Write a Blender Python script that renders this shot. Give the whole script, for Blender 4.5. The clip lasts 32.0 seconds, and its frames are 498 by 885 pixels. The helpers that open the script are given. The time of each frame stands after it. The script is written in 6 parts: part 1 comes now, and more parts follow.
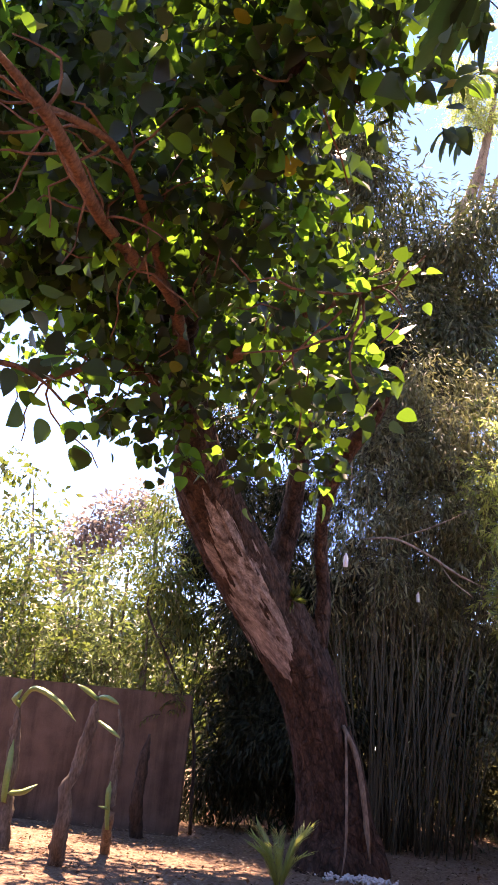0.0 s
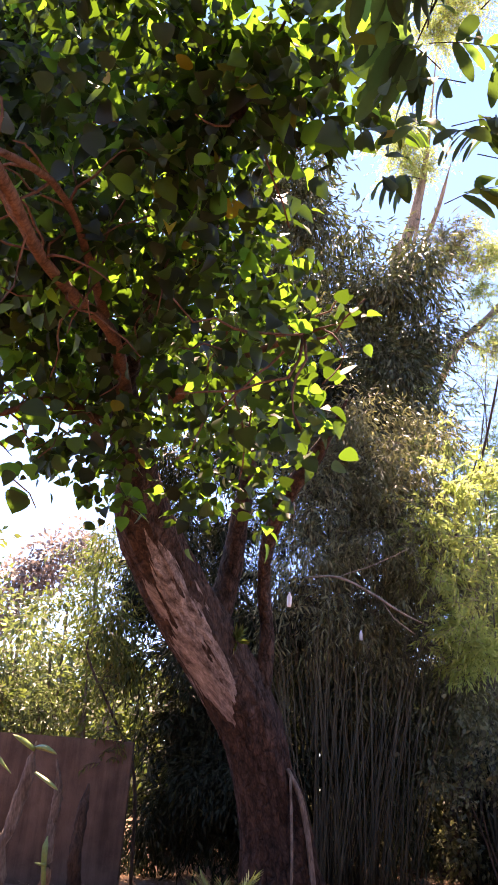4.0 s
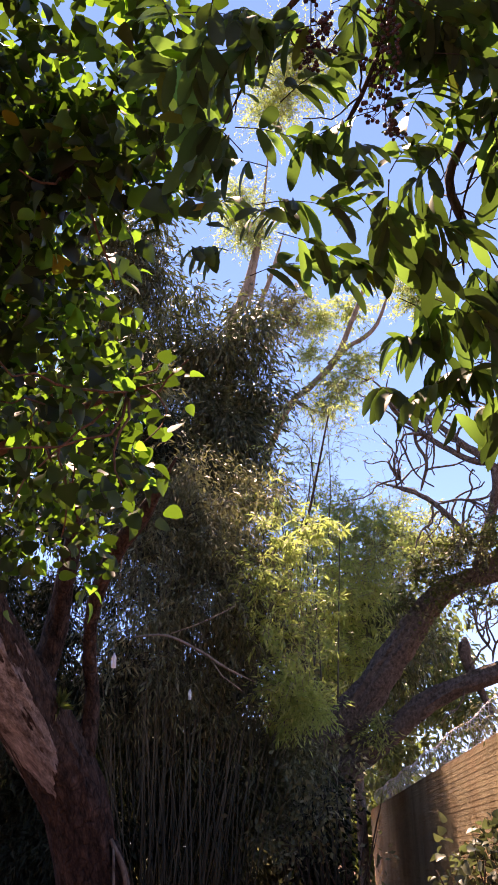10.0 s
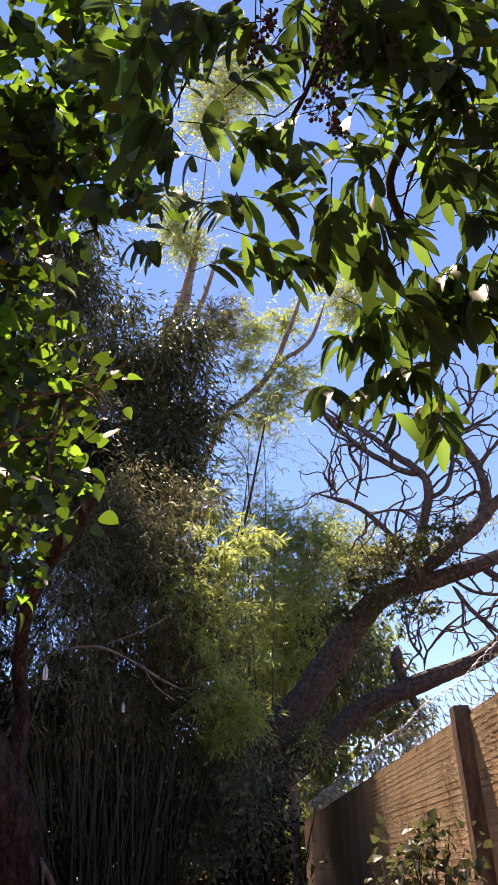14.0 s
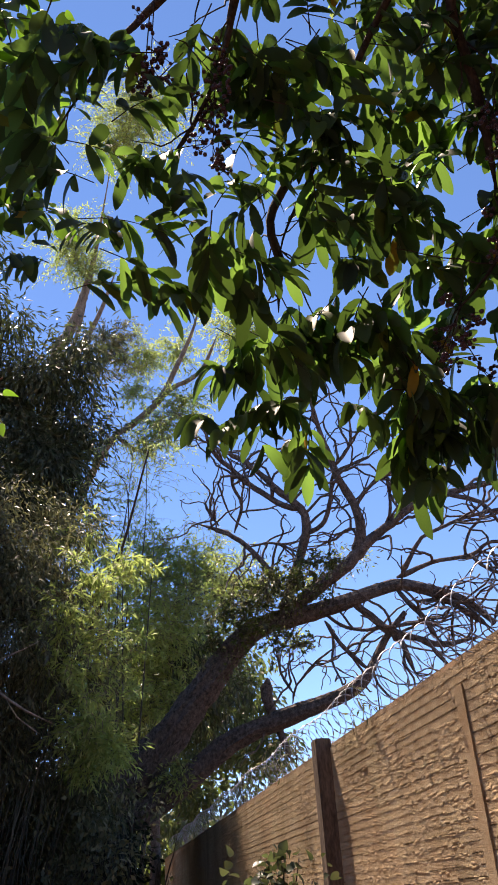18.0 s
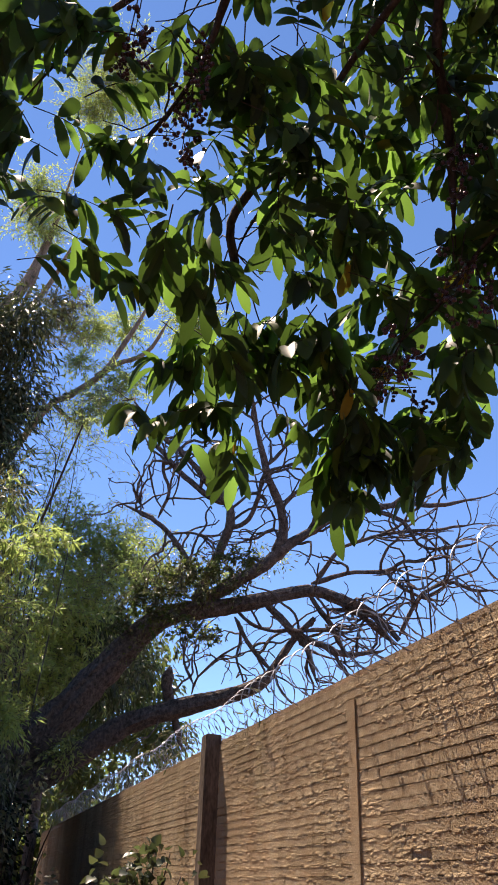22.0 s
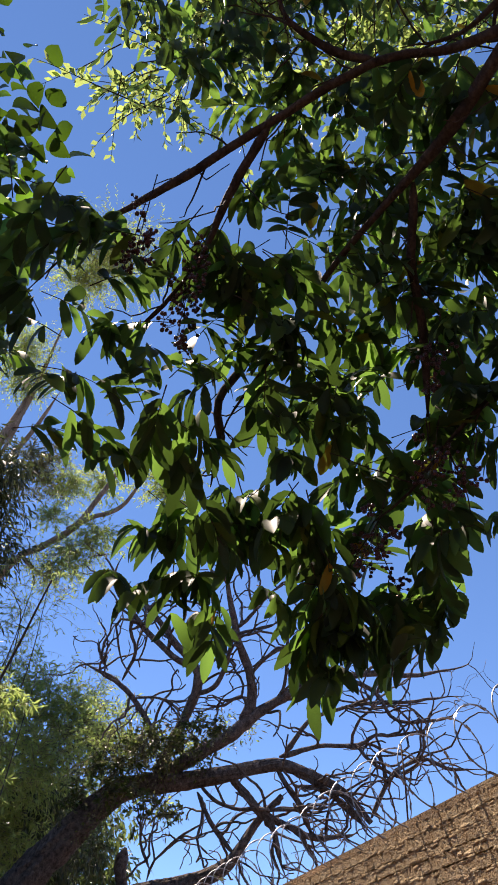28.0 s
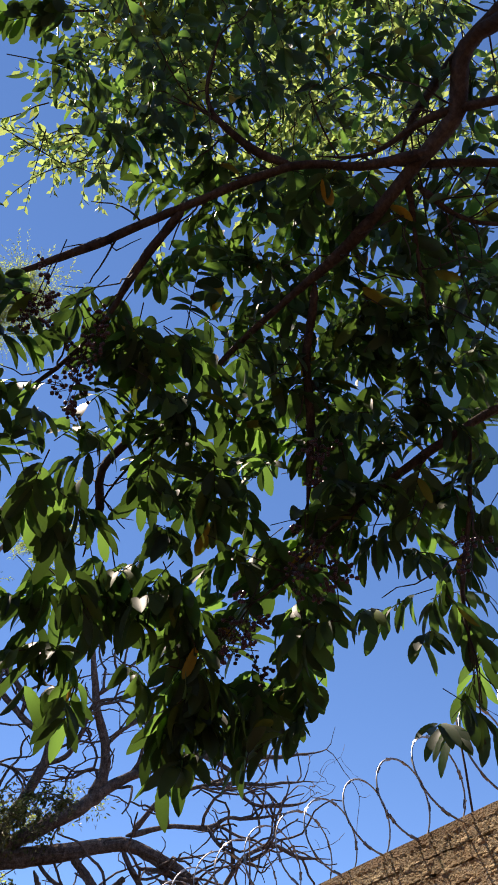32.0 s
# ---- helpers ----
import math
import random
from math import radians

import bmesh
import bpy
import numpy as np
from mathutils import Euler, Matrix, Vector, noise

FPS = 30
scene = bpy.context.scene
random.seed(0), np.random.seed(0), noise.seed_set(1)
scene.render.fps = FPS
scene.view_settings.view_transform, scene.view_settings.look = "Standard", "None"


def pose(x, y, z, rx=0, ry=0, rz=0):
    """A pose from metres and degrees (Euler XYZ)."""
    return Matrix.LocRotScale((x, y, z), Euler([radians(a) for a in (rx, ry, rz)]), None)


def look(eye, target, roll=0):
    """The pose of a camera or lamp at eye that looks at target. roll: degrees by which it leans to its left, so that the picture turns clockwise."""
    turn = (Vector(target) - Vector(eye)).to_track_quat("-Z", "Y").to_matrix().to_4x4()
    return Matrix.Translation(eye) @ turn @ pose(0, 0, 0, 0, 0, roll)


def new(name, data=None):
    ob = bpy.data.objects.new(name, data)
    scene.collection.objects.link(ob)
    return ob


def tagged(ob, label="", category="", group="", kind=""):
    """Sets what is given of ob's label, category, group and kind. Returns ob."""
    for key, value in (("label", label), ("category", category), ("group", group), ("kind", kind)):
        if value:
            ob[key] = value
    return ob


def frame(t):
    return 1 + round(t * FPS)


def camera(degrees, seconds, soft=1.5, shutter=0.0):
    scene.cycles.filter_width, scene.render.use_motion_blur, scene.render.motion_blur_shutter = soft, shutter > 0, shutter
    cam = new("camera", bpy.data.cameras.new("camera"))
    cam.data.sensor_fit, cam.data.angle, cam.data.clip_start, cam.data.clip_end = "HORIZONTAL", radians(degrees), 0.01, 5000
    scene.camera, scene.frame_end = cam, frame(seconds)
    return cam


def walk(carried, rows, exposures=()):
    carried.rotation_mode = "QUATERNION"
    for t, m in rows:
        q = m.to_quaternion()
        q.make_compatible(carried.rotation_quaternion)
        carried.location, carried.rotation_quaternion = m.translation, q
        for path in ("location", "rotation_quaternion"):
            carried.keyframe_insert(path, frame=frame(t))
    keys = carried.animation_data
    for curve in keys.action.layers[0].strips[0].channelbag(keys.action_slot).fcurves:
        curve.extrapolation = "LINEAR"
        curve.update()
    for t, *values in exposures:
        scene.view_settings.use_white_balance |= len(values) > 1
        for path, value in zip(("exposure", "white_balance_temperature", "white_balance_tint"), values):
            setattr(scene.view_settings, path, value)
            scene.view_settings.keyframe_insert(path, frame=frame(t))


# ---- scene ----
cam = camera(34.74, 32.0, soft=1.7)
# seconds, eye x y z in metres, turn about x y z in degrees
PATH = [
    (0, -0.001, 0.005, 1.548, 110.37, -5.59, 1.54),
    (0.5, 0.003, 0.020, 1.545, 110.65, -5.62, 1.38),
    (1, 0.002, 0.022, 1.548, 110.76, -5.62, 1.03),
    (1.5, -0.002, 0.015, 1.549, 111.04, -5.36, 0.41),
    (2, -0.000, 0.009, 1.549, 111.54, -5.06, -0.14),
    (2.5, -0.006, 0.005, 1.549, 111.85, -4.59, -0.61),
    (3, -0.010, 0.008, 1.555, 112.06, -4.37, -1.18),
    (3.5, -0.009, 0.037, 1.564, 112.29, -3.90, -1.70),
    (5.5, -0.028, -0.004, 1.663, 117.01, -4.28, -3.99),
    (6, -0.014, -0.014, 1.670, 116.40, -3.28, -4.63),
    (6.5, 0.003, -0.021, 1.644, 116.36, -2.53, -5.81),
    (7, -0.014, -0.023, 1.638, 116.86, -1.84, -6.80),
    (7.5, 0.012, -0.020, 1.625, 116.99, -1.16, -7.71),
    (8, 0.052, -0.035, 1.616, 117.29, -1.27, -8.69),
    (8.5, 0.107, -0.047, 1.599, 117.11, -1.55, -10.32),
    (9, 0.138, -0.078, 1.616, 117.28, -0.94, -11.16),
    (9.5, 0.117, -0.042, 1.571, 117.59, -0.45, -12.39),
    (10, 0.100, -0.028, 1.582, 117.68, 0.54, -13.03),
    (10.5, 0.086, -0.008, 1.578, 117.78, 0.77, -13.95),
    (11, 0.022, 0.014, 1.562, 118.02, 0.83, -14.96),
    (11.5, 0.034, 0.043, 1.564, 117.95, 0.88, -15.70),
    (12, 0.046, 0.047, 1.547, 117.93, 1.27, -15.85),
    (12.5, 0.091, 0.056, 1.533, 117.73, 1.47, -15.82),
    (13, 0.139, 0.031, 1.540, 118.08, 2.14, -15.65),
    (13.5, 0.086, 0.020, 1.540, 118.28, 2.26, -16.51),
    (15.5, 0.110, 0.098, 1.509, 119.56, 3.38, -19.71),
    (16, 0.122, 0.093, 1.502, 119.96, 3.31, -21.23),
    (16.5, 0.129, 0.069, 1.500, 120.16, 2.84, -22.60),
    (17, 0.127, 0.052, 1.507, 120.18, 2.65, -23.44),
    (17.5, 0.136, 0.005, 1.511, 120.22, 3.10, -24.65),
    (18, 0.156, -0.006, 1.513, 120.20, 3.45, -26.05),
    (18.5, 0.175, -0.021, 1.529, 120.42, 3.79, -26.85),
    (19, 0.188, -0.049, 1.532, 120.61, 3.68, -27.88),
    (19.5, 0.175, -0.037, 1.533, 121.32, 3.76, -28.96),
    (20, 0.158, -0.044, 1.536, 121.50, 3.31, -30.50),
    (20.5, 0.154, -0.039, 1.541, 120.85, 1.28, -32.09),
    (21, 0.172, -0.045, 1.556, 120.03, -0.33, -32.80),
    (21.5, 0.177, -0.050, 1.562, 119.53, -0.82, -33.60),
    (22, 0.176, -0.047, 1.558, 119.37, -1.51, -34.06),
    (22.5, 0.145, -0.048, 1.557, 119.93, -2.05, -34.57),
    (23, 0.138, -0.043, 1.551, 120.67, -2.24, -35.07),
    (23.5, 0.127, -0.044, 1.540, 121.13, -2.51, -35.54),
    (24, 0.112, -0.050, 1.542, 123.57, -2.95, -36.08),
    (24.5, 0.095, -0.051, 1.533, 125.26, -2.64, -36.58),
    (25, 0.092, -0.069, 1.542, 125.37, -2.41, -36.37),
    (25.5, 0.095, -0.075, 1.557, 126.08, -2.27, -36.62),
    (27.5, 0.078, -0.100, 1.525, 129.52, -2.20, -37.15),
    (28, 0.077, -0.112, 1.554, 130.77, -2.05, -36.88),
    (28.5, 0.098, -0.128, 1.561, 131.78, -2.40, -36.77),
    (29, 0.104, -0.132, 1.574, 132.37, -2.10, -37.43),
    (29.5, 0.104, -0.130, 1.581, 132.77, -1.96, -39.33),
    (30, 0.079, -0.123, 1.592, 134.06, -1.70, -41.66),
    (30.5, 0.065, -0.133, 1.593, 134.58, -1.42, -43.99),
    (31, 0.061, -0.152, 1.591, 136.01, -1.50, -45.09),
    (31.5, 0.065, -0.155, 1.603, 135.78, -1.34, -46.14),
    (32, 0.065, -0.154, 1.599, 135.77, -1.16, -47.03),
]
walk(cam, [(t, pose(x, y, z, rx, ry, rz)) for t, x, y, z, rx, ry, rz in PATH],
     exposures=[
         (0.0, 2.8, 9800, 36), (3.0, 2.8, 9800, 36), (6.0, 2.7, 9900, 38), (7.0, 2.5, 10000, 40), (8.0, 2.25, 9800, 39), (9.0, 2.1, 9700, 38), (13.0, 1.7, 9200, 35),
         (16.0, 1.45, 8400, 27), (20.0, 1.25, 7900, 23), (24.0, 1.2, 7800, 22), (28.0, 1.05, 7700, 21), (32.0, 0.95, 7600, 20)])

# ---- world and sun ----
SUN_WAY = Vector((-0.04, 0.435, 0.90)).normalized()          # towards the sun
world = bpy.data.worlds.new("sky")
scene.world = world
world.use_nodes = True
wn = world.node_tree.nodes
wl = world.node_tree.links
sky = wn.new("ShaderNodeTexSky")
sky.sky_type = "NISHITA"
sky.sun_disc = False
sky.sun_elevation = math.asin(SUN_WAY.z)
sky.sun_rotation = math.atan2(SUN_WAY.x, SUN_WAY.y)
sky.altitude = 3200
sky.air_density, sky.dust_density, sky.ozone_density = 0.8, 0.0, 4.0
wn["Background"].inputs["Strength"].default_value = 0.15
deep = wn.new("ShaderNodeHueSaturation")
deep.inputs["Saturation"].default_value = 1.14
wl.new(sky.outputs["Color"], deep.inputs["Color"])
wl.new(deep.outputs["Color"], wn["Background"].inputs["Color"])

sun = new("sun", bpy.data.lights.new("sun", "SUN"))
sun.data.energy, sun.data.angle, sun.data.color = 5.0, radians(0.53), (1.0, 0.95, 0.86)
sun.matrix_world = look(SUN_WAY * 60, (0, 0, 0))


# ---- materials ----
def material(name, rough=0.8, spec=0.3):
    m = bpy.data.materials.new(name)
    m.use_nodes = True
    b = m.node_tree.nodes["Principled BSDF"]
    b.inputs["Roughness"].default_value = rough
    b.inputs["Specular IOR Level"].default_value = spec
    return m, m.node_tree, b


def ramp(nt, source, stops):
    r = nt.nodes.new("ShaderNodeValToRGB")
    e = r.color_ramp.elements
    while len(e) < len(stops):
        e.new(0.5)
    for slot, (at, c) in zip(e, stops):
        slot.position, slot.color = at, (*c, 1)
    nt.links.new(source, r.inputs["Fac"])
    return r.outputs["Color"]


def noise_tex(nt, scale, detail=4.0, stretch=(1, 1, 1), rough=0.55, lean=0.0):
    co = nt.nodes.new("ShaderNodeTexCoord")
    mp = nt.nodes.new("ShaderNodeMapping")
    mp.inputs["Scale"].default_value = stretch
    n = nt.nodes.new("ShaderNodeTexNoise")
    n.inputs["Scale"].default_value, n.inputs["Detail"].default_value, n.inputs["Roughness"].default_value = scale, detail, rough
    source = co.outputs["Object"]
    if lean:                                       # turn first, so that the grain follows a leaning trunk
        tilt = nt.nodes.new("ShaderNodeMapping")
        tilt.inputs["Rotation"].default_value = (0, radians(lean), 0)
        nt.links.new(source, tilt.inputs["Vector"])
        source = tilt.outputs["Vector"]
    nt.links.new(source, mp.inputs["Vector"])
    nt.links.new(mp.outputs["Vector"], n.inputs["Vector"])
    return n.outputs["Fac"]


def mixed(nt, a, b, fac, mode="MIX"):
    m = nt.nodes.new("ShaderNodeMix")
    m.data_type, m.blend_type = "RGBA", mode
    for slot, v in ((6, a), (7, b), (0, fac)):
        if isinstance(v, (int, float)):
            m.inputs[slot].default_value = v
        elif isinstance(v, tuple):
            m.inputs[slot].default_value = (*v, 1)
        else:
            nt.links.new(v, m.inputs[slot])
    return m.outputs[2]


def bumped(nt, b, height, strength=0.5, distance=0.02):
    u = nt.nodes.new("ShaderNodeBump")
    u.inputs["Strength"].default_value, u.inputs["Distance"].default_value = strength, distance
    nt.links.new(height, u.inputs["Height"])
    nt.links.new(u.outputs["Normal"], b.inputs["Normal"])


def piece_random(nt):
    """A random number for each object and for each island of a joined mesh."""
    o = nt.nodes.new("ShaderNodeObjectInfo")
    g = nt.nodes.new("ShaderNodeNewGeometry")
    a = nt.nodes.new("ShaderNodeMath")
    a.operation = "ADD"
    nt.links.new(o.outputs["Random"], a.inputs[0])
    nt.links.new(g.outputs["Random Per Island"], a.inputs[1])
    f = nt.nodes.new("ShaderNodeMath")
    f.operation = "FRACT"
    nt.links.new(a.outputs[0], f.inputs[0])
    return f.outputs[0]


def leaf_material(name, stops, through_colour, shares=(0.1, 0.45), young=0.25, rough=0.4, spec=0.5):
    """Leaves differ in colour and in how much light they let through; a random share "young" is thin and bright, in
    place of leaves the sun picks out.
    """
    m, nt, b = material(name, rough, spec)
    r = piece_random(nt)
    c = ramp(nt, r, stops)
    grain = noise_tex(nt, 30.0, 2.0)
    c = mixed(nt, c, mixed(nt, c, (0.55, 0.55, 0.55), 1.0, "MULTIPLY"), grain)
    nt.links.new(c, b.inputs["Base Color"])
    t = nt.nodes.new("ShaderNodeBsdfTranslucent")
    tc = mixed(nt, through_colour, c, 0.3)
    nt.links.new(tc, t.inputs["Color"])
    again = nt.nodes.new("ShaderNodeMath")
    again.operation = "MULTIPLY"
    again.inputs[1].default_value = 7.31
    nt.links.new(r, again.inputs[0])
    part_of = nt.nodes.new("ShaderNodeMath")
    part_of.operation = "FRACT"
    nt.links.new(again.outputs[0], part_of.inputs[0])
    lo, hi = shares
    thin = ramp(nt, part_of.outputs[0], [(0.0, (lo,) * 3), (1 - young, (0.75 * lo + 0.25 * hi,) * 3), (1.0, (hi,) * 3)])
    s = nt.nodes.new("ShaderNodeMixShader")
    nt.links.new(thin, s.inputs[0])
    nt.links.new(b.outputs[0], s.inputs[1])
    nt.links.new(t.outputs[0], s.inputs[2])
    nt.links.new(s.outputs[0], nt.nodes["Material Output"].inputs["Surface"])
    return m


def bark_material(name, dark, light, scale=6.0, stretch=(1, 1, 0.25), depth=0.03, rough=0.9, plates=0.0, lean=0.0):
    m, nt, b = material(name, rough, 0.15)
    n1 = noise_tex(nt, scale, 8.0, stretch, 0.65, lean)
    n2 = noise_tex(nt, scale * 5, 4.0, stretch, 0.55, lean)
    c = ramp(nt, n1, [(0.3, dark), (0.7, light)])
    c = mixed(nt, c, ramp(nt, n2, [(0.3, (0.35, 0.35, 0.35)), (0.65, (1, 1, 1))]), 0.8, "MULTIPLY")
    height = n1
    if plates:
        co = nt.nodes.new("ShaderNodeTexCoord")
        mp = nt.nodes.new("ShaderNodeMapping")
        mp.inputs["Scale"].default_value = (1, 1, 0.45)
        v = nt.nodes.new("ShaderNodeTexVoronoi")
        v.feature = "DISTANCE_TO_EDGE"
        v.inputs["Scale"].default_value = plates
        wob = nt.nodes.new("ShaderNodeVectorMath")
        wob.operation = "MULTIPLY_ADD"
        n3 = nt.nodes.new("ShaderNodeTexNoise")
        n3.inputs["Scale"].default_value = plates * 0.6
        nt.links.new(co.outputs["Object"], mp.inputs["Vector"])
        nt.links.new(co.outputs["Object"], n3.inputs["Vector"])
        nt.links.new(n3.outputs["Color"], wob.inputs[0])
        wob.inputs[1].default_value = (0.18, 0.18, 0.18)
        nt.links.new(mp.outputs["Vector"], wob.inputs[2])
        nt.links.new(wob.outputs[0], v.inputs["Vector"])
        crack = ramp(nt, v.outputs["Distance"], [(0.0, (0.12, 0.12, 0.12)), (0.22, (1, 1, 1))])
        c = mixed(nt, c, crack, 0.5, "MULTIPLY")
        height = mixed(nt, n1, crack, 0.35)
    nt.links.new(c, b.inputs["Base Color"])
    bumped(nt, b, height, 0.9, depth)
    return m


M_BARK = bark_material("reddish_bark", (0.009, 0.006, 0.005), (0.115, 0.066, 0.05), 8.0, (1.2, 1.2, 0.42), 0.07, 0.9, 9.0, 20.0)
M_PEELED = bark_material("peeled_wood", (0.035, 0.018, 0.014), (0.40, 0.31, 0.285), 7.5, (1.6, 1.6, 0.12), 0.08, lean=36.0)
M_REDBARK = bark_material("red_brown_bark", (0.07, 0.033, 0.02), (0.2, 0.10, 0.065), 8.0)
M_GREYBARK = bark_material("grey_brown_bark", (0.045, 0.037, 0.033), (0.27, 0.22, 0.195), 14.0, (1, 1, 0.7), 0.07, 0.95)
M_TWIG = bark_material("dark_twig_bark", (0.024, 0.018, 0.015), (0.095, 0.07, 0.056), 14.0)
M_POST = bark_material("weathered_post", (0.08, 0.055, 0.04), (0.26, 0.20, 0.16), 9.0)
M_PALEBARK = bark_material("pale_grey_bark", (0.12, 0.10, 0.08), (0.34, 0.29, 0.24), 6.0)
M_CULM = bark_material("bamboo_culm", (0.036, 0.036, 0.028), (0.125, 0.118, 0.085), 3.0, (1, 1, 0.1), 0.004, 0.55)

# near-black base: the crown's inner shade is put into the leaf colour
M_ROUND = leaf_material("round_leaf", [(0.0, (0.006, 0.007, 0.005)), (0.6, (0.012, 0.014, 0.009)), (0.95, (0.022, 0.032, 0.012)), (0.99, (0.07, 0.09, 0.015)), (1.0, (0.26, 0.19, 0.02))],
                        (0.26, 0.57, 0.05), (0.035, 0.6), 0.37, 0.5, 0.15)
M_OVAL = leaf_material("oval_leaf", [(0.0, (0.022, 0.036, 0.024)), (0.55, (0.036, 0.058, 0.034)), (0.9, (0.056, 0.090, 0.038)), (0.985, (0.10, 0.15, 0.026)), (1.0, (0.448, 0.224, 0.022))],
                       (0.26, 0.52, 0.08), (0.06, 0.55), 0.35, 0.5, 0.08)
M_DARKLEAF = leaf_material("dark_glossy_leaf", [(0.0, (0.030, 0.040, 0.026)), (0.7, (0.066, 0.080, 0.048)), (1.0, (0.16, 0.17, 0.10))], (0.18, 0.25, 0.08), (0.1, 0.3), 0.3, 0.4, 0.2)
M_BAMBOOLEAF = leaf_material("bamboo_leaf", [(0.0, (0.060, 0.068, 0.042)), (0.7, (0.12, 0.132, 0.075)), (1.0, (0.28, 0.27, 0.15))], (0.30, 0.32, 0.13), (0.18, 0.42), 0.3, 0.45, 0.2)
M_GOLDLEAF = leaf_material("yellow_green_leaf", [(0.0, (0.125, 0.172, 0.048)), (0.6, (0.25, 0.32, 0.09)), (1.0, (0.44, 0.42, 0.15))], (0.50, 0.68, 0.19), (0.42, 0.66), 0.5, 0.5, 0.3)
M_BROADLEAF = leaf_material("broad_green_leaf", [(0.0, (0.041, 0.068, 0.033)), (0.7, (0.080, 0.120, 0.052)), (1.0, (0.16, 0.20, 0.085))], (0.3, 0.42, 0.12), (0.2, 0.45), 0.4, 0.4, 0.4)
# leaf colour taken down to near black in place of deep shade
M_SHADELEAF = leaf_material("shade_darkened_leaf", [(0.0, (0.012, 0.017, 0.012)), (0.7, (0.026, 0.034, 0.022)), (1.0, (0.055, 0.062, 0.035))], (0.1, 0.15, 0.05), (0.06, 0.15), 0.3, 0.5, 0.1)
M_SHRUBLEAF = leaf_material("shrub_leaf", [(0.0, (0.034, 0.060, 0.017)), (0.6, (0.072, 0.102, 0.030)), (1.0, (0.170, 0.153, 0.051))], (0.2, 0.29, 0.06), (0.25, 0.4), 0.4, 0.5, 0.2)
M_MAUVELEAF = leaf_material("mauve_blossom_leaf", [(0.0, (0.12, 0.10, 0.10)), (1.0, (0.22, 0.17, 0.17))], (0.3, 0.25, 0.22), (0.3, 0.3), 0.3, 0.6)
M_LITTER = leaf_material("dry_leaf", [(0.0, (0.10, 0.055, 0.035)), (0.6, (0.24, 0.155, 0.105)), (1.0, (0.42, 0.32, 0.23))], (0.3, 0.2, 0.1), (0.1, 0.1), 0.3, 0.8, 0.1)


def ground_material():
    m, nt, b = material("leaf_strewn_earth", 0.95, 0.1)
    n1, n2 = noise_tex(nt, 1.2, 6.0), noise_tex(nt, 22.0, 6.0)
    c = ramp(nt, n2, [(0.25, (0.055, 0.032, 0.023)), (0.5, (0.16, 0.10, 0.073)), (0.75, (0.30, 0.22, 0.165))])
    c = mixed(nt, c, (0.16, 0.09, 0.06), mixed(nt, (0, 0, 0), (0.6, 0.6, 0.6), n1))
    nt.links.new(c, b.inputs["Base Color"])
    bumped(nt, b, n2, 0.8, 0.03)
    return m


def brick_material(name, stops, mortar):
    m, nt, b = material(name, 0.95, 0.1)
    r = piece_random(nt)
    c = ramp(nt, r, stops)
    smear = noise_tex(nt, 7.0, 6.0, (1, 1, 1.6), 0.7)
    c = mixed(nt, c, mortar, ramp(nt, smear, [(0.42, (0, 0, 0)), (0.6, (0.75, 0.75, 0.75))]))
    fine = noise_tex(nt, 75.0, 5.0, (1, 1, 1), 0.65)
    c = mixed(nt, c, ramp(nt, fine, [(0.3, (0.45, 0.42, 0.4)), (0.62, (1, 1, 1))]), 0.75, "MULTIPLY")
    stain = noise_tex(nt, 1.6, 5.0, (1, 1, 0.35))
    c = mixed(nt, c, ramp(nt, stain, [(0.32, (0.6, 0.54, 0.5)), (0.58, (1.0, 1.0, 1.0))]), 0.8, "MULTIPLY")
    rust = mixed(nt, noise_tex(nt, 0.6, 4.0), noise_tex(nt, 6.0, 4.0), 0.3)
    c = mixed(nt, c, (0.38, 0.24, 0.135), ramp(nt, rust, [(0.5, (0, 0, 0)), (0.64, (0.6, 0.6, 0.6))]))
    # narrow darker streaks running down the brick
    streak = mixed(nt, noise_tex(nt, 8.0, 4.0, (1, 1, 0.05), 0.6), noise_tex(nt, 1.3, 3.0), 0.35)
    c = mixed(nt, c, ramp(nt, streak, [(0.34, (0.42, 0.37, 0.34)), (0.42, (1, 1, 1))]), 0.6, "MULTIPLY")
    lichen = mixed(nt, noise_tex(nt, 0.9, 3.0), noise_tex(nt, 30.0, 3.0), 0.35)
    c = mixed(nt, c, (0.30, 0.27, 0.15), ramp(nt, lichen, [(0.52, (0, 0, 0)), (0.66, (0.45, 0.45, 0.45))]))
    nt.links.new(c, b.inputs["Base Color"])
    lumps = mixed(nt, noise_tex(nt, 30.0, 4.0, (0.8, 0.8, 1.4), 0.65), noise_tex(nt, 85.0, 3.0, (1, 1, 1.2), 0.6), 0.6)
    patchy = mixed(nt, (0.5, 0.5, 0.5), lumps, ramp(nt, noise_tex(nt, 1.7, 3.0, (1, 1, 1.5)), [(0.35, (0.35, 0.35, 0.35)), (0.6, (1, 1, 1))]))
    bumped(nt, b, patchy, 1.0, 0.06)
    return m


M_GROUND = ground_material()
M_BRICK = brick_material("rough_brick", [(0.0, (0.44, 0.325, 0.195)), (1.0, (0.51, 0.385, 0.235))], (0.52, 0.42, 0.28))
M_MORTAR = brick_material("smeared_mortar", [(0.0, (0.34, 0.24, 0.16)), (1.0, (0.40, 0.29, 0.19))], (0.42, 0.32, 0.22))
# concrete colour lowered to carry the shade of the pillar's near face
M_PILLAR = bark_material("weathered_shaded_concrete", (0.08, 0.06, 0.045), (0.22, 0.165, 0.12), 9.0, (1, 1, 0.3), 0.01)


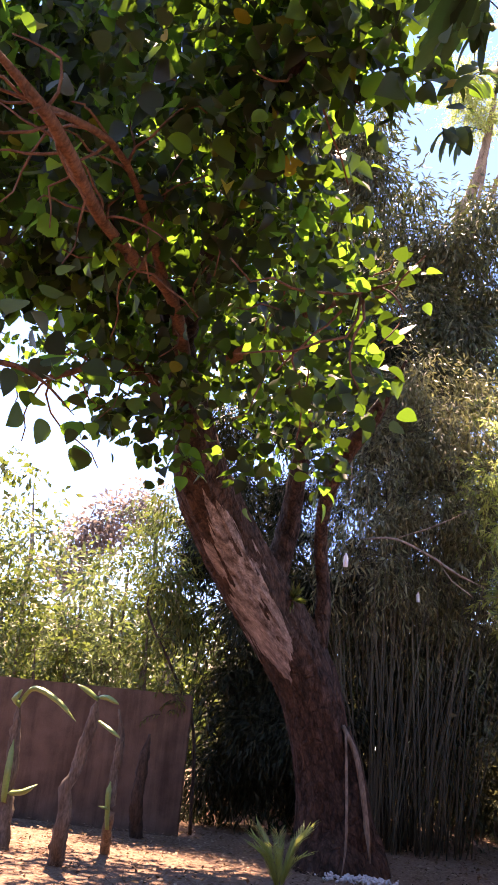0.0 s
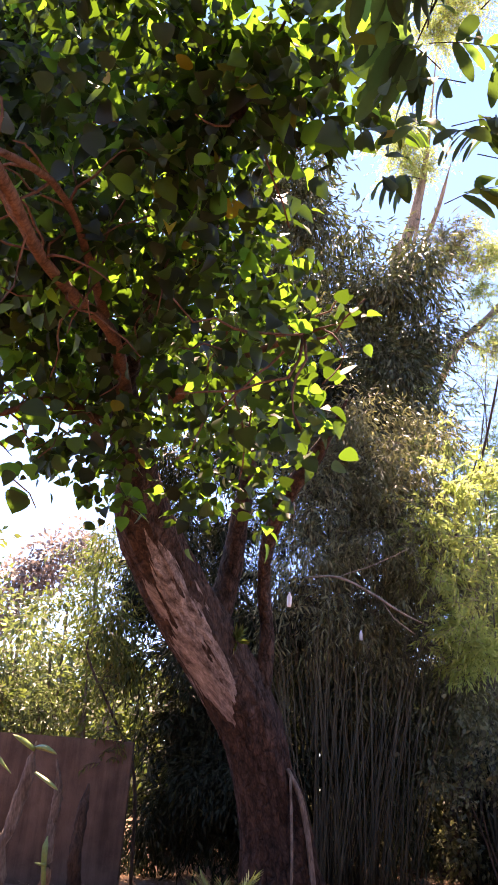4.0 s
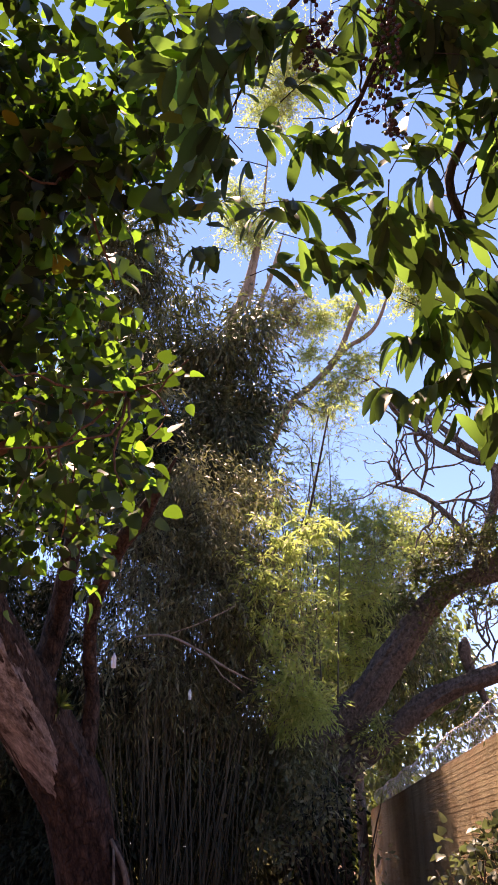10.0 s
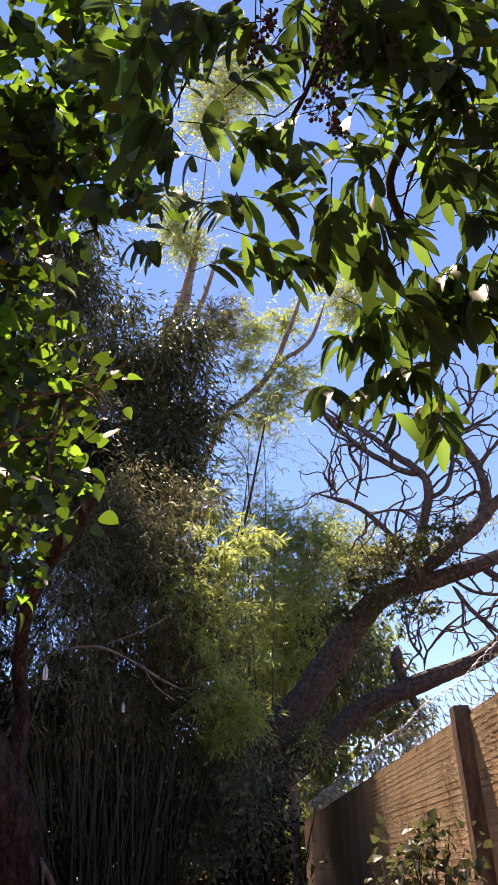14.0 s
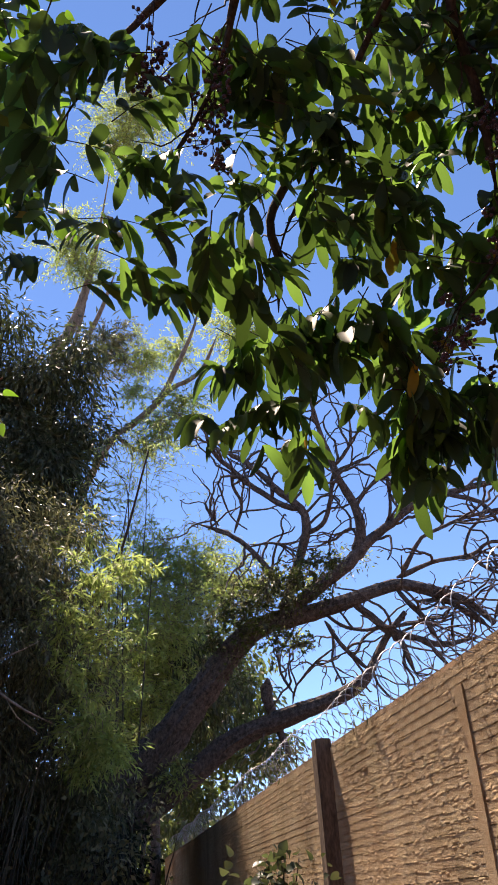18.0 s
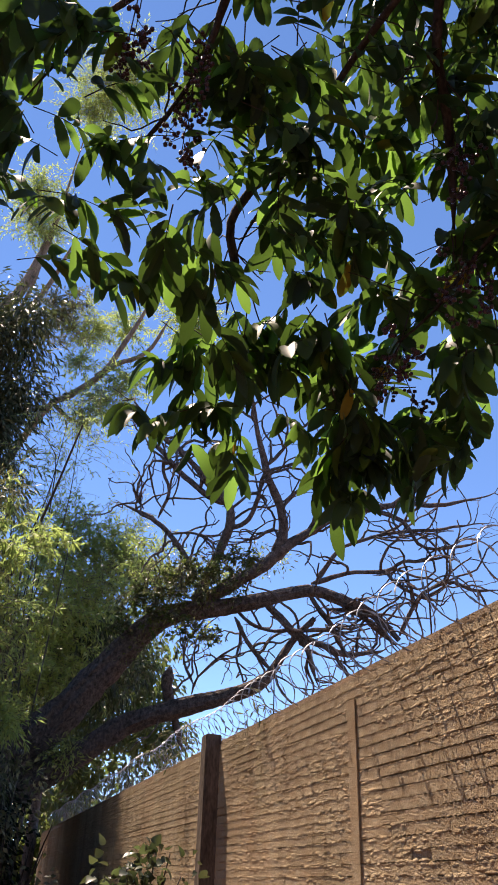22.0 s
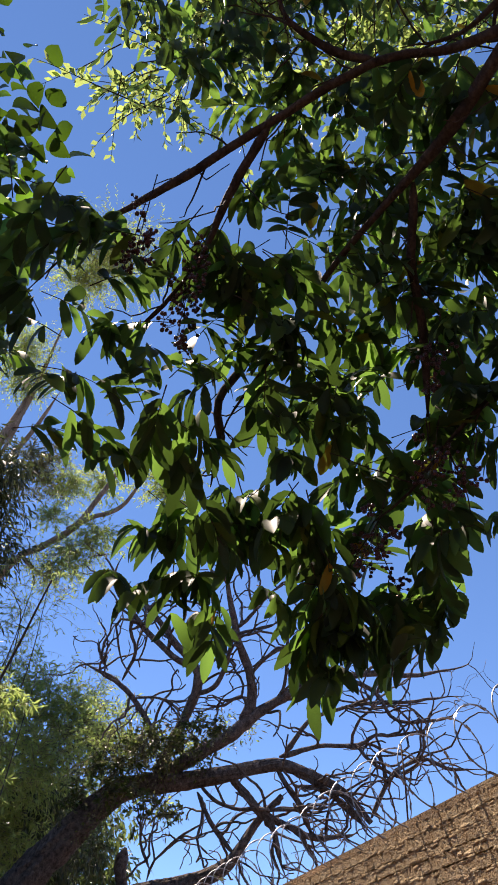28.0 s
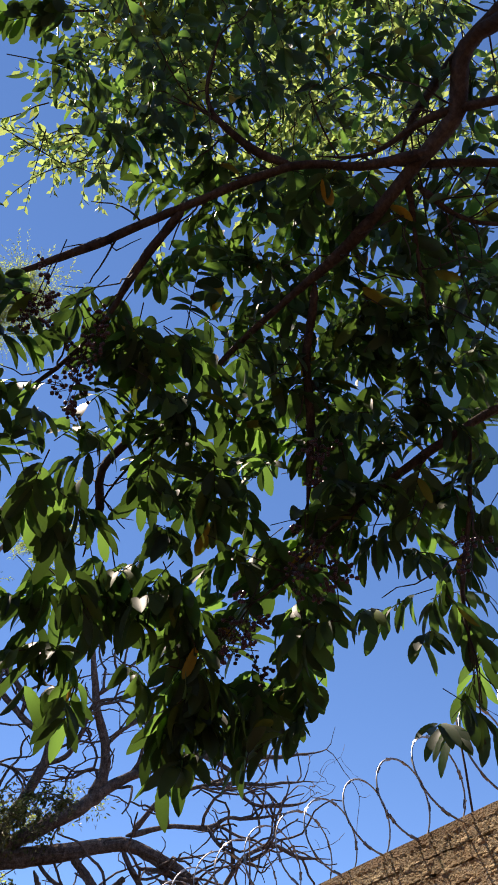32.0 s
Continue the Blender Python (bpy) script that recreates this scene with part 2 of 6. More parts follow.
def plain(name, colour, rough=0.6, metal=0.0):
    m, nt, b = material(name, rough, 0.4)
    c = ramp(nt, noise_tex(nt, 40.0, 4.0), [(0.3, tuple(0.7 * v for v in colour)), (0.7, colour)])
    nt.links.new(c, b.inputs["Base Color"])
    b.inputs["Metallic"].default_value = metal
    return m


def plaster_material():
    m, nt, b = material("brown_plaster", 0.95, 0.15)
    c = ramp(nt, noise_tex(nt, 3.5, 6.0), [(0.3, (0.095, 0.066, 0.052)), (0.7, (0.155, 0.11, 0.086))])
    run = mixed(nt, noise_tex(nt, 5.0, 5.0, (1, 1, 0.07), 0.65), noise_tex(nt, 1.1, 3.0), 0.4)
    c = mixed(nt, c, ramp(nt, run, [(0.38, (0.4, 0.37, 0.35)), (0.55, (1, 1, 1))]), 0.8, "MULTIPLY")
    fine = noise_tex(nt, 60.0, 4.0)
    c = mixed(nt, c, ramp(nt, fine, [(0.35, (0.7, 0.68, 0.66)), (0.6, (1, 1, 1))]), 0.7, "MULTIPLY")
    nt.links.new(c, b.inputs["Base Color"])
    bumped(nt, b, fine, 0.5, 0.01)
    return m


M_PLASTER = plaster_material()
M_WIRE = plain("galvanised_wire", (0.34, 0.34, 0.35), 0.5, 0.8)
M_VINE = plain("dry_creeper_stem", (0.06, 0.038, 0.03), 0.9)
M_CACTUS = plain("green_cactus", (0.22, 0.32, 0.10), 0.5)
M_BERRY = plain("dark_purple_berry", (0.06, 0.02, 0.025), 0.35)
M_PALM = leaf_material("palm_leaflet", [(0.0, (0.14, 0.20, 0.05)), (1.0, (0.30, 0.34, 0.10))], (0.5, 0.58, 0.14), (0.4, 0.5))
M_STONE = plain("pale_pebble", (0.5, 0.5, 0.52), 0.7)


def bottle_material():
    m, nt, b = material("clear_plastic", 0.15, 0.5)
    b.inputs["Base Color"].default_value = (0.85, 0.88, 0.9, 1)
    b.inputs["Transmission Weight"].default_value = 0.5
    return m


M_BOTTLE = bottle_material()


# ---- mesh helpers ----
def thing(name, at, label, category, group="", kind=""):
    ob = new(name)
    ob.location = at
    ob.empty_display_size = 0.2
    return tagged(ob, label, category, group, kind)


def mesh_from(name, verts, faces, mat, smooth=True):
    me = bpy.data.meshes.new(name)
    me.from_pydata([tuple(v) for v in verts], [], faces)
    me.materials.append(mat)
    if smooth:
        me.shade_smooth()
    return me


def part(name, me, parent=None, label="", kind=""):
    """Links a mesh given in world metres as one object under its thing."""
    ob = new(name, me)
    if parent is not None:
        ob.parent = parent
        if parent.parent is None:
            ob.location = -Vector(parent.location)
    return tagged(ob, label, kind=kind)


def smooth_line(points, step=0.25):
    """Catmull-Rom through rows of x y z r, resampled."""
    p = np.array(points, float)
    p = np.vstack([2 * p[0] - p[1], p, 2 * p[-1] - p[-2]])
    out = []
    for k in range(1, len(p) - 2):
        n = max(2, int(np.linalg.norm(p[k + 1, :3] - p[k, :3]) / step))
        for u in np.arange(n) / n:
            a, b, c, d = p[k - 1], p[k], p[k + 1], p[k + 2]
            out.append(0.5 * (2 * b + (c - a) * u + (2 * a - 5 * b + 4 * c - d) * u * u + (3 * b - a - 3 * c + d) * u ** 3))
    out.append(p[-2])
    return np.array(out)


def tube(lines, sides=8, rough=0.0, seed=1):
    """Verts and faces of bent tapering tubes along rows of x y z r."""
    rng = np.random.default_rng(seed)
    verts, faces = [], []
    for line in lines:
        c, r = line[:, :3], np.maximum(line[:, 3], 0.0015)
        tan = np.gradient(c, axis=0)
        tan /= np.linalg.norm(tan, axis=1, keepdims=True) + 1e-9
        ref = np.array([0.0, 0.0, 1.0]) if abs(tan[0][2]) < 0.8 else np.array([1.0, 0.0, 0.0])
        u = np.cross(tan, ref)
        u /= np.linalg.norm(u, axis=1, keepdims=True) + 1e-9
        w = np.cross(tan, u)
        base = len(verts)
        ang = np.arange(sides) * 2 * math.pi / sides
        lump = 1 + rough * rng.normal(size=(len(c), sides))
        for k in range(len(c)):
            for s in range(sides):
                verts.append(c[k] + r[k] * lump[k, s] * (math.cos(ang[s]) * u[k] + math.sin(ang[s]) * w[k]))
        for k in range(len(c) - 1):
            for s in range(sides):
                a, b = base + k * sides + s, base + k * sides + (s + 1) % sides
                faces.append((a, b, b + sides, a + sides))
        faces.append(tuple(range(base + sides - 1, base - 1, -1)))
        faces.append(tuple(base + (len(c) - 1) * sides + s for s in range(sides)))
    return verts, faces


def limb(name, points, mat, parent, label="", sides=9, rough=0.06, step=0.2, wiggle=0.0, seed=3):
    line = smooth_line(points, step)
    line[:, 3] *= np.clip((1.03 - np.linspace(0, 1, len(line))) / 0.22, 0.25, 1.0)
    if wiggle:
        line[0, 3] *= 0.35
        rng = np.random.default_rng(seed)
        k = np.cumsum(rng.normal(size=(len(line), 3)), 0)
        k -= np.linspace(0, 1, len(line))[:, None] * k[-1]
        line[:, :3] += wiggle * k * np.minimum(1, np.linspace(0, 3, len(line)))[:, None]
    v, f = tube([line], sides, rough, seed)
    part(name, mesh_from(name, v, f, mat), parent, label)
    return line


def bark_tube(name, points, mat, parent, label="", sides=110, step=0.025, ridge=0.05, seed=7, shell=None):
    """A thick trunk with bark ridges; shell(u, angle) picks a patch of its skin, which is returned as a second mesh, a little proud."""
    line = smooth_line(points, step)
    c, r = line[:, :3], line[:, 3]
    tan = np.gradient(c, axis=0)
    tan /= np.linalg.norm(tan, axis=1, keepdims=True)
    out = np.cross(tan, np.cross((0.0, -1.0, 0.0), tan))
    out /= np.linalg.norm(out, axis=1, keepdims=True)          # towards the garden path
    side = np.cross(tan, out)
    verts = []
    for k in range(len(c)):
        for s in range(sides):
            a = 2 * math.pi * s / sides
            d = math.cos(a) * out[k] + math.sin(a) * side[k]
            n = noise.noise((math.cos(a) * 3 + seed, math.sin(a) * 3, k * step * 0.9)) + 0.7 * noise.noise((math.cos(a) * 9, math.sin(a) * 9 + seed, k * step * 2.2))
            n += 0.5 * noise.noise((math.cos(a) * 22, math.sin(a) * 22, k * step * 7))
            verts.append(c[k] + d * r[k] * (1 + ridge * n))
    faces = []
    for k in range(len(c) - 1):
        for s in range(sides):
            q = (k * sides + s, k * sides + (s + 1) % sides, (k + 1) * sides + (s + 1) % sides, (k + 1) * sides + s)
            faces.append(q)
    part(name, mesh_from(name, verts, faces, mat), parent, label)
    if not shell:
        return None
    # the patch: a finer skin, a little proud of the bark
    fine, steps = 5, 200
    first, last = int(0.28 * len(c)), int(0.7 * len(c))
    at, verts2, faces2 = {}, [], []

    def skin(i, j):
        if (i, j) not in at:
            f = first + i / fine
            k, u = int(f), f - int(f)
            a = -1.5 + 3.0 * j / steps
            o, w = out[k] * (1 - u) + out[k + 1] * u, side[k] * (1 - u) + side[k + 1] * u
            d = math.cos(a) * o + math.sin(a) * w
            n = noise.noise((math.cos(a) * 3 + seed, math.sin(a) * 3, f * step * 0.9)) + 0.7 * noise.noise((math.cos(a) * 9, math.sin(a) * 9 + seed, f * step * 2.2))
            grain = 0.006 * noise.noise((a * 16, f * step * 1.5, 2.0))
            at[i, j] = len(verts2)
            verts2.append((c[k] * (1 - u) + c[k + 1] * u) + d * (r[k] * (1 - u) + r[k + 1] * u) * (1.022 + 0.8 * ridge * n + grain))
        return at[i, j]

    for i in range((last - first) * fine):
        f = first + (i + 0.5) / fine
        for j in range(steps):
            a = -1.5 + 3.0 * (j + 0.5) / steps
            n = noise.noise((a * 2.6, f * step * 1.4, seed)) + 0.6 * noise.noise((a * 8, f * step * 2.0, 5)) + 0.35 * noise.noise((a * 22, f * step * 4, 9))
            if shell(f / (len(c) - 1), a, n):
                faces2.append((skin(i, j), skin(i, j + 1), skin(i + 1, j + 1), skin(i + 1, j)))
    return mesh_from("peeled_patch", verts2, faces2, M_PEELED)


def twigs_from(line, count, length, rng, radius=0.012, droop=-0.1, spread=1.0, segments=6, crook=0.35, start=0.2, toward=None):
    """Crooked side twigs that leave a line; returns their lines."""
    out = []
    for _ in range(count):
        k = int(rng.uniform(start, 0.98) * (len(line) - 1))
        tan = line[min(k + 1, len(line) - 1), :3] - line[max(k - 1, 0), :3]
        tan /= np.linalg.norm(tan) + 1e-9
        way = tan * rng.uniform(0.2, 0.9) + spread * rng.normal(size=3) * 0.6
        if toward is not None:
            way += np.array(toward)
        way /= np.linalg.norm(way)
        n, L = segments, length * rng.uniform(0.5, 1.2)
        r0 = min(radius, 0.7 * line[k, 3] + 0.002)
        at, rows = line[k, :3].copy(), [(*line[k, :3], r0)]
        for j in range(n):
            way = way + crook * rng.normal(size=3) + np.array([0, 0, droop])
            way /= np.linalg.norm(way)
            at = at + way * L / n
            rows.append((*at, r0 * (1 - 0.55 * (j + 1) / n)))
        out.append(np.array(rows))
    return out


# leaf outlines: x across, y along, z up; the stalk is at the origin
def leaf_shape(stations, fold=0.12, curl=0.15):
    """Rows of (along, half width); a folded, curling blade with a midrib."""
    v, f = [], []
    for y, w in stations:
        z = -curl * y * y
        v += [(-w, y, z + fold * w * 2), (0, y, z), (w, y, z + fold * w * 2)]
    for k in range(len(stations) - 1):
        a = 3 * k
        f += [(a, a + 1, a + 4, a + 3), (a + 1, a + 2, a + 5, a + 4)]
    return np.array(v, float), f


HEART = leaf_shape([(0.0, 0.05), (0.04, 0.26), (0.12, 0.42), (0.28, 0.50), (0.48, 0.46), (0.68, 0.33), (0.85, 0.16), (1.0, 0.01)], 0.16, 0.3)
HEART_FLAT = leaf_shape([(0.0, 0.05), (0.05, 0.30), (0.15, 0.45), (0.32, 0.49), (0.55, 0.42), (0.76, 0.26), (0.9, 0.11), (1.0, 0.01)], 0.05, 0.1)
HEART_CURLED = leaf_shape([(0.0, 0.05), (0.05, 0.28), (0.15, 0.43), (0.34, 0.46), (0.55, 0.37), (0.76, 0.24), (0.9, 0.10), (1.0, 0.01)], 0.42, 0.6)
OVAL = leaf_shape([(0.0, 0.012), (0.06, 0.06), (0.18, 0.13), (0.34, 0.165), (0.5, 0.178), (0.66, 0.17), (0.8, 0.145), (0.92, 0.085), (1.0, 0.01)], 0.14, 0.25)
OVAL_FAR = leaf_shape([(0.0, 0.015), (0.45, 0.18), (1.0, 0.01)], 0.14, 0.25)
HEART_FAR = leaf_shape([(0.0, 0.1), (0.2, 0.47), (0.6, 0.38), (1.0, 0.01)], 0.16, 0.3)
LANCE = leaf_shape([(0.0, 0.015), (0.35, 0.045), (1.0, 0.004)], 0.2, 0.2)
WILLOW = leaf_shape([(0.0, 0.012), (0.25, 0.085), (0.55, 0.09), (0.8, 0.05), (1.0, 0.004)], 0.15, 0.35)
SMALL = (np.array([(0, 0, 0), (0.26, 0.5, 0.05), (0, 1, -0.08), (-0.26, 0.5, 0.05)], float), [(0, 1, 2, 3)])
BLADE = (np.array([(0, 0, 0), (0.1, 0.45, 0.02), (0, 1, -0.15), (-0.1, 0.45, 0.02)], float), [(0, 1, 2, 3)])


def turns(ways, normals):
    """Rotations whose y goes along ways and whose z is near normals."""
    y = ways / (np.linalg.norm(ways, axis=1, keepdims=True) + 1e-9)
    x = np.cross(y, normals)
    x /= np.linalg.norm(x, axis=1, keepdims=True) + 1e-9
    return np.stack([x, y, np.cross(x, y)], 2)


def leaves_mesh(name, shape, at, rot, size, mat):
    v0, f0 = shape
    n, nv = len(at), len(v0)
    v = (np.einsum("nij,kj->nki", rot, v0) * size[:, None, None] + at[:, None, :]).reshape(-1, 3)
    f = (np.array(f0)[None] + (np.arange(n) * nv)[:, None, None]).reshape(-1, len(f0[0]))
    me = bpy.data.meshes.new(name)
    me.vertices.add(len(v))
    me.vertices.foreach_set("co", v.astype(np.float32).ravel())
    me.loops.add(f.size)
    me.loops.foreach_set("vertex_index", f.astype(np.int32).ravel())
    me.polygons.add(len(f))
    me.polygons.foreach_set("loop_start", np.arange(0, f.size, f.shape[1], dtype=np.int32))
    me.update(calc_edges=True)
    me.materials.append(mat)
    return me


def clump_leaves(clumps, per_m2, size, rng, droop=0.5, shell=0.35, squash=0.8, jitter=0.35, toss=0.7, spread=(0.6, 1.25)):
    """Places, turns and sizes of leaves in uneven clumps (x y z r), grouped on small sprays."""
    at, ways = [], []
    for x, y, z, r in clumps:
        n = max(6, int(per_m2 * r * r))
        sprays = max(3, n // 7)
        d = rng.normal(size=(sprays, 3))
        d /= np.linalg.norm(d, axis=1, keepdims=True)
        d *= (r * (shell + (1 - shell) * rng.random((sprays, 1))) * (1 + 0.25 * rng.normal(size=(sprays, 1))))
        d[:, 2] *= squash
        pick = rng.integers(0, sprays, n)
        off = rng.normal(size=(n, 3)) * size * 0.9
        at.append(np.array([x, y, z]) + d[pick] + off)
        w = d[pick] / r * 0.6 + off / size * 0.5 + rng.normal(size=(n, 3)) * jitter
        w[:, 2] -= droop
        ways.append(w)
    at, ways = np.vstack(at), np.vstack(ways)
    nrm = rng.normal(size=at.shape) * toss + np.array([0, 0, 0.8])
    return at, turns(ways, nrm), size * rng.uniform(*spread, len(at))


def crown(name, clumps, shape, per_m2, size, mat, parent, seed, label="", rear=None, lumps=0, singles=0, **kw):
    """Leaves in clumps; rear shifts a second, larger set of clumps to the crown's far, upper side."""
    rng = np.random.default_rng(seed)
    clumps = list(clumps)
    if rear:
        clumps += [(x, y + rear[0], z + rear[1], r * rear[2]) for x, y, z, r in clumps]
    if lumps:
        whole, clumps = clumps, []
        for x, y, z, r in whole:
            for _ in range(lumps):
                d = rng.normal(size=3)
                d *= r * rng.uniform(0.3, 1.25) / np.linalg.norm(d)
                clumps.append((x + d[0], y + d[1], z + d[2], r * rng.uniform(0.22, 0.5)))
    at, rot, s = clump_leaves(clumps, per_m2, size, rng, **kw)
    if singles:                                   # the leaves nearest the path are objects of their own
        order = np.argsort(at[:, 1])
        blade = mesh_from("leaf", shape[0], shape[1], mat)
        for k in order[:singles]:
            ob = new("leaf", blade)
            ob.parent = parent
            m = Matrix(rot[k].tolist()).to_4x4() @ Matrix.Scale(float(s[k]), 4)
            m.translation = Vector(at[k]) - parent.location
            ob.matrix_local = m
        at, rot, s = at[order[singles:]], rot[order[singles:]], s[order[singles:]]
    part(name, leaves_mesh(name, shape, at, rot, s, mat), parent, label, "stuff")
    return at, rot, s


def set_back(clumps, k, nearest=-99.0):
    """The same clumps, seen from the path, standing k times as far away and as large."""
    return [(0.1 + (x - 0.1) * k, y * k, 1.55 + (z - 1.55) * k, r * k) if x >= nearest else (x, y, z, r) for x, y, z, r in clumps]


def fans(name, clumps, per_clump, blade, length, mat, wood, parent, seed, label="", blades=11, droop=0.5, lift=0.5, shape=WILLOW, bias=(0.0, 0.0, 0.0)):
    """Arching twigs that leave each clump's heart (x y z r), with narrow blades set along them."""
    rng = np.random.default_rng(seed)
    lines, at, ways, sizes = [], [], [], []
    for x, y, z, r in clumps:
        for _ in range(max(3, int(per_clump * (r / 0.6) ** 1.5))):
            way = rng.normal(size=3) * np.array([1, 1, 0.6]) + np.array([0, 0, lift]) + np.array(bias)
            way /= np.linalg.norm(way)
            foot = np.array([x, y, z]) + rng.normal(size=3) * r * 0.36
            n, L = 6, r * rng.uniform(0.5, 1.05) * length
            rows, p = [(*foot, 0.006)], foot.copy()
            for j in range(n):
                way = way + np.array([0, 0, -droop / n * 1.6]) + rng.normal(size=3) * 0.07
                way /= np.linalg.norm(way)
                p = p + way * L / n
                rows.append((*p, 0.006 - 0.0008 * j))
                for _ in range(max(1, round(blades / n))):
                    side = np.cross(way, rng.normal(size=3))
                    side /= np.linalg.norm(side) + 1e-9
                    at.append(p - way * L / n * rng.random())
                    ways.append(way * rng.uniform(0.4, 1.0) + side * rng.uniform(0.4, 0.9) + np.array([0, 0, -0.45 * droop]))
                    sizes.append(blade * rng.uniform(0.6, 1.25))
            lines.append(np.array(rows))
    v, f = tube(lines, 3)
    part("spray_mass", mesh_from("spray_mass", v, f, wood), parent, kind="stuff")
    at, ways = np.array(at), np.array(ways)
    nrm = rng.normal(size=at.shape) * 0.6 + np.array([0, 0, 0.8])
    part(name, leaves_mesh(name, shape, at, turns(ways, nrm), np.array(sizes), mat), parent, label, "stuff")


def box_mesh(name, lo, hi, mat, bevel=0.0):
    bm = bmesh.new()
    bmesh.ops.create_cube(bm, size=1)
    for v in bm.verts:
        v.co = [lo[k] + (v.co[k] + 0.5) * (hi[k] - lo[k]) for k in range(3)]
    if bevel:
        bmesh.ops.bevel(bm, geom=bm.edges[:], offset=bevel, segments=2, affect="EDGES")
    me = bpy.data.meshes.new(name)
    bm.to_mesh(me)
    bm.free()
    me.materials.append(mat)
    return me


# ---- ground ----
def build_ground():
    n = 90
    xs = np.concatenate([[-900, -300, -120, -60], np.linspace(-30, 40, n), [80, 150, 300, 900]])
    ys = np.concatenate([[-900, -300, -100, -40], np.linspace(-15, 45, n), [80, 150, 300, 900]])
    verts = [(x, y, 0.05 * noise.noise((x * 0.4, y * 0.4, 0)) + 0.02 * noise.noise((x * 2, y * 2, 3)) - 0.02) for y in ys for x in xs]
    w = len(xs)
    faces = [(j * w + i, j * w + i + 1, (j + 1) * w + i + 1, (j + 1) * w + i) for j in range(len(ys) - 1) for i in range(w - 1)]
    part("ground", mesh_from("ground", verts, faces, M_GROUND), None, "reddish-brown earth strewn with dry leaves", "structure")
    rng = np.random.default_rng(5)
    count = 26000
    at = np.stack([rng.uniform(-7, 9, count), rng.uniform(8.5, 24, count), rng.uniform(-0.01, 0.035, count)], 1)
    rot = turns(np.stack([rng.normal(size=count), rng.normal(size=count), 0.25 * rng.normal(size=count)], 1), np.array([0, 0, 1.0]) + 0.3 * rng.normal(size=(count, 3)))
    part("leaf_litter", leaves_mesh("leaf_litter", SMALL, at, rot, rng.uniform(0.03, 0.085, count), M_LITTER), None, "dry brown fallen leaves scattered on the ground", "stuff")


build_ground()

# ---- brick wall with razor wire ----
WALL_AT, WALL_WAY = Vector((4.534, 5.871, 0)), Vector((0.2694, 0.9630, 0))
WALL_IN = Vector((-0.9630, 0.2694, 0))
WALL_TOP, COURSE, BRICK = 3.0, 0.072, 0.24
WALL_FROM, WALL_TO = -11.0, 22.0


def wall_matrix():
    m = Matrix((WALL_WAY, WALL_IN, (0, 0, 1))).transposed().to_4x4()
    m.translation = WALL_AT
    return m


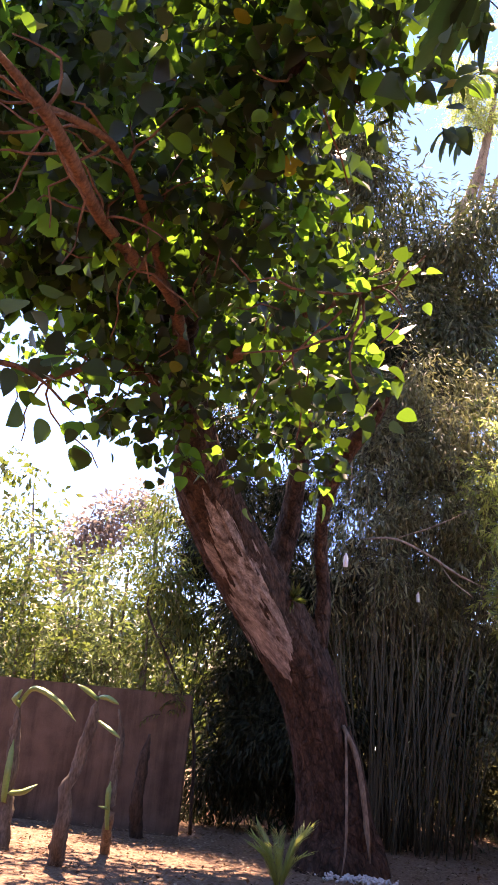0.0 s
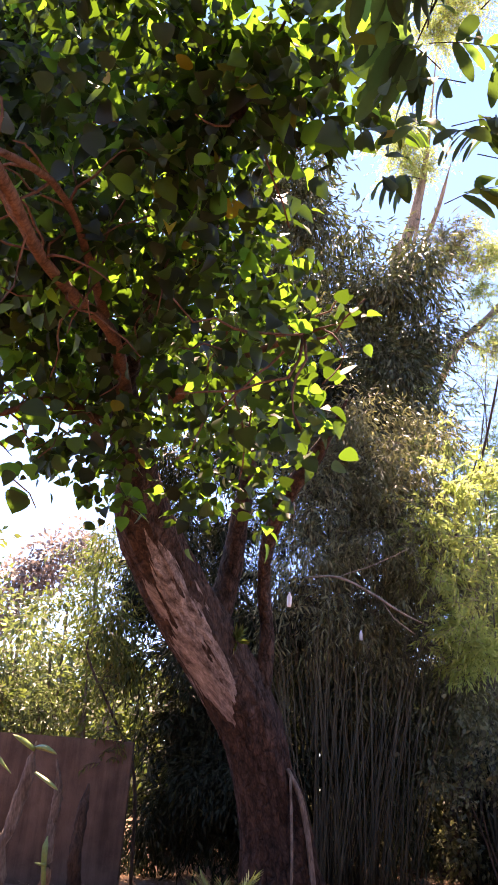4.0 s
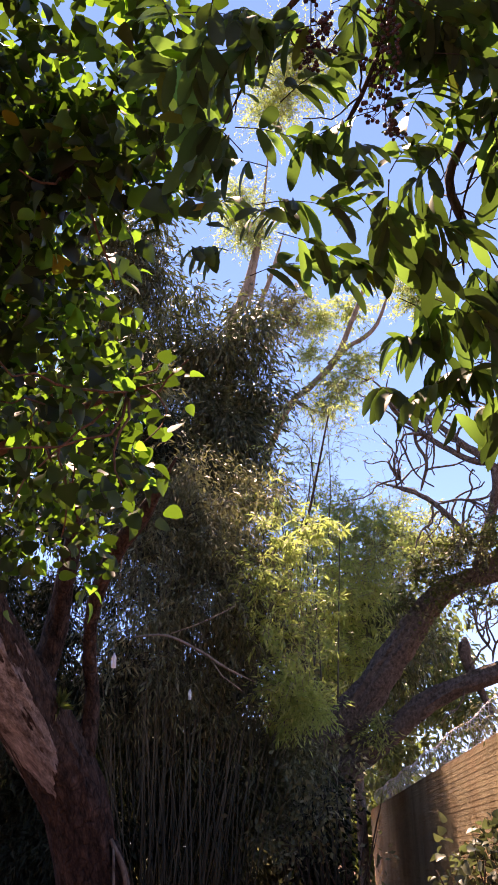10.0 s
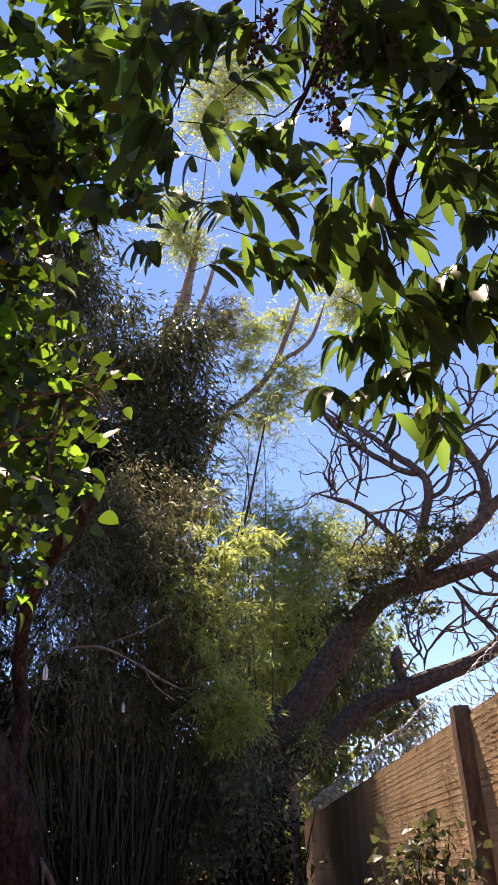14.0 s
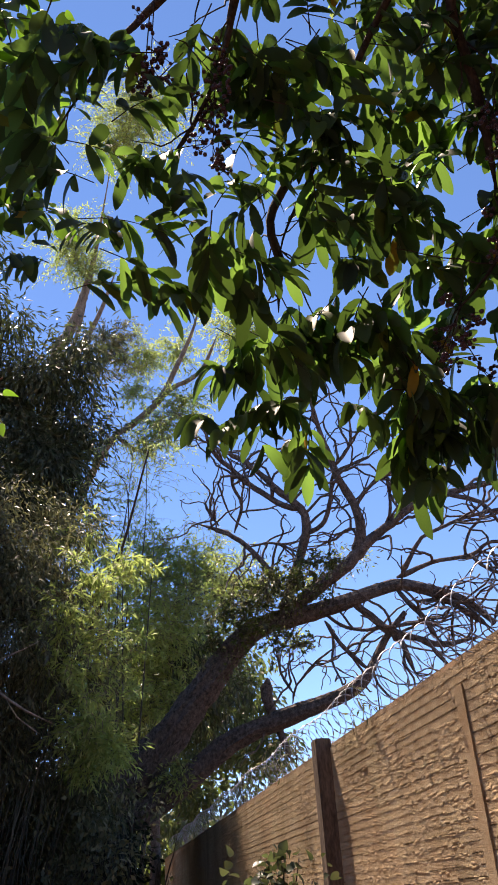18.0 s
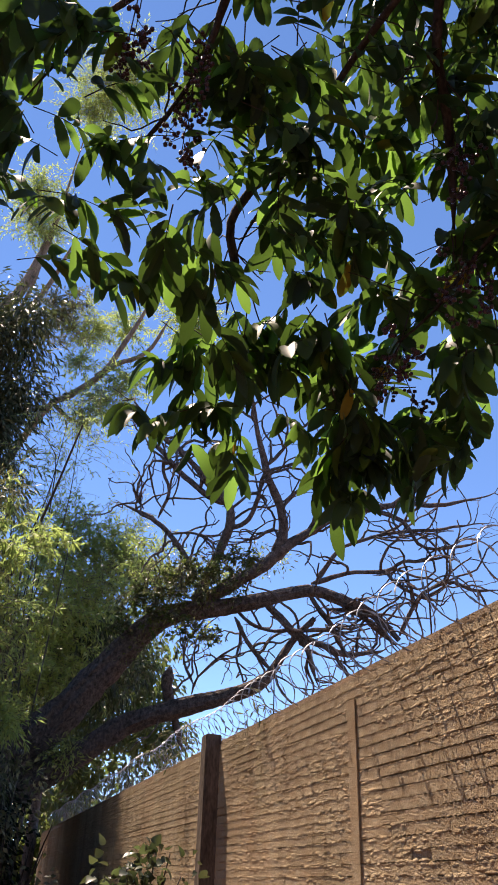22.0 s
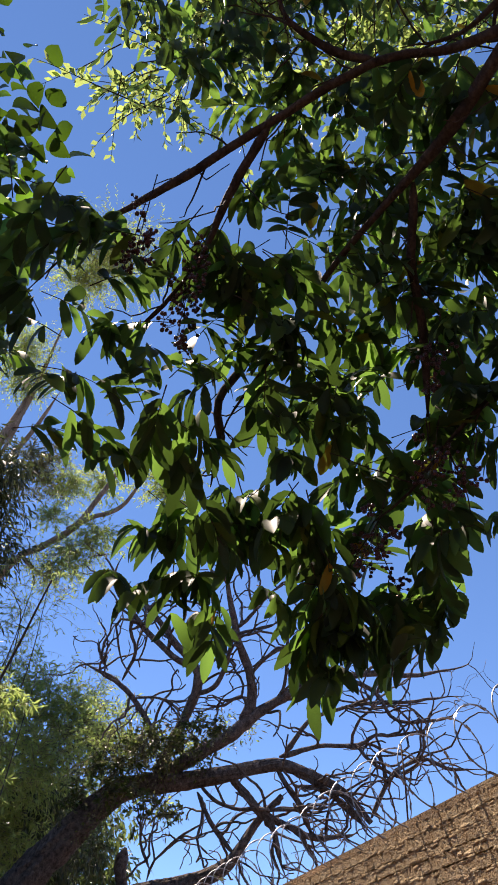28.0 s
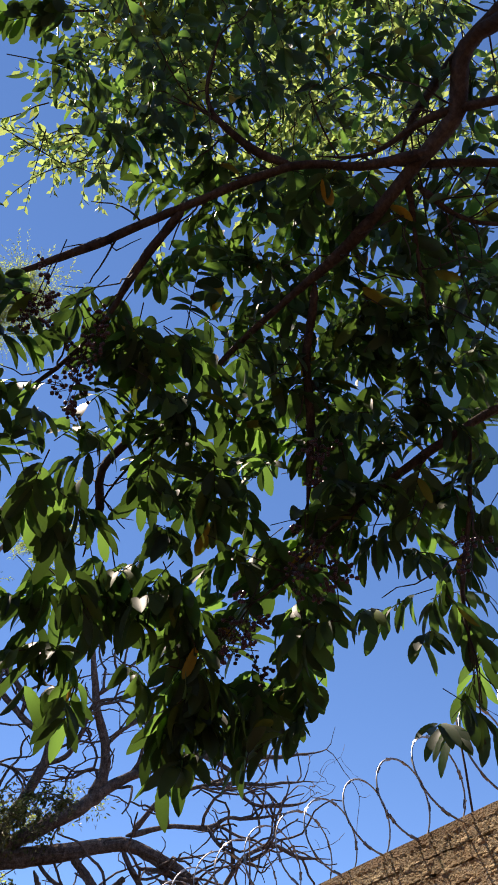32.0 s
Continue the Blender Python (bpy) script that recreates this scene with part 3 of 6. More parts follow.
def build_wall():
    m = wall_matrix()
    wall = new("wall_east", box_mesh("wall_east", (WALL_FROM, -0.22, -0.1), (WALL_TO, -0.018, WALL_TOP - 0.004), M_MORTAR))
    wall.matrix_world = m
    tagged(wall, "rough brown brick wall with smeared mortar, topped with razor wire", "wall", kind="structure")
    rng = np.random.default_rng(11)
    shared = []
    for k in range(20):                                     # rough bricks: lumpy face, ragged upper and lower edge; the last six are plainer
        cols, levels = (15, 5) if k < 14 else (4, 2)
        v, f = [], []
        for i in range(cols + 1):
            x = (i / cols - 0.5) * (BRICK - 0.0006)
            up, dn = rng.normal() * 0.0035, rng.normal() * 0.002
            for j in range(levels + 1):
                z = (j / levels - 0.5) * (COURSE - 0.009) + (up if j == levels else dn if j == 0 else rng.normal() * 0.002)
                v.append((x + (rng.normal() * 0.003 if 0 < i < cols else 0), 0.0245 + rng.normal() * 0.0009 + (0.0015 if j == levels else 0), z))
        n = len(v)
        for i in range(cols + 1):
            for j in (0, levels):
                v.append((v[i * (levels + 1) + j][0], -0.025, v[i * (levels + 1) + j][2]))
        for i in range(cols):
            for j in range(levels):
                q = i * (levels + 1) + j
                f.append((q, q + levels + 1, q + levels + 2, q + 1))
            f.append((i * (levels + 1), n + 2 * i, n + 2 * i + 2, (i + 1) * (levels + 1)))
            f.append((i * (levels + 1) + levels, (i + 1) * (levels + 1) + levels, n + 2 * i + 3, n + 2 * i + 1))
        f.append(tuple(range(levels + 1)) + (n + 1, n))
        f.append(tuple(range(cols * (levels + 1) + levels, cols * (levels + 1) - 1, -1)) + (n + 2 * cols, n + 2 * cols + 1))
        me = bpy.data.meshes.new("brick")
        me.from_pydata(v, [], f)
        me.materials.append(M_BRICK)
        shared.append(me)
    cooked = [(np.array([v.co[:] for v in me.vertices]), [tuple(p.vertices) for p in me.polygons]) for me in shared]
    verts, faces, made = [], [], 0
    rows = int(WALL_TOP / COURSE)
    for row in range(rows):
        z = (row + 0.5) * COURSE + 0.001
        lean = rng.normal() * 0.002
        s = WALL_FROM + (0.5 if row % 2 else 0.0) * BRICK + 0.13
        while s < WALL_TO:
            k = int(rng.integers(14)) if s < 3.0 else int(rng.integers(14, 20))
            out = -0.025 + rng.normal() * 0.0005 - (0.008 if rng.random() < 0.004 else 0)
            at = (s, out, z + lean)
            if -3.6 < s < 0.0 and z > 2.0 and made < 300:
                ob = new("brick", shared[k])
                ob.parent = wall
                ob.location = at
                made += 1
            elif z > 1.0 and s > -6 or s > 6:
                base = len(verts)
                verts += (cooked[k][0] + at).tolist()
                faces += [tuple(i + base for i in f) for f in cooked[k][1]]
            s += BRICK
    # mortar squeezed out of the joints and smeared over the bricks
    lump_v, lump_f = [], []
    for _ in range(5000):
        s0 = rng.uniform(-5.0, 4.0)
        if -1.44 < s0 < -1.28:
            continue
        z0 = COURSE * rng.integers(int(1.2 / COURSE), rows) + rng.normal() * 0.012
        if noise.noise((s0 * 0.9, z0 * 1.6, 4.0)) + 0.4 * noise.noise((s0 * 4, z0 * 5, 1.0)) < -0.12:
            continue
        w, h, d = rng.uniform(0.012, 0.06), rng.uniform(0.006, 0.016), rng.uniform(0.0005, 0.0022)
        base = len(lump_v)
        lump_v.append((s0 + rng.normal() * 0.2 * w, d, z0 - 0.2 * h))
        for q in range(7):
            a = 6.283 * q / 7
            lump_v.append((s0 + w * math.cos(a) * rng.uniform(0.6, 1.2), d * rng.uniform(0.3, 0.9), z0 + h * math.sin(a) * rng.uniform(0.6, 1.2)))
        for q in range(7):
            x, _, z = lump_v[base + 1 + q]
            lump_v.append((s0 + (x - s0) * 1.35, -0.012, z0 + (z - z0) * 1.35))
        for q in range(7):
            i, j = base + 1 + q, base + 1 + (q + 1) % 7
            lump_f += [(base, i, j), (i, i + 7, j + 7, j)]
    smear = new("mortar_smears", mesh_from("mortar_smears", lump_v, lump_f, M_BRICK))
    smear.parent = wall
    tagged(smear, "crumbly mortar squeezed out of the joints", kind="stuff")
    rest = new("brickwork", mesh_from("brickwork", verts, faces, M_BRICK, False))
    rest.parent = wall
    tagged(rest, kind="stuff")
    for s in (2.17, -8.6):
        p = new("pillar", box_mesh("pillar", (s - 0.1, -0.02, -0.05), (s + 0.1, 0.16, WALL_TOP + 0.06), M_PILLAR, 0.012))
        p.parent = wall
        tagged(p, "weathered concrete pillar on the wall, colour darkened for its shaded face")
    strip = new("mortar_strip", box_mesh("mortar_strip", (-1.43, -0.02, 0), (-1.29, 0.012, WALL_TOP - 0.2), M_BRICK, 0.004))
    strip.parent = wall


build_wall()


def build_razor_wire():
    m = wall_matrix()
    coil = thing("razor_wire", m @ Vector((0, -0.08, WALL_TOP)), "galvanised razor wire coiled along the wall top", "razor wire")
    rng = np.random.default_rng(21)
    # one long coil, pulled apart towards the near end
    rows, barbs_at, barbs_way = [], [], []
    s, a = -5.2, 0.0
    while s < 19:
        pitch = 0.30 if s < -1 else 0.27
        r = (0.24 if s < 0 else 0.19) + 0.025 * math.sin(s * 2.1)
        p = m @ Vector((s + 0.025 * math.sin(a * 0.37), -0.065 + r * math.cos(a), WALL_TOP + 0.20 + r * math.sin(a)))
        rows.append((*p, 0.005 if s < 0.5 else 0.0035))
        s += pitch * 0.2 / (2 * math.pi)
        a += 0.2
    line = np.array(rows)
    v, f = tube([line], 4)
    part("coil", mesh_from("coil", v, f, M_WIRE), coil)
    pick = np.arange(2, len(line) - 1, 3)
    tan = line[pick + 1, :3] - line[pick, :3]
    at = line[pick, :3] - tan * 0.2
    barb = (np.array([(-0.010, 0, 0), (0.010, 0.0, 0), (0.007, 0.5, 0.006), (0.010, 1, 0), (-0.010, 1, 0), (-0.007, 0.5, 0.006)]) * np.array([1, 0.045, 1]), [(0, 1, 2, 5), (5, 2, 3, 4)])
    part("barb_mass", leaves_mesh("barb_mass", barb, at, turns(tan, rng.normal(size=tan.shape)), np.ones(len(at)), M_WIRE), coil, kind="stuff")
    for s in (-4.35, -2.4, 0.6, 4.0, 8.0, 12.0):
        p = m @ Vector((s, -0.09, 0))
        vv, ff = tube([np.array([(p.x, p.y, WALL_TOP - 0.1, 0.006), (p.x + 0.01, p.y, WALL_TOP + 0.25, 0.006), (p.x, p.y, WALL_TOP + 0.5, 0.005)])], 6)
        part("stake", mesh_from("stake", vv, ff, M_VINE), coil, "thin dark iron stake")


build_razor_wire()


def build_dry_creeper():
    m = wall_matrix()
    rng = np.random.default_rng(24)
    dry = thing("dry_creeper", m @ Vector((4.5, -0.05, WALL_TOP)), "dry brown creeper caught in the razor wire", "creeper")
    at, ways, stems = [], [], []
    for s0, s1, n in ((3.4, 5.6, 9), (0.8, 1.6, 4), (8.5, 10, 4)):
        for k in range(n):
            q = m @ Vector((rng.uniform(s0, s1), rng.uniform(-0.25, 0.1), WALL_TOP + rng.uniform(0.1, 0.45)))
            rows, way = [(*q, 0.004)], np.array([rng.normal() * 0.6 - 0.2, rng.normal() * 0.6 - 0.5, 0.1])
            p = np.array(q)
            for j in range(6):
                way = way + np.array([rng.normal() * 0.2, rng.normal() * 0.2, -0.28])
                p = p + way / np.linalg.norm(way) * 0.09
                rows.append((*p, 0.003))
                for _ in range(3):
                    at.append(p + rng.normal(size=3) * 0.02)
                    ways.append(way * 0.6 + rng.normal(size=3) * 0.5)
            stems.append(np.array(rows))
    v, f = tube(stems, 4)
    part("stem_mass", mesh_from("stem_mass", v, f, M_VINE), dry, kind="stuff")
    at, ways = np.array(at), np.array(ways)
    part("dry_foliage", leaves_mesh("dry_foliage", BLADE, at, turns(ways, rng.normal(size=at.shape)), rng.uniform(0.05, 0.12, len(at)), M_BAMBOOLEAF), dry, "curled dry brown leaves", "stuff")


build_dry_creeper()

# ---- plastered wall in the back ----
def build_back_wall():
    w = new("wall_north", box_mesh("wall_north", (-30, 13.95, -0.1), (-1.38, 14.2, 2.12), M_PLASTER, 0.01))
    tagged(w, "plain brown plastered garden wall in shade", "wall", kind="structure")


build_back_wall()


# unseen walls, added behind and left of the path to hold back skylight
def build_enclosure():
    for name, lo, hi in (("unseen_wall_south", (-16, -6.3, -0.1), (7, -6.0, 6.5)), ("unseen_wall_west", (-16.3, -6.0, -0.1), (-16.0, 13.9, 5.0))):
        w = new(name, box_mesh(name, lo, hi, M_PLASTER, 0.01))
        tagged(w, "unseen plain plastered wall, added to cut the sky fill", "wall", kind="structure")


build_enclosure()

# ---- leaning tree with large round leaves ----
def build_leaning_tree():
    tree = thing("leaning_tree", (1.05, 12.21, 0.00), "leaning reddish-barked tree with peeled trunk and round leaves", "tree")
    trunk = [(1.10, 12.14, -0.46, 0.74), (1.06, 12.15, -0.05, 0.68), (0.99, 12.26, 0.41, 0.56), (0.83, 12.27, 1.11, 0.45), (0.64, 12.19, 1.78, 0.42), (0.41, 12.07, 2.41, 0.45),
             (-0.07, 11.80, 3.14, 0.47), (-0.62, 11.36, 3.83, 0.46), (-0.96, 10.92, 4.31, 0.43), (-1.21, 10.46, 4.73, 0.39), (-1.34, 9.88, 5.17, 0.30), (-1.47, 8.97, 5.72, 0.21), (-1.58, 7.90, 6.20, 0.15)]
    def peeled(u, a, n):
        w = 1.0 - abs(u - 0.5) / 0.21
        return w > 0 and abs(a + 0.2 - (u - 0.6) * 1.5) < -0.36 + 1.0 * min(1.8 * w, 0.95) + 0.55 * n

    skin = bark_tube("trunk", trunk, M_BARK, tree, "leaning trunk with dark reddish bark", ridge=0.07, shell=peeled)
    part("peeled_patch", skin, tree, "pale pinkish patch where the bark has peeled")
    limb("root", [(0.98, 12.06, 1.81, 0.09), (1.10, 12.00, 1.37, 0.17), (1.19, 11.92, 0.81, 0.22), (1.26, 11.84, 0.00, 0.29)], M_BARK, tree, "flat reddish root running down the trunk", 12, 0.05, 0.12)
    limb("root", [(0.98, 11.91, 1.84, 0.03), (1.16, 11.80, 1.49, 0.04), (1.28, 11.67, 0.97, 0.04), (1.39, 11.54, 0.19, 0.04)], M_POST, tree, "pale thin root", 7, 0.05, 0.12)
    limb("root", [(1.02, 11.86, 1.73, 0.02), (1.05, 11.54, 0.89, 0.02), (1.05, 11.39, 0.30, 0.02), (1.00, 11.35, -0.02, 0.02)], M_POST, tree, "pale thin root", 6, 0.05, 0.12)
    limb("bough", [(0.55, 11.92, 2.85, 0.15), (0.59, 11.82, 3.58, 0.11), (0.49, 11.60, 4.19, 0.10), (0.48, 11.14, 4.76, 0.10), (0.68, 10.52, 5.34, 0.12), (1.02, 9.90, 5.75, 0.11), (1.31, 9.20, 6.23, 0.07)], M_BARK, tree)
    limb("bough", [(-0.27, 11.94, 3.52, 0.22), (-0.05, 11.87, 4.38, 0.19), (0.03, 11.50, 4.99, 0.15), (0.11, 10.70, 5.78, 0.11), (0.04, 9.71, 6.72, 0.06)], M_BARK, tree)
    a = limb("bough", [(-1.41, 8.95, 5.56, 0.11), (-1.43, 7.34, 5.80, 0.07), (-1.61, 6.26, 5.56, 0.06), (-1.72, 5.38, 5.35, 0.05), (-1.76, 4.87, 5.32, 0.05), (-1.83, 4.29, 5.33, 0.05), (-1.99, 3.68, 5.28, 0.04), (-2.14, 3.08, 5.15, 0.04)], M_REDBARK, tree)
    b = limb("bough", [(-1.46, 6.87, 5.78, 0.05), (-1.53, 5.15, 5.73, 0.03), (-1.76, 4.44, 5.51, 0.03), (-2.14, 3.91, 5.27, 0.03)], M_REDBARK, tree)
    c = limb("bough", [(-1.43, 8.49, 5.79, 0.12), (-1.03, 7.03, 6.40, 0.09), (-0.49, 5.48, 6.50, 0.06), (-0.10, 4.58, 6.58, 0.04), (0.15, 3.83, 6.67, 0.03)], M_BARK, tree)
    d = limb("bough", [(-0.86, 8.06, 5.47, 0.07), (-0.12, 6.55, 5.20, 0.04), (0.40, 5.28, 4.78, 0.02), (0.66, 4.77, 4.60, 0.01)], M_REDBARK, tree)
    e = limb("bough", [(-1.47, 9.00, 5.42, 0.08), (-2.19, 8.26, 5.47, 0.06), (-2.76, 7.94, 5.05, 0.03), (-3.24, 7.63, 5.06, 0.03)], M_REDBARK, tree)
    rng = np.random.default_rng(8)
    lines = sum([twigs_from(q, 16, 1.1, rng, 0.014, -0.05) for q in (a, b, c, d, e)], [])
    v, f = tube(lines, 5)
    part("fine_branching", mesh_from("fine_branching", v, f, M_REDBARK), tree, kind="stuff")
    upper = [(-3.09, 6.45, 7.95, 0.95), (-2.15, 5.96, 7.95, 0.89), (-1.05, 5.04, 6.59, 0.66), (-0.55, 4.72, 6.70, 0.60), (-3.23, 7.34, 7.36, 0.98), (-2.57, 8.18, 7.08, 0.72),
             (-1.18, 5.93, 6.16, 0.70), (-0.64, 5.26, 6.12, 0.55), (-0.05, 4.53, 6.35, 0.51), (0.42, 4.25, 6.04, 0.37), (-0.41, 5.69, 5.62, 0.50), (-3.39, 7.94, 6.61, 0.57)]
    lower = [(-2.08, 7.90, 5.79, 0.69), (-1.11, 7.34, 5.90, 0.73), (-0.31, 6.10, 4.98, 0.47), (0.18, 5.28, 4.80, 0.33), (-1.89, 8.66, 5.24, 0.61), (-0.99, 8.34, 5.31, 0.65),
             (-0.19, 7.48, 4.92, 0.52), (0.24, 5.90, 4.50, 0.35), (-2.25, 8.71, 4.90, 0.27), (-1.48, 9.13, 4.80, 0.42), (-0.48, 8.66, 4.64, 0.52), (0.21, 7.72, 4.30, 0.35),
             (0.53, 6.36, 4.42, 0.22)]
    fringe = [(-1.96, 4.63, 4.02, 0.20), (-1.77, 4.76, 3.93, 0.18), (-1.88, 4.71, 3.69, 0.16), (-1.66, 4.99, 3.75, 0.13), (-1.56, 5.20, 3.60, 0.09), (-1.76, 4.92, 3.58, 0.07)]
    limb("bough", [(-2.10, 4.42, 3.60, 0.02), (-1.88, 4.71, 3.69, 0.02), (-1.73, 4.89, 3.66, 0.01), (-1.59, 5.20, 3.57, 0.01)], M_REDBARK, tree, "", 7, 0.05, 0.08)
    front_leaf = [(-1.34, 4.53, 6.16, 0.16), (-1.83, 4.66, 6.15, 0.12)]
    top = [(-1.63, 4.17, 7.04, 0.65), (-1.04, 4.32, 7.07, 0.65), (-0.47, 4.06, 7.09, 0.58), (0.00, 4.31, 6.66, 0.51), (-0.43, 4.78, 6.75, 0.55), (0.34, 3.91, 6.71, 0.41), (0.24, 4.85, 6.41, 0.39),
           (-0.78, 3.66, 7.22, 0.68), (-0.15, 3.44, 7.19, 0.61), (0.33, 3.67, 6.80, 0.45), (0.34, 4.66, 6.49, 0.39), (-1.60, 3.69, 7.25, 0.79), (-4.08, 5.98, 7.55, 1.07), (-4.41, 7.09, 6.68, 1.11)]
    rng = np.random.default_rng(9)
    # hidden rear crown, added to shade the ground and the back wall
    behind = [(rng.uniform(-6.5, 1.0), rng.uniform(12.5, 15.5), rng.uniform(8.6, 10.5), rng.uniform(0.7, 1.0)) for _ in range(26)]
    crown("crown", behind, HEART_FAR, 260, 0.17, M_ROUND, tree, 34)
    crown("crown", fringe, HEART_FLAT, 230, 0.17, M_ROUND, tree, 35, toss=1.0)
    crown("crown", front_leaf, HEART_FLAT, 90, 0.17, M_ROUND, tree, 37)
    # extra clumps set sunward of the visible ones, added to block the sun
    deep = [(x - 0.08, y + 0.9, z + 1.9, r * 1.3) for x, y, z, r in upper[:2] + upper[4:6] + upper[11:] + lower[:5] + [(q[0], q[1], q[2], q[3] * 1.7) for q in fringe] + top[-2:]]
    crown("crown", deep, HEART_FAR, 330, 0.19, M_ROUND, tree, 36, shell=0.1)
    # unseen top of the crown, added to keep the sun off the leaves below
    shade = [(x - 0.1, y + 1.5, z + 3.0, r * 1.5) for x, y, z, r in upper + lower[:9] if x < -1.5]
    crown("crown", shade, HEART_FAR, 120, 0.2, M_ROUND, tree, 38, "unseen crown top added to shade the leaves below", shell=0.1)
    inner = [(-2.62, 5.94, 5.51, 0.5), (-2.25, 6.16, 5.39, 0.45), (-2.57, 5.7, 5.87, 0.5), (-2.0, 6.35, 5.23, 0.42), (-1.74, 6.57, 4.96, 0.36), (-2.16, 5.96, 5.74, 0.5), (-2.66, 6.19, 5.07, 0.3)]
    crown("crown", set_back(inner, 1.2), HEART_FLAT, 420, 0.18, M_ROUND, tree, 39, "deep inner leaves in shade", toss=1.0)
    loose = dict(toss=1.1, jitter=0.6, spread=(0.45, 1.3))
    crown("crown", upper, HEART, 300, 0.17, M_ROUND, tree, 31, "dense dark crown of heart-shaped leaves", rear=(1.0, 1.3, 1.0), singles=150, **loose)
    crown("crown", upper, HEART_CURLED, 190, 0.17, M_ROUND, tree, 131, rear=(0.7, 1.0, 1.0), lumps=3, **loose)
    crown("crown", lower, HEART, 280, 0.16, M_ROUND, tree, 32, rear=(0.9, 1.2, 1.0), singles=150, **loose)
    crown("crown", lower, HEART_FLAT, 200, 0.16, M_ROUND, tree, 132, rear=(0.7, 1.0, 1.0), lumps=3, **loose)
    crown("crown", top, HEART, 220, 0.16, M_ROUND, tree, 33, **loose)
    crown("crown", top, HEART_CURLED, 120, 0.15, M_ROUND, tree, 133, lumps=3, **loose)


build_leaning_tree()


# ---- bamboo ----
def build_bamboo():
    clump = thing("bamboo_clump", (2.22, 15.71, 0.00), "dense clump of dark bamboo with fine drooping leaves", "bamboo")
    rng = np.random.default_rng(41)
    base = np.array((2.22, 15.71, 0.00))
    for k in range(190):
        a, q = rng.uniform(0, 2 * math.pi), rng.uniform(0.1, 1.1)
        foot = base + np.array([math.cos(a) * q * 1.25, math.sin(a) * q - 0.25, 0])
        lean = np.array([rng.normal() * 0.75 + 0.35 * math.cos(a), rng.normal() * 0.5 - 0.1, rng.uniform(5.5, 9.0)])
        rows = [(*(foot + lean * u + np.array([lean[0], lean[1], 0]) * u * u * 0.5), rng.uniform(0.008, 0.016) * (1 - 0.8 * u)) for u in (0, 0.25, 0.5, 0.75, 1.0)]
        v, f = tube([smooth_line(rows, 0.6)], 6)
        part("culm", mesh_from("culm", v, f, M_CULM), clump)
    dark = [(1.33, 14.11, 4.63, 0.93), (2.32, 14.20, 5.79, 1.28), (2.90, 14.96, 4.42, 0.88), (1.24, 14.10, 6.54, 1.06), (2.67, 14.60, 7.54, 1.02),
            (2.15, 14.10, 7.55, 1.32), (1.75, 14.60, 5.98, 1.20), (2.92, 14.98, 5.51, 1.12), (4.20, 16.17, 2.91, 1.07), (3.18, 14.71, 6.92, 0.91)]
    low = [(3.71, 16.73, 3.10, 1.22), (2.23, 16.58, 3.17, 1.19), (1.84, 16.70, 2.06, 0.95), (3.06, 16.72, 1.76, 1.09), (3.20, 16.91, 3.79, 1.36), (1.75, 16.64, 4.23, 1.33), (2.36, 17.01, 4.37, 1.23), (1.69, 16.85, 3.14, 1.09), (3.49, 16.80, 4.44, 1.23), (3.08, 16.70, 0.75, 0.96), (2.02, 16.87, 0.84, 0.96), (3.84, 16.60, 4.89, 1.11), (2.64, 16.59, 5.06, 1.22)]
    # low leaves borrow the darker leaf colour so that they read as unlit
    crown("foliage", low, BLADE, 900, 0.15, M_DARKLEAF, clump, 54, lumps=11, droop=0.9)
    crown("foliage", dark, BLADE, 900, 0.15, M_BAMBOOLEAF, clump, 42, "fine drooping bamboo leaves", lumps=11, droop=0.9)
    fans("foliage", dark, 16, 0.17, 1.5, M_BAMBOOLEAF, M_TWIG, clump, 142, "drooping bamboo sprays", 14, 0.9)
    fill = [(3.71, 16.05, 8.76, 0.77), (3.95, 16.00, 7.69, 0.62), (4.06, 15.96, 6.42, 0.61), (3.58, 15.94, 5.32, 0.71), (4.30, 15.97, 5.37, 0.60), (4.01, 16.31, 3.96, 0.72), (4.68, 16.21, 3.34, 0.60), (1.28, 15.97, 10.75, 1.05), (0.88, 16.16, 9.35, 1.02),
            (1.78, 15.92, 8.52, 0.87), (2.65, 15.69, 7.46, 0.84), (3.83, 16.49, 2.51, 0.84), (2.67, 16.20, 2.47, 0.94)]
    crown("foliage", fill, BLADE, 2300, 0.19, M_BAMBOOLEAF, clump, 52, droop=0.8, lumps=10)
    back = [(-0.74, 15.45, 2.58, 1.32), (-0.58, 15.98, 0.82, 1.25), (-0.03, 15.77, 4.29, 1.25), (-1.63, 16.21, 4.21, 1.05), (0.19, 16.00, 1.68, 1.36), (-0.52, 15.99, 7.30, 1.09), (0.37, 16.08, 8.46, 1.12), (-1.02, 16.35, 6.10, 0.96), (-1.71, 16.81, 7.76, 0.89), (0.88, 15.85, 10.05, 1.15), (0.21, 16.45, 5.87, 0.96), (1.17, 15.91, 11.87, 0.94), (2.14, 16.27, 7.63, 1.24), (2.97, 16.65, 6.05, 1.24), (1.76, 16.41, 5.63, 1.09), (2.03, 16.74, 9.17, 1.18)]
    # the rear bamboo gets its shade through the near-black leaf colour
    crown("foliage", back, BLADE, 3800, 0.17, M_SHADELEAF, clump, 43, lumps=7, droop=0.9)
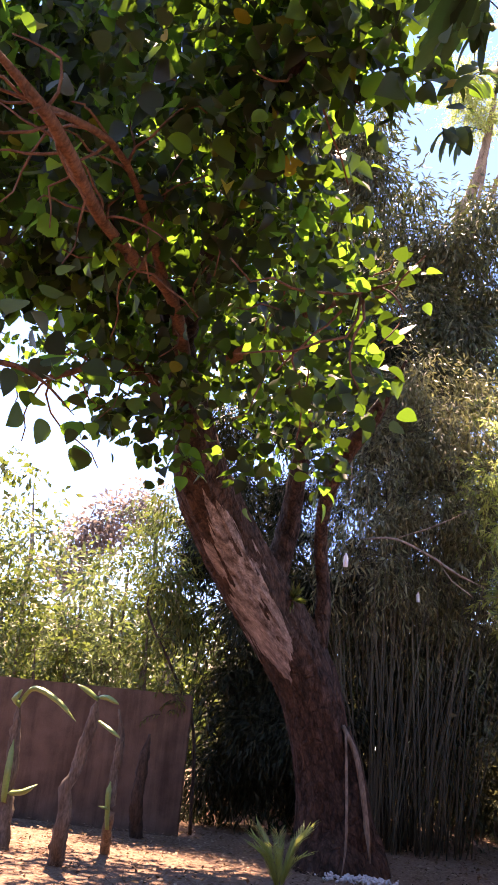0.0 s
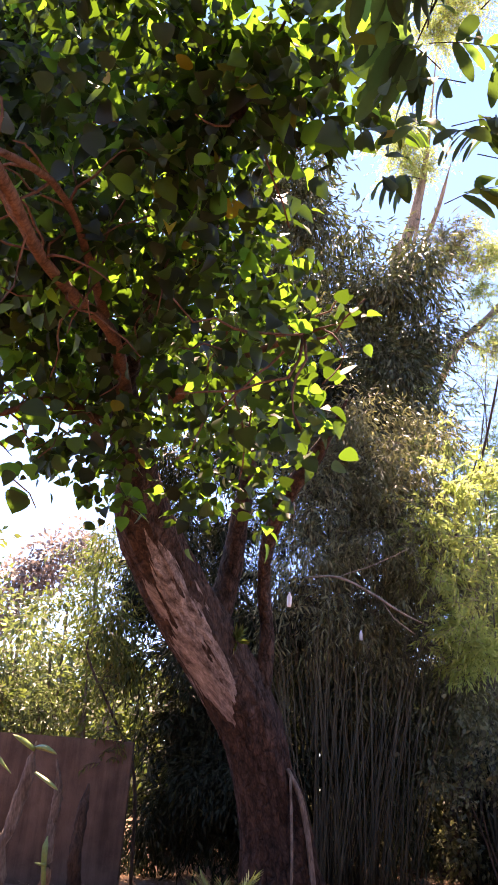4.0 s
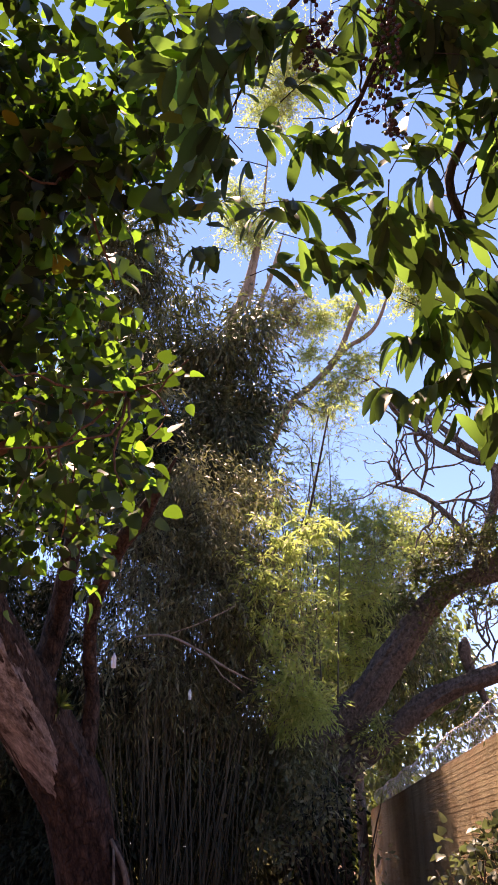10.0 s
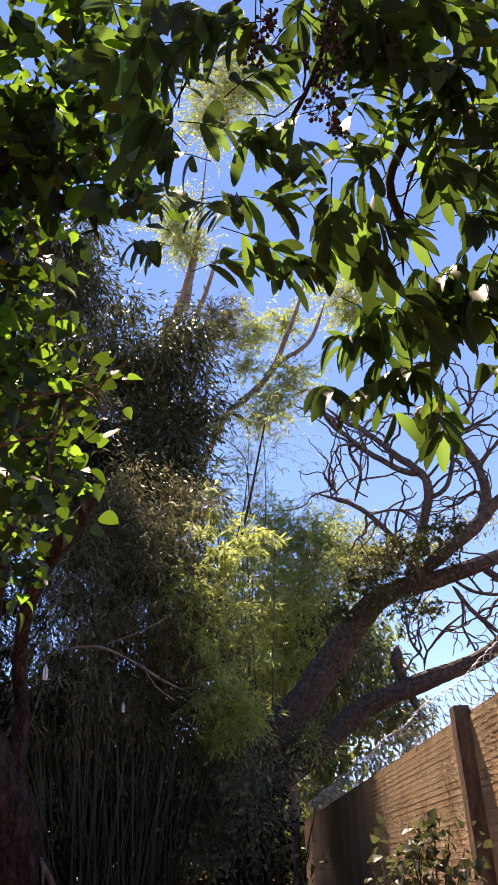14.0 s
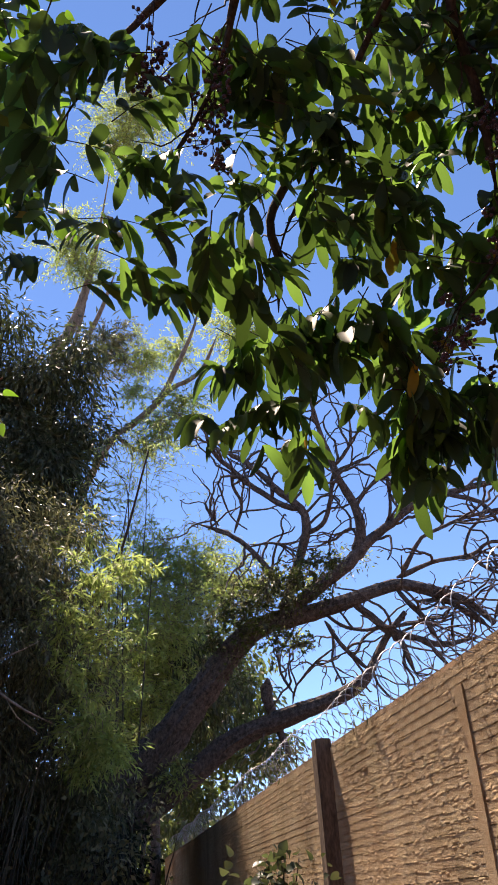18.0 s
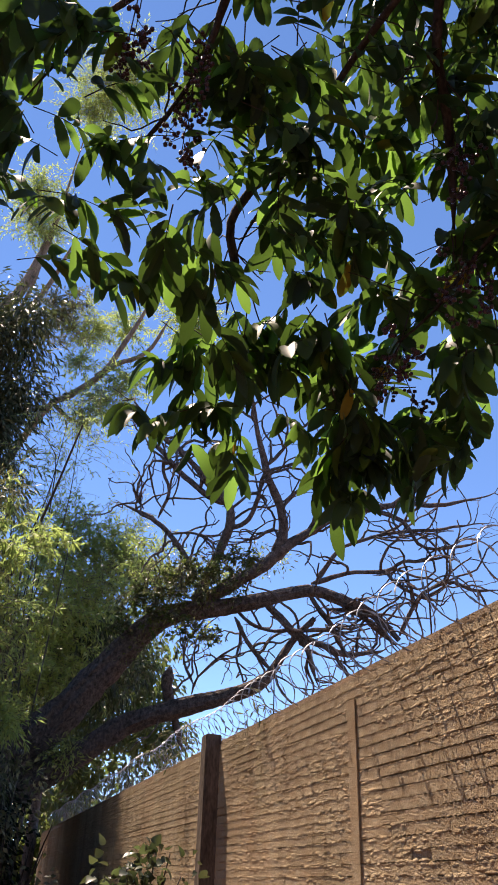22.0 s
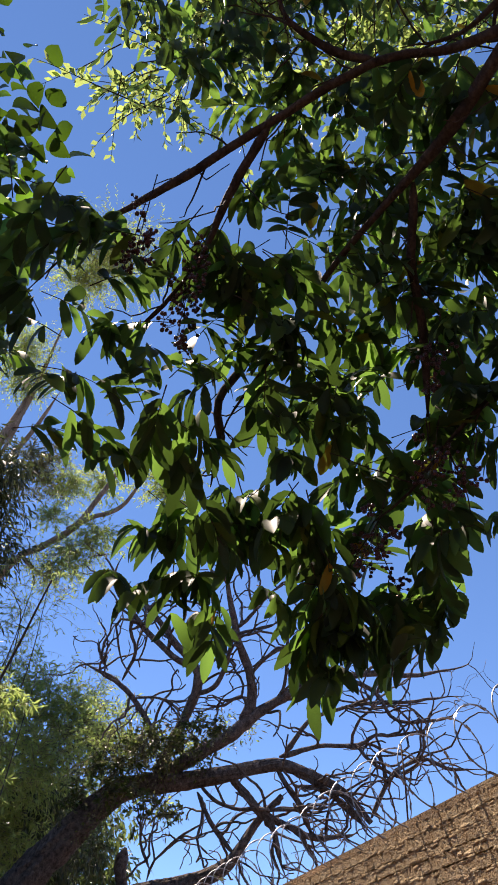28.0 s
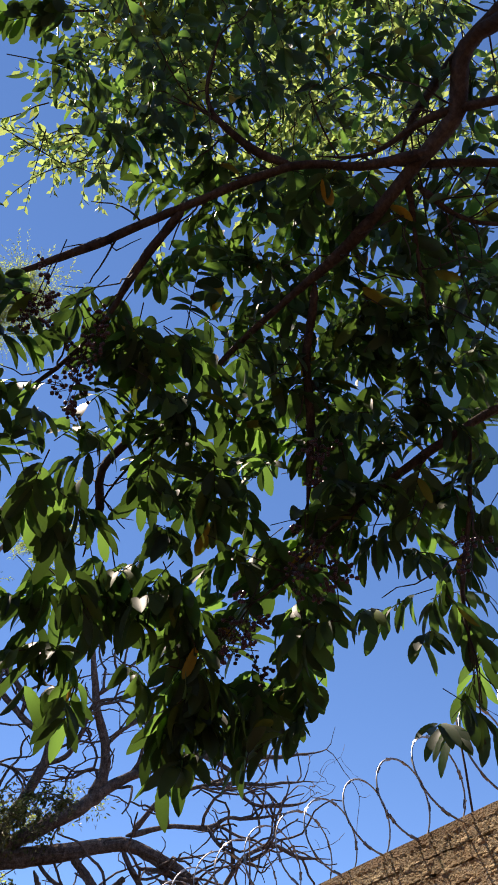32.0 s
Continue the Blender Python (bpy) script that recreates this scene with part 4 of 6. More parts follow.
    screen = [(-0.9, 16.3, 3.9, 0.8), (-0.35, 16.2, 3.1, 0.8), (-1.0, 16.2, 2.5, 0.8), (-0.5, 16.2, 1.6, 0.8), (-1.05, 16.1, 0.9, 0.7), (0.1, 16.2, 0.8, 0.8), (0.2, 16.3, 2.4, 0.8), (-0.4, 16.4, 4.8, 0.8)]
    fans("foliage", screen, 60, 0.2, 1.5, M_SHADELEAF, M_TWIG, clump, 143, "drooping bamboo leaves, darkened in colour to read as deep shade", 14, 0.9)
    pale = [(-2.63, 15.50, 4.56, 0.68), (-2.24, 15.84, 5.61, 0.59), (-1.66, 14.76, 3.65, 0.53)]
    crown("foliage", pale, BLADE, 2400, 0.2, M_SHRUBLEAF, clump, 44, "sunlit bamboo leaves over the wall end", lumps=7, droop=0.9)


build_bamboo()


def build_golden_bamboo():
    clump = thing("golden_bamboo", (6.2, 18.6, 0), "yellow-green sunlit bamboo rising behind the dark clump", "bamboo")
    rng = np.random.default_rng(45)
    for k in range(14):
        foot = np.array([6.2 + rng.normal() * 0.4, 18.6 + rng.normal() * 0.4, 0])
        lean = np.array([rng.normal() * 1.2 - 0.3, rng.normal() * 0.8, rng.uniform(8, 11)])
        rows = [(*(foot + lean * u), 0.03 * (1 - 0.7 * u)) for u in (0, 0.35, 0.7, 1.0)]
        v, f = tube([smooth_line(rows, 0.8)], 6)
        part("culm", mesh_from("culm", v, f, M_CULM), clump)
    v, f = tube([smooth_line([(4.03, 16.09, 5.15) + (0.035,), (4.84, 15.09, 7.69) + (0.03,), (5.19, 14.04, 10.04) + (0.02,)], 0.5)], 6)
    part("culm", mesh_from("culm", v, f, M_TWIG), clump)
    gold = [(4.80, 16.33, 7.35, 0.89), (5.73, 15.88, 7.80, 0.96), (6.63, 16.23, 7.47, 0.92), (4.97, 16.15, 6.05, 0.87), (4.53, 15.56, 4.52, 0.59), (5.32, 15.93, 4.07, 0.60),
            (7.29, 15.78, 7.90, 0.66), (6.04, 16.28, 6.28, 0.77), (4.47, 15.97, 8.53, 0.51), (3.99, 16.15, 7.23, 0.56), (3.97, 16.08, 6.08, 0.49), (3.85, 16.12, 8.53, 0.45), (5.20, 15.79, 5.04, 0.60), (6.34, 15.91, 5.13, 0.62)]
    gold = set_back(gold, 1.3, 4.7)
    fans("foliage", gold, 17, 0.22, 1.6, M_GOLDLEAF, M_PALEBARK, clump, 146, "arching yellow-green bamboo sprays", 24, 0.6, shape=BLADE)
    front = [(3.79, 13.97, 6.96, 0.49), (4.16, 14.20, 6.04, 0.49), (3.64, 14.07, 6.20, 0.38), (4.30, 14.18, 4.27, 0.48), (4.11, 14.32, 3.81, 0.37), (4.68, 14.23, 7.35, 0.62), (5.76, 15.13, 8.10, 0.62),
             (6.37, 15.04, 8.04, 0.68), (6.95, 14.90, 7.77, 0.62), (7.51, 14.77, 7.43, 0.43), (5.12, 14.64, 6.46, 0.69), (5.95, 14.88, 6.82, 0.71), (4.76, 14.46, 5.27, 0.55), (4.29, 14.37, 5.34, 0.44)]
    front = set_back(front, 1.3, 4.7)
    fans("foliage", front, 17, 0.18, 1.6, M_GOLDLEAF, M_PALEBARK, clump, 149, "", 24, 0.6, shape=BLADE)
    spill = [(3.67, 13.37, 4.94, 0.38), (3.91, 13.46, 4.23, 0.38), (4.16, 13.42, 5.77, 0.41), (4.30, 13.46, 4.71, 0.36)]
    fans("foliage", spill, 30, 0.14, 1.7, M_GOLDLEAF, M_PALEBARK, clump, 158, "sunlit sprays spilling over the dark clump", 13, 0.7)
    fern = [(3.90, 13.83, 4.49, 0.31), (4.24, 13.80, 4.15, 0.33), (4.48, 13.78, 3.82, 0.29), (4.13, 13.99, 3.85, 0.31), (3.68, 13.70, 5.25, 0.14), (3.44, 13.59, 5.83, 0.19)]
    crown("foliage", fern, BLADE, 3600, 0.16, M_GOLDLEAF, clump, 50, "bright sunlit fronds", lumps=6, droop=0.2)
    near_limb = [(5.67, 16.72, 8.03, 0.87), (6.63, 16.11, 8.10, 0.79), (7.44, 15.40, 7.83, 0.65), (8.17, 15.13, 7.60, 0.45), (6.03, 17.03, 6.76, 0.93), (6.83, 16.19, 7.05, 0.72), (6.50, 17.12, 5.86, 0.73), (5.83, 17.47, 5.33, 0.80), (7.03, 15.59, 8.38, 0.59), (7.71, 15.51, 7.20, 0.39), (5.14, 17.07, 8.69, 0.82), (6.12, 16.53, 8.93, 0.61)]
    near_limb = set_back(near_limb, 1.25)
    fans("foliage", near_limb, 17, 0.2, 1.6, M_GOLDLEAF, M_PALEBARK, clump, 148, "", 24, 0.6, shape=BLADE)
    heart = [(4.89, 15.23, 6.09, 0.5), (5.80, 15.12, 6.82, 0.5), (6.53, 15.71, 6.21, 0.5), (5.46, 15.48, 5.29, 0.5), (4.24, 14.35, 4.39, 0.5), (6.37, 15.25, 7.42, 0.5), (7.15, 14.92, 7.38, 0.5), (3.71, 14.07, 5.28, 0.5), (4.79, 15.08, 4.14, 0.5), (3.49, 13.81, 6.31, 0.5), (4.43, 13.86, 6.96, 0.5)]
    heart = set_back(heart, 1.45, 5.0)
    fans("foliage", heart, 19, 0.18, 1.6, M_GOLDLEAF, M_PALEBARK, clump, 159, "light green sprays beside the leaning limbs", 24, 0.6, shape=BLADE)
    wisps = [(5.26, 15.67, 10.94, 0.81), (4.74, 15.46, 9.45, 0.70), (5.86, 15.94, 10.09, 0.74), (5.05, 15.70, 8.75, 0.70), (7.02, 14.94, 8.76, 0.51), (6.24, 15.30, 8.70, 0.51), (5.10, 15.23, 9.81, 0.77), (5.51, 15.04, 10.93, 0.59)]
    wisps = set_back(wisps, 1.25)
    fans("foliage", wisps, 12, 0.13, 1.7, M_GOLDLEAF, M_PALEBARK, clump, 147, "thin airy sprays against the sky", 9, 0.5)
    stems = [[(4.92, 16.33, 7.51) + (0.018,), (5.19, 15.67, 8.89) + (0.014,), (5.21, 15.09, 10.63) + (0.006,)], [(5.68, 15.92, 7.94) + (0.016,), (5.63, 15.42, 9.10) + (0.012,), (5.45, 14.87, 10.83) + (0.005,)], [(4.50, 15.15, 10.28) + (0.006,), (5.10, 15.23, 9.81) + (0.012,), (5.33, 15.73, 8.66) + (0.014,)]]
    for q in stems:
        v, f = tube([smooth_line(q, 0.4)], 5)
        part("culm", mesh_from("culm", v, f, M_CULM), clump)


build_golden_bamboo()


# ---- dark-leaved tree and tall feathery trees behind ----
def build_dark_tree():
    tree = thing("dark_leaved_tree", (3.4, 25.5, 0), "tall tree with dark glossy leaves behind the bamboo", "tree")
    limb("trunk", [(3.4, 25.5, -0.1, 0.28), (3.5, 25.4, 5, 0.23), (3.9, 24.8, 10, 0.17), (4.4, 23.8, 14, 0.09)], M_GREYBARK, tree)
    dark = [(3.60, 16.31, 12.54, 1.06), (3.04, 17.02, 11.57, 1.21), (4.29, 16.76, 11.58, 0.78), (1.99, 17.02, 12.77, 1.02), (1.57, 16.66, 14.22, 1.04), (0.36, 16.44, 14.58, 1.19), (3.38, 17.17, 10.11, 1.11),
            (2.27, 17.24, 10.32, 0.97), (4.21, 17.06, 9.99, 0.62), (0.98, 15.84, 15.29, 0.89), (0.25, 16.63, 12.60, 1.13), (1.02, 15.98, 15.14, 1.34), (2.05, 17.04, 13.66, 0.89), (3.43, 16.87, 12.68, 1.31),
            (3.53, 17.26, 11.03, 1.28), (3.98, 16.32, 13.31, 0.87), (0.26, 15.51, 15.71, 0.74)]
    dark = set_back(dark, 1.35)
    crown("crown", dark, BLADE, 520, 0.36, M_DARKLEAF, tree, 51, "dark hanging leaves with shiny tops", lumps=11, droop=0.95)


build_dark_tree()


def build_feather_trees():
    FAR = 1.35
    tree = thing("feathery_tree", (7.3, 35.0, 0), "tall pale-limbed tree with feathery yellow-green tufts", "tree")
    limb("trunk", [(7.3, 35, -0.1, 0.38), (7.2, 35, 9, 0.34), (7.0, 34.0, 17, 0.28)] + set_back([(4.92, 23.13, 18.41, 0.21), (5.27, 22.79, 19.60, 0.19), (5.57, 22.39, 20.78, 0.17), (5.84, 21.84, 22.82, 0.13), (5.85, 20.30, 25.63, 0.07)], FAR), M_PALEBARK, tree)
    limb("bough", set_back([(5.23, 23.13, 17.96, 0.12), (5.71, 22.75, 19.01, 0.10), (6.20, 22.05, 20.36, 0.08), (6.51, 21.19, 21.83, 0.04)], FAR), M_PALEBARK, tree)
    limb("bough", set_back([(5.32, 23.04, 18.41, 0.08), (5.50, 22.70, 19.32, 0.07), (5.66, 22.06, 20.53, 0.05)], FAR), M_PALEBARK, tree)
    limb("bough", [(7.1, 34.4, 14, 0.2)] + set_back([(6.03, 20.54, 13.58, 0.10), (6.71, 19.84, 14.38, 0.10), (7.34, 19.19, 15.00, 0.10), (7.69, 18.64, 15.92, 0.08), (8.02, 17.98, 17.05, 0.07), (8.13, 17.29, 18.22, 0.04)], FAR), M_PALEBARK, tree)
    limb("bough", set_back([(7.20, 19.29, 14.93, 0.09), (7.70, 18.80, 15.36, 0.08), (8.12, 18.58, 15.59, 0.07), (8.51, 18.33, 16.04, 0.06), (8.76, 17.74, 16.94, 0.04)], FAR), M_PALEBARK, tree)
    limb("bough", set_back([(6.42, 20.15, 14.02, 0.07), (6.81, 19.99, 13.68, 0.05), (7.20, 19.83, 13.53, 0.03)], FAR), M_PALEBARK, tree)
    tufts = [(6.14, 18.83, 26.73, 0.91), (6.63, 18.23, 27.05, 1.02), (5.71, 19.72, 26.14, 0.68), (5.02, 22.04, 22.82, 0.66), (5.53, 21.97, 22.03, 0.54), (5.00, 21.46, 23.40, 0.55), (9.37, 17.81, 17.32, 0.63), (9.85, 17.96, 16.86, 0.45), (7.62, 19.32, 14.29, 0.55), (8.02, 18.79, 14.82, 0.43), (7.18, 19.74, 13.68, 0.43), (7.37, 20.53, 17.55, 0.57), (7.08, 20.49, 16.01, 0.33), (8.01, 19.31, 17.11, 0.41)]
    tufts = [(x, y, z, 1.25 * r) for x, y, z, r in set_back(tufts, FAR)]
    fans("foliage", tufts, 50, 0.2, 1.8, M_GOLDLEAF, M_PALEBARK, tree, 61, "feathery tufts", 24, 0.4, shape=BLADE)
    green = [(6.39, 21.53, 18.36, 0.70), (6.92, 21.68, 17.95, 0.60), (6.70, 21.14, 18.73, 0.50), (6.09, 22.02, 17.82, 0.44)]
    fans("foliage", set_back(green, FAR), 34, 0.22, 1.8, M_BAMBOOLEAF, M_PALEBARK, tree, 62, "", 24, 0.4, shape=BLADE)


build_feather_trees()


# ---- large bare tree leaning over the wall ----
def build_bare_tree():
    AWAY = 1.25
    tree = thing("bare_tree", (6.1, 19.9, 0), "big grey tree with thick leaning limbs and bare crooked branches", "tree")
    rng = np.random.default_rng(71)
    lines = []
    bark_tube("trunk", set_back([(4.6, 16.3, -0.2, 0.405), (4.65, 16.3, 0.7, 0.36), (5.00, 16.06, 3.14, 0.387), (5.52, 15.50, 3.82, 0.351), (6.03, 14.86, 4.52, 0.306), (6.61, 13.93, 5.50, 0.252), (6.88, 13.43, 5.92, 0.216), (7.21, 12.96, 6.12, 0.18), (7.57, 12.52, 6.14, 0.162), (7.95, 12.15, 6.19, 0.144), (8.25, 11.67, 6.24, 0.126), (8.65, 11.34, 6.36, 0.108), (8.95, 10.97, 6.36, 0.099), (9.50, 10.60, 6.15, 0.072), (9.85, 10.38, 5.91, 0.063), (10.13, 10.14, 5.49, 0.045)], AWAY), M_GREYBARK, tree, "thick leaning limb with rough bark", 64, 0.04, 0.2)
    bark_tube("bough", set_back([(4.75, 16.2, 0.5, 0.324), (5.22, 15.91, 2.86, 0.279), (5.66, 15.53, 3.18, 0.243), (6.22, 14.94, 3.60, 0.216), (6.88, 14.11, 4.19, 0.18), (7.56, 13.25, 4.46, 0.162), (7.88, 12.81, 4.55, 0.144), (8.24, 12.43, 4.68, 0.126), (8.44, 12.02, 4.81, 0.117), (8.59, 11.86, 5.01, 0.081), (8.81, 11.53, 5.54, 0.063), (9.00, 11.11, 5.90, 0.045)], AWAY), M_GREYBARK, tree, "thick leaning limb with rough bark", 64, 0.04, 0.2)
    lines.append(limb("branch", set_back([(7.42, 12.70, 6.21, 0.128), (7.78, 12.12, 6.52, 0.128), (8.05, 11.59, 6.75, 0.12), (8.32, 11.27, 7.03, 0.112), (8.55, 10.98, 7.28, 0.096), (8.70, 10.65, 7.41, 0.08), (8.92, 10.35, 7.62, 0.08), (9.35, 9.89, 7.75, 0.064), (9.72, 9.39, 7.75, 0.056), (10.15, 8.98, 7.67, 0.04), (10.40, 8.67, 7.70, 0.032), (10.68, 8.10, 7.75, 0.024), (10.66, 7.87, 8.09, 0.016)], AWAY), M_GREYBARK, tree, "", 7, 0.09, 0.15, 0.01, 95))
    lines.append(limb("branch", set_back([(8.25, 11.35, 6.97, 0.112), (8.28, 11.11, 7.41, 0.104), (8.12, 10.99, 7.84, 0.088), (7.86, 10.95, 8.22, 0.08), (7.65, 10.87, 8.59, 0.072), (7.40, 10.73, 9.05, 0.048), (7.18, 10.55, 9.50, 0.032), (6.96, 10.34, 9.95, 0.016)], AWAY), M_GREYBARK, tree, "", 7, 0.09, 0.15, 0.01, 152))
    lines.append(limb("branch", set_back([(7.38, 12.73, 6.20, 0.088), (7.46, 12.52, 6.61, 0.088), (7.51, 12.12, 7.18, 0.088), (7.49, 11.84, 7.54, 0.088), (7.43, 11.69, 7.89, 0.08), (7.21, 11.70, 8.12, 0.072), (6.94, 11.83, 8.40, 0.064), (6.69, 11.92, 8.70, 0.056), (6.43, 12.03, 8.97, 0.056), (6.11, 12.16, 9.22, 0.048), (5.81, 12.25, 9.50, 0.032), (5.63, 12.39, 9.60, 0.016)], AWAY), M_GREYBARK, tree, "", 7, 0.09, 0.15, 0.01, 164))
    lines.append(limb("branch", set_back([(7.38, 11.70, 7.93, 0.064), (7.02, 11.92, 8.14, 0.056), (6.63, 12.17, 8.54, 0.056), (6.34, 12.27, 8.85, 0.048), (6.01, 12.36, 9.18, 0.048), (5.76, 12.27, 9.51, 0.032), (5.77, 11.99, 9.92, 0.016)], AWAY), M_GREYBARK, tree, "", 7, 0.09, 0.15, 0.01, 93))
    lines.append(limb("branch", set_back([(7.54, 11.82, 7.50, 0.048), (7.72, 11.38, 7.63, 0.048), (7.76, 11.14, 8.02, 0.04), (7.73, 10.93, 8.40, 0.032), (8.05, 10.61, 8.56, 0.024), (8.29, 10.24, 8.61, 0.016)], AWAY), M_GREYBARK, tree, "", 7, 0.09, 0.15, 0.01, 170))
    lines.append(limb("branch", set_back([(7.36, 12.57, 6.65, 0.064), (7.07, 12.64, 7.15, 0.056), (6.72, 12.76, 7.57, 0.048), (6.43, 12.90, 7.84, 0.048), (6.13, 13.08, 7.99, 0.032), (5.77, 13.27, 8.17, 0.016)], AWAY), M_GREYBARK, tree, "", 7, 0.09, 0.15, 0.01, 124))
    lines.append(limb("branch", set_back([(6.53, 12.85, 7.83, 0.032), (6.54, 12.51, 8.24, 0.032), (6.33, 12.41, 8.63, 0.032), (6.25, 12.23, 8.99, 0.024)], AWAY), M_GREYBARK, tree, "", 7, 0.09, 0.15, 0.01, 80))
    lines.append(limb("branch", set_back([(6.28, 13.00, 8.01, 0.032), (6.07, 12.98, 8.24, 0.024), (5.94, 12.91, 8.50, 0.016)], AWAY), M_GREYBARK, tree, "", 7, 0.09, 0.15, 0.01, 80))
    lines.append(limb("branch", set_back([(6.76, 12.76, 7.53, 0.024), (7.09, 12.35, 7.48, 0.024), (7.49, 12.10, 7.25, 0.032)], AWAY), M_GREYBARK, tree, "", 7, 0.09, 0.15, 0.01, 148))
    lines.append(limb("branch", set_back([(8.26, 11.68, 6.21, 0.072), (8.47, 11.60, 6.03, 0.072), (8.78, 11.49, 5.73, 0.072), (8.97, 11.31, 5.46, 0.056), (9.12, 11.32, 5.05, 0.048), (9.24, 11.31, 4.73, 0.032)], AWAY), M_GREYBARK, tree, "", 7, 0.09, 0.15, 0.01, 118))
    lines.append(limb("branch", set_back([(7.97, 12.20, 5.99, 0.04), (8.20, 12.09, 5.54, 0.04), (8.47, 11.90, 5.14, 0.04), (8.63, 11.84, 4.98, 0.04)], AWAY), M_GREYBARK, tree, "", 7, 0.09, 0.15, 0.01, 175))
    lines.append(limb("branch", set_back([(7.96, 12.16, 6.12, 0.032), (8.17, 11.99, 5.88, 0.032), (8.44, 11.72, 5.75, 0.032), (9.04, 11.16, 5.71, 0.032), (9.54, 10.73, 5.72, 0.024)], AWAY), M_GREYBARK, tree, "", 7, 0.09, 0.15, 0.01, 176))
    lines.append(limb("branch", set_back([(8.78, 11.49, 5.71, 0.056), (9.26, 11.10, 5.38, 0.056), (9.58, 10.86, 5.29, 0.048), (10.07, 10.39, 5.37, 0.024)], AWAY), M_GREYBARK, tree, "", 7, 0.09, 0.15, 0.01, 80))
    lines.append(limb("branch", set_back([(8.86, 11.11, 6.35, 0.048), (9.01, 11.04, 6.08, 0.048), (9.27, 10.96, 5.72, 0.048), (9.52, 10.91, 5.30, 0.04)], AWAY), M_GREYBARK, tree, "", 7, 0.09, 0.15, 0.01, 80))
    lines.append(limb("branch", set_back([(8.91, 10.92, 6.55, 0.056), (9.08, 10.55, 7.01, 0.04), (9.20, 10.37, 7.15, 0.032), (9.55, 9.99, 7.28, 0.032), (9.90, 9.47, 7.32, 0.032), (10.25, 9.11, 7.31, 0.032), (10.50, 8.80, 7.33, 0.024), (10.81, 8.28, 7.30, 0.016)], AWAY), M_GREYBARK, tree, "", 7, 0.09, 0.15, 0.01, 149))
    lines.append(limb("branch", set_back([(8.84, 11.00, 6.49, 0.056), (9.32, 10.52, 6.67, 0.04), (9.84, 10.03, 6.71, 0.04), (9.95, 9.70, 6.82, 0.032), (10.30, 9.35, 6.80, 0.024), (10.73, 8.80, 6.91, 0.016)], AWAY), M_GREYBARK, tree, "", 7, 0.09, 0.15, 0.01, 160))
    lines.append(limb("branch", set_back([(9.35, 9.89, 7.76, 0.048), (9.79, 9.49, 7.47, 0.04), (10.10, 9.40, 7.09, 0.032), (10.33, 9.22, 6.98, 0.032), (10.71, 8.77, 7.00, 0.024), (10.78, 8.43, 7.13, 0.016)], AWAY), M_GREYBARK, tree, "", 7, 0.09, 0.15, 0.01, 120))
    lines.append(limb("branch", set_back([(9.80, 10.06, 6.71, 0.032), (9.97, 9.90, 6.40, 0.032), (10.37, 9.61, 6.15, 0.024), (10.63, 9.36, 6.10, 0.016)], AWAY), M_GREYBARK, tree, "", 7, 0.09, 0.15, 0.01, 174))
    lines.append(limb("branch", set_back([(8.96, 10.97, 6.33, 0.048), (9.53, 10.63, 6.03, 0.048), (9.88, 10.43, 5.73, 0.048), (10.17, 10.16, 5.32, 0.032)], AWAY), M_GREYBARK, tree, "", 7, 0.09, 0.15, 0.01, 175))
    lines.append(limb("branch", set_back([(10.12, 10.12, 5.56, 0.04), (10.24, 9.77, 6.11, 0.04), (10.40, 9.50, 6.32, 0.032), (10.65, 9.18, 6.41, 0.032), (10.86, 9.00, 6.26, 0.032), (11.16, 8.51, 6.20, 0.024)], AWAY), M_GREYBARK, tree, "", 7, 0.09, 0.15, 0.01, 81))
    lines.append(limb("branch", set_back([(7.68, 13.13, 4.69, 0.032), (7.68, 12.94, 4.99, 0.024), (7.92, 12.58, 5.32, 0.024), (8.20, 12.09, 5.54, 0.016)], AWAY), M_GREYBARK, tree, "", 7, 0.09, 0.15, 0.01, 137))
    lines.append(limb("branch", set_back([(7.63, 13.00, 4.84, 0.032), (7.48, 13.10, 5.24, 0.024), (7.34, 13.03, 5.73, 0.016)], AWAY), M_GREYBARK, tree, "", 7, 0.09, 0.15, 0.01, 138))
    lines.append(limb("branch", set_back([(8.55, 10.98, 7.28, 0.04), (8.62, 10.65, 7.53, 0.032), (8.51, 10.40, 8.10, 0.032), (8.42, 10.23, 8.47, 0.024)], AWAY), M_GREYBARK, tree, "", 7, 0.09, 0.15, 0.01, 113))
    lines.append(limb("branch", set_back([(8.13, 11.01, 7.79, 0.04), (8.29, 10.57, 8.09, 0.032), (8.56, 10.24, 8.28, 0.032), (8.95, 9.72, 8.56, 0.024)], AWAY), M_GREYBARK, tree, "", 7, 0.09, 0.15, 0.01, 110))
    lines.append(limb("branch", set_back([(7.68, 10.91, 8.50, 0.04), (7.88, 10.57, 8.79, 0.032), (7.83, 10.34, 9.16, 0.024)], AWAY), M_GREYBARK, tree, "", 7, 0.09, 0.15, 0.01, 107))
    lines.append(limb("branch", set_back([(8.39, 11.20, 7.08, 0.04), (8.12, 11.20, 7.46, 0.032), (7.91, 11.43, 7.30, 0.024), (7.66, 11.82, 7.36, 0.016)], AWAY), M_GREYBARK, tree, "", 7, 0.09, 0.15, 0.01, 174))
    lines.append(limb("branch", set_back([(9.13, 10.95, 6.05, 0.04), (9.61, 10.56, 6.01, 0.032), (10.03, 10.16, 5.70, 0.024)], AWAY), M_GREYBARK, tree, "", 7, 0.09, 0.15, 0.01, 172))
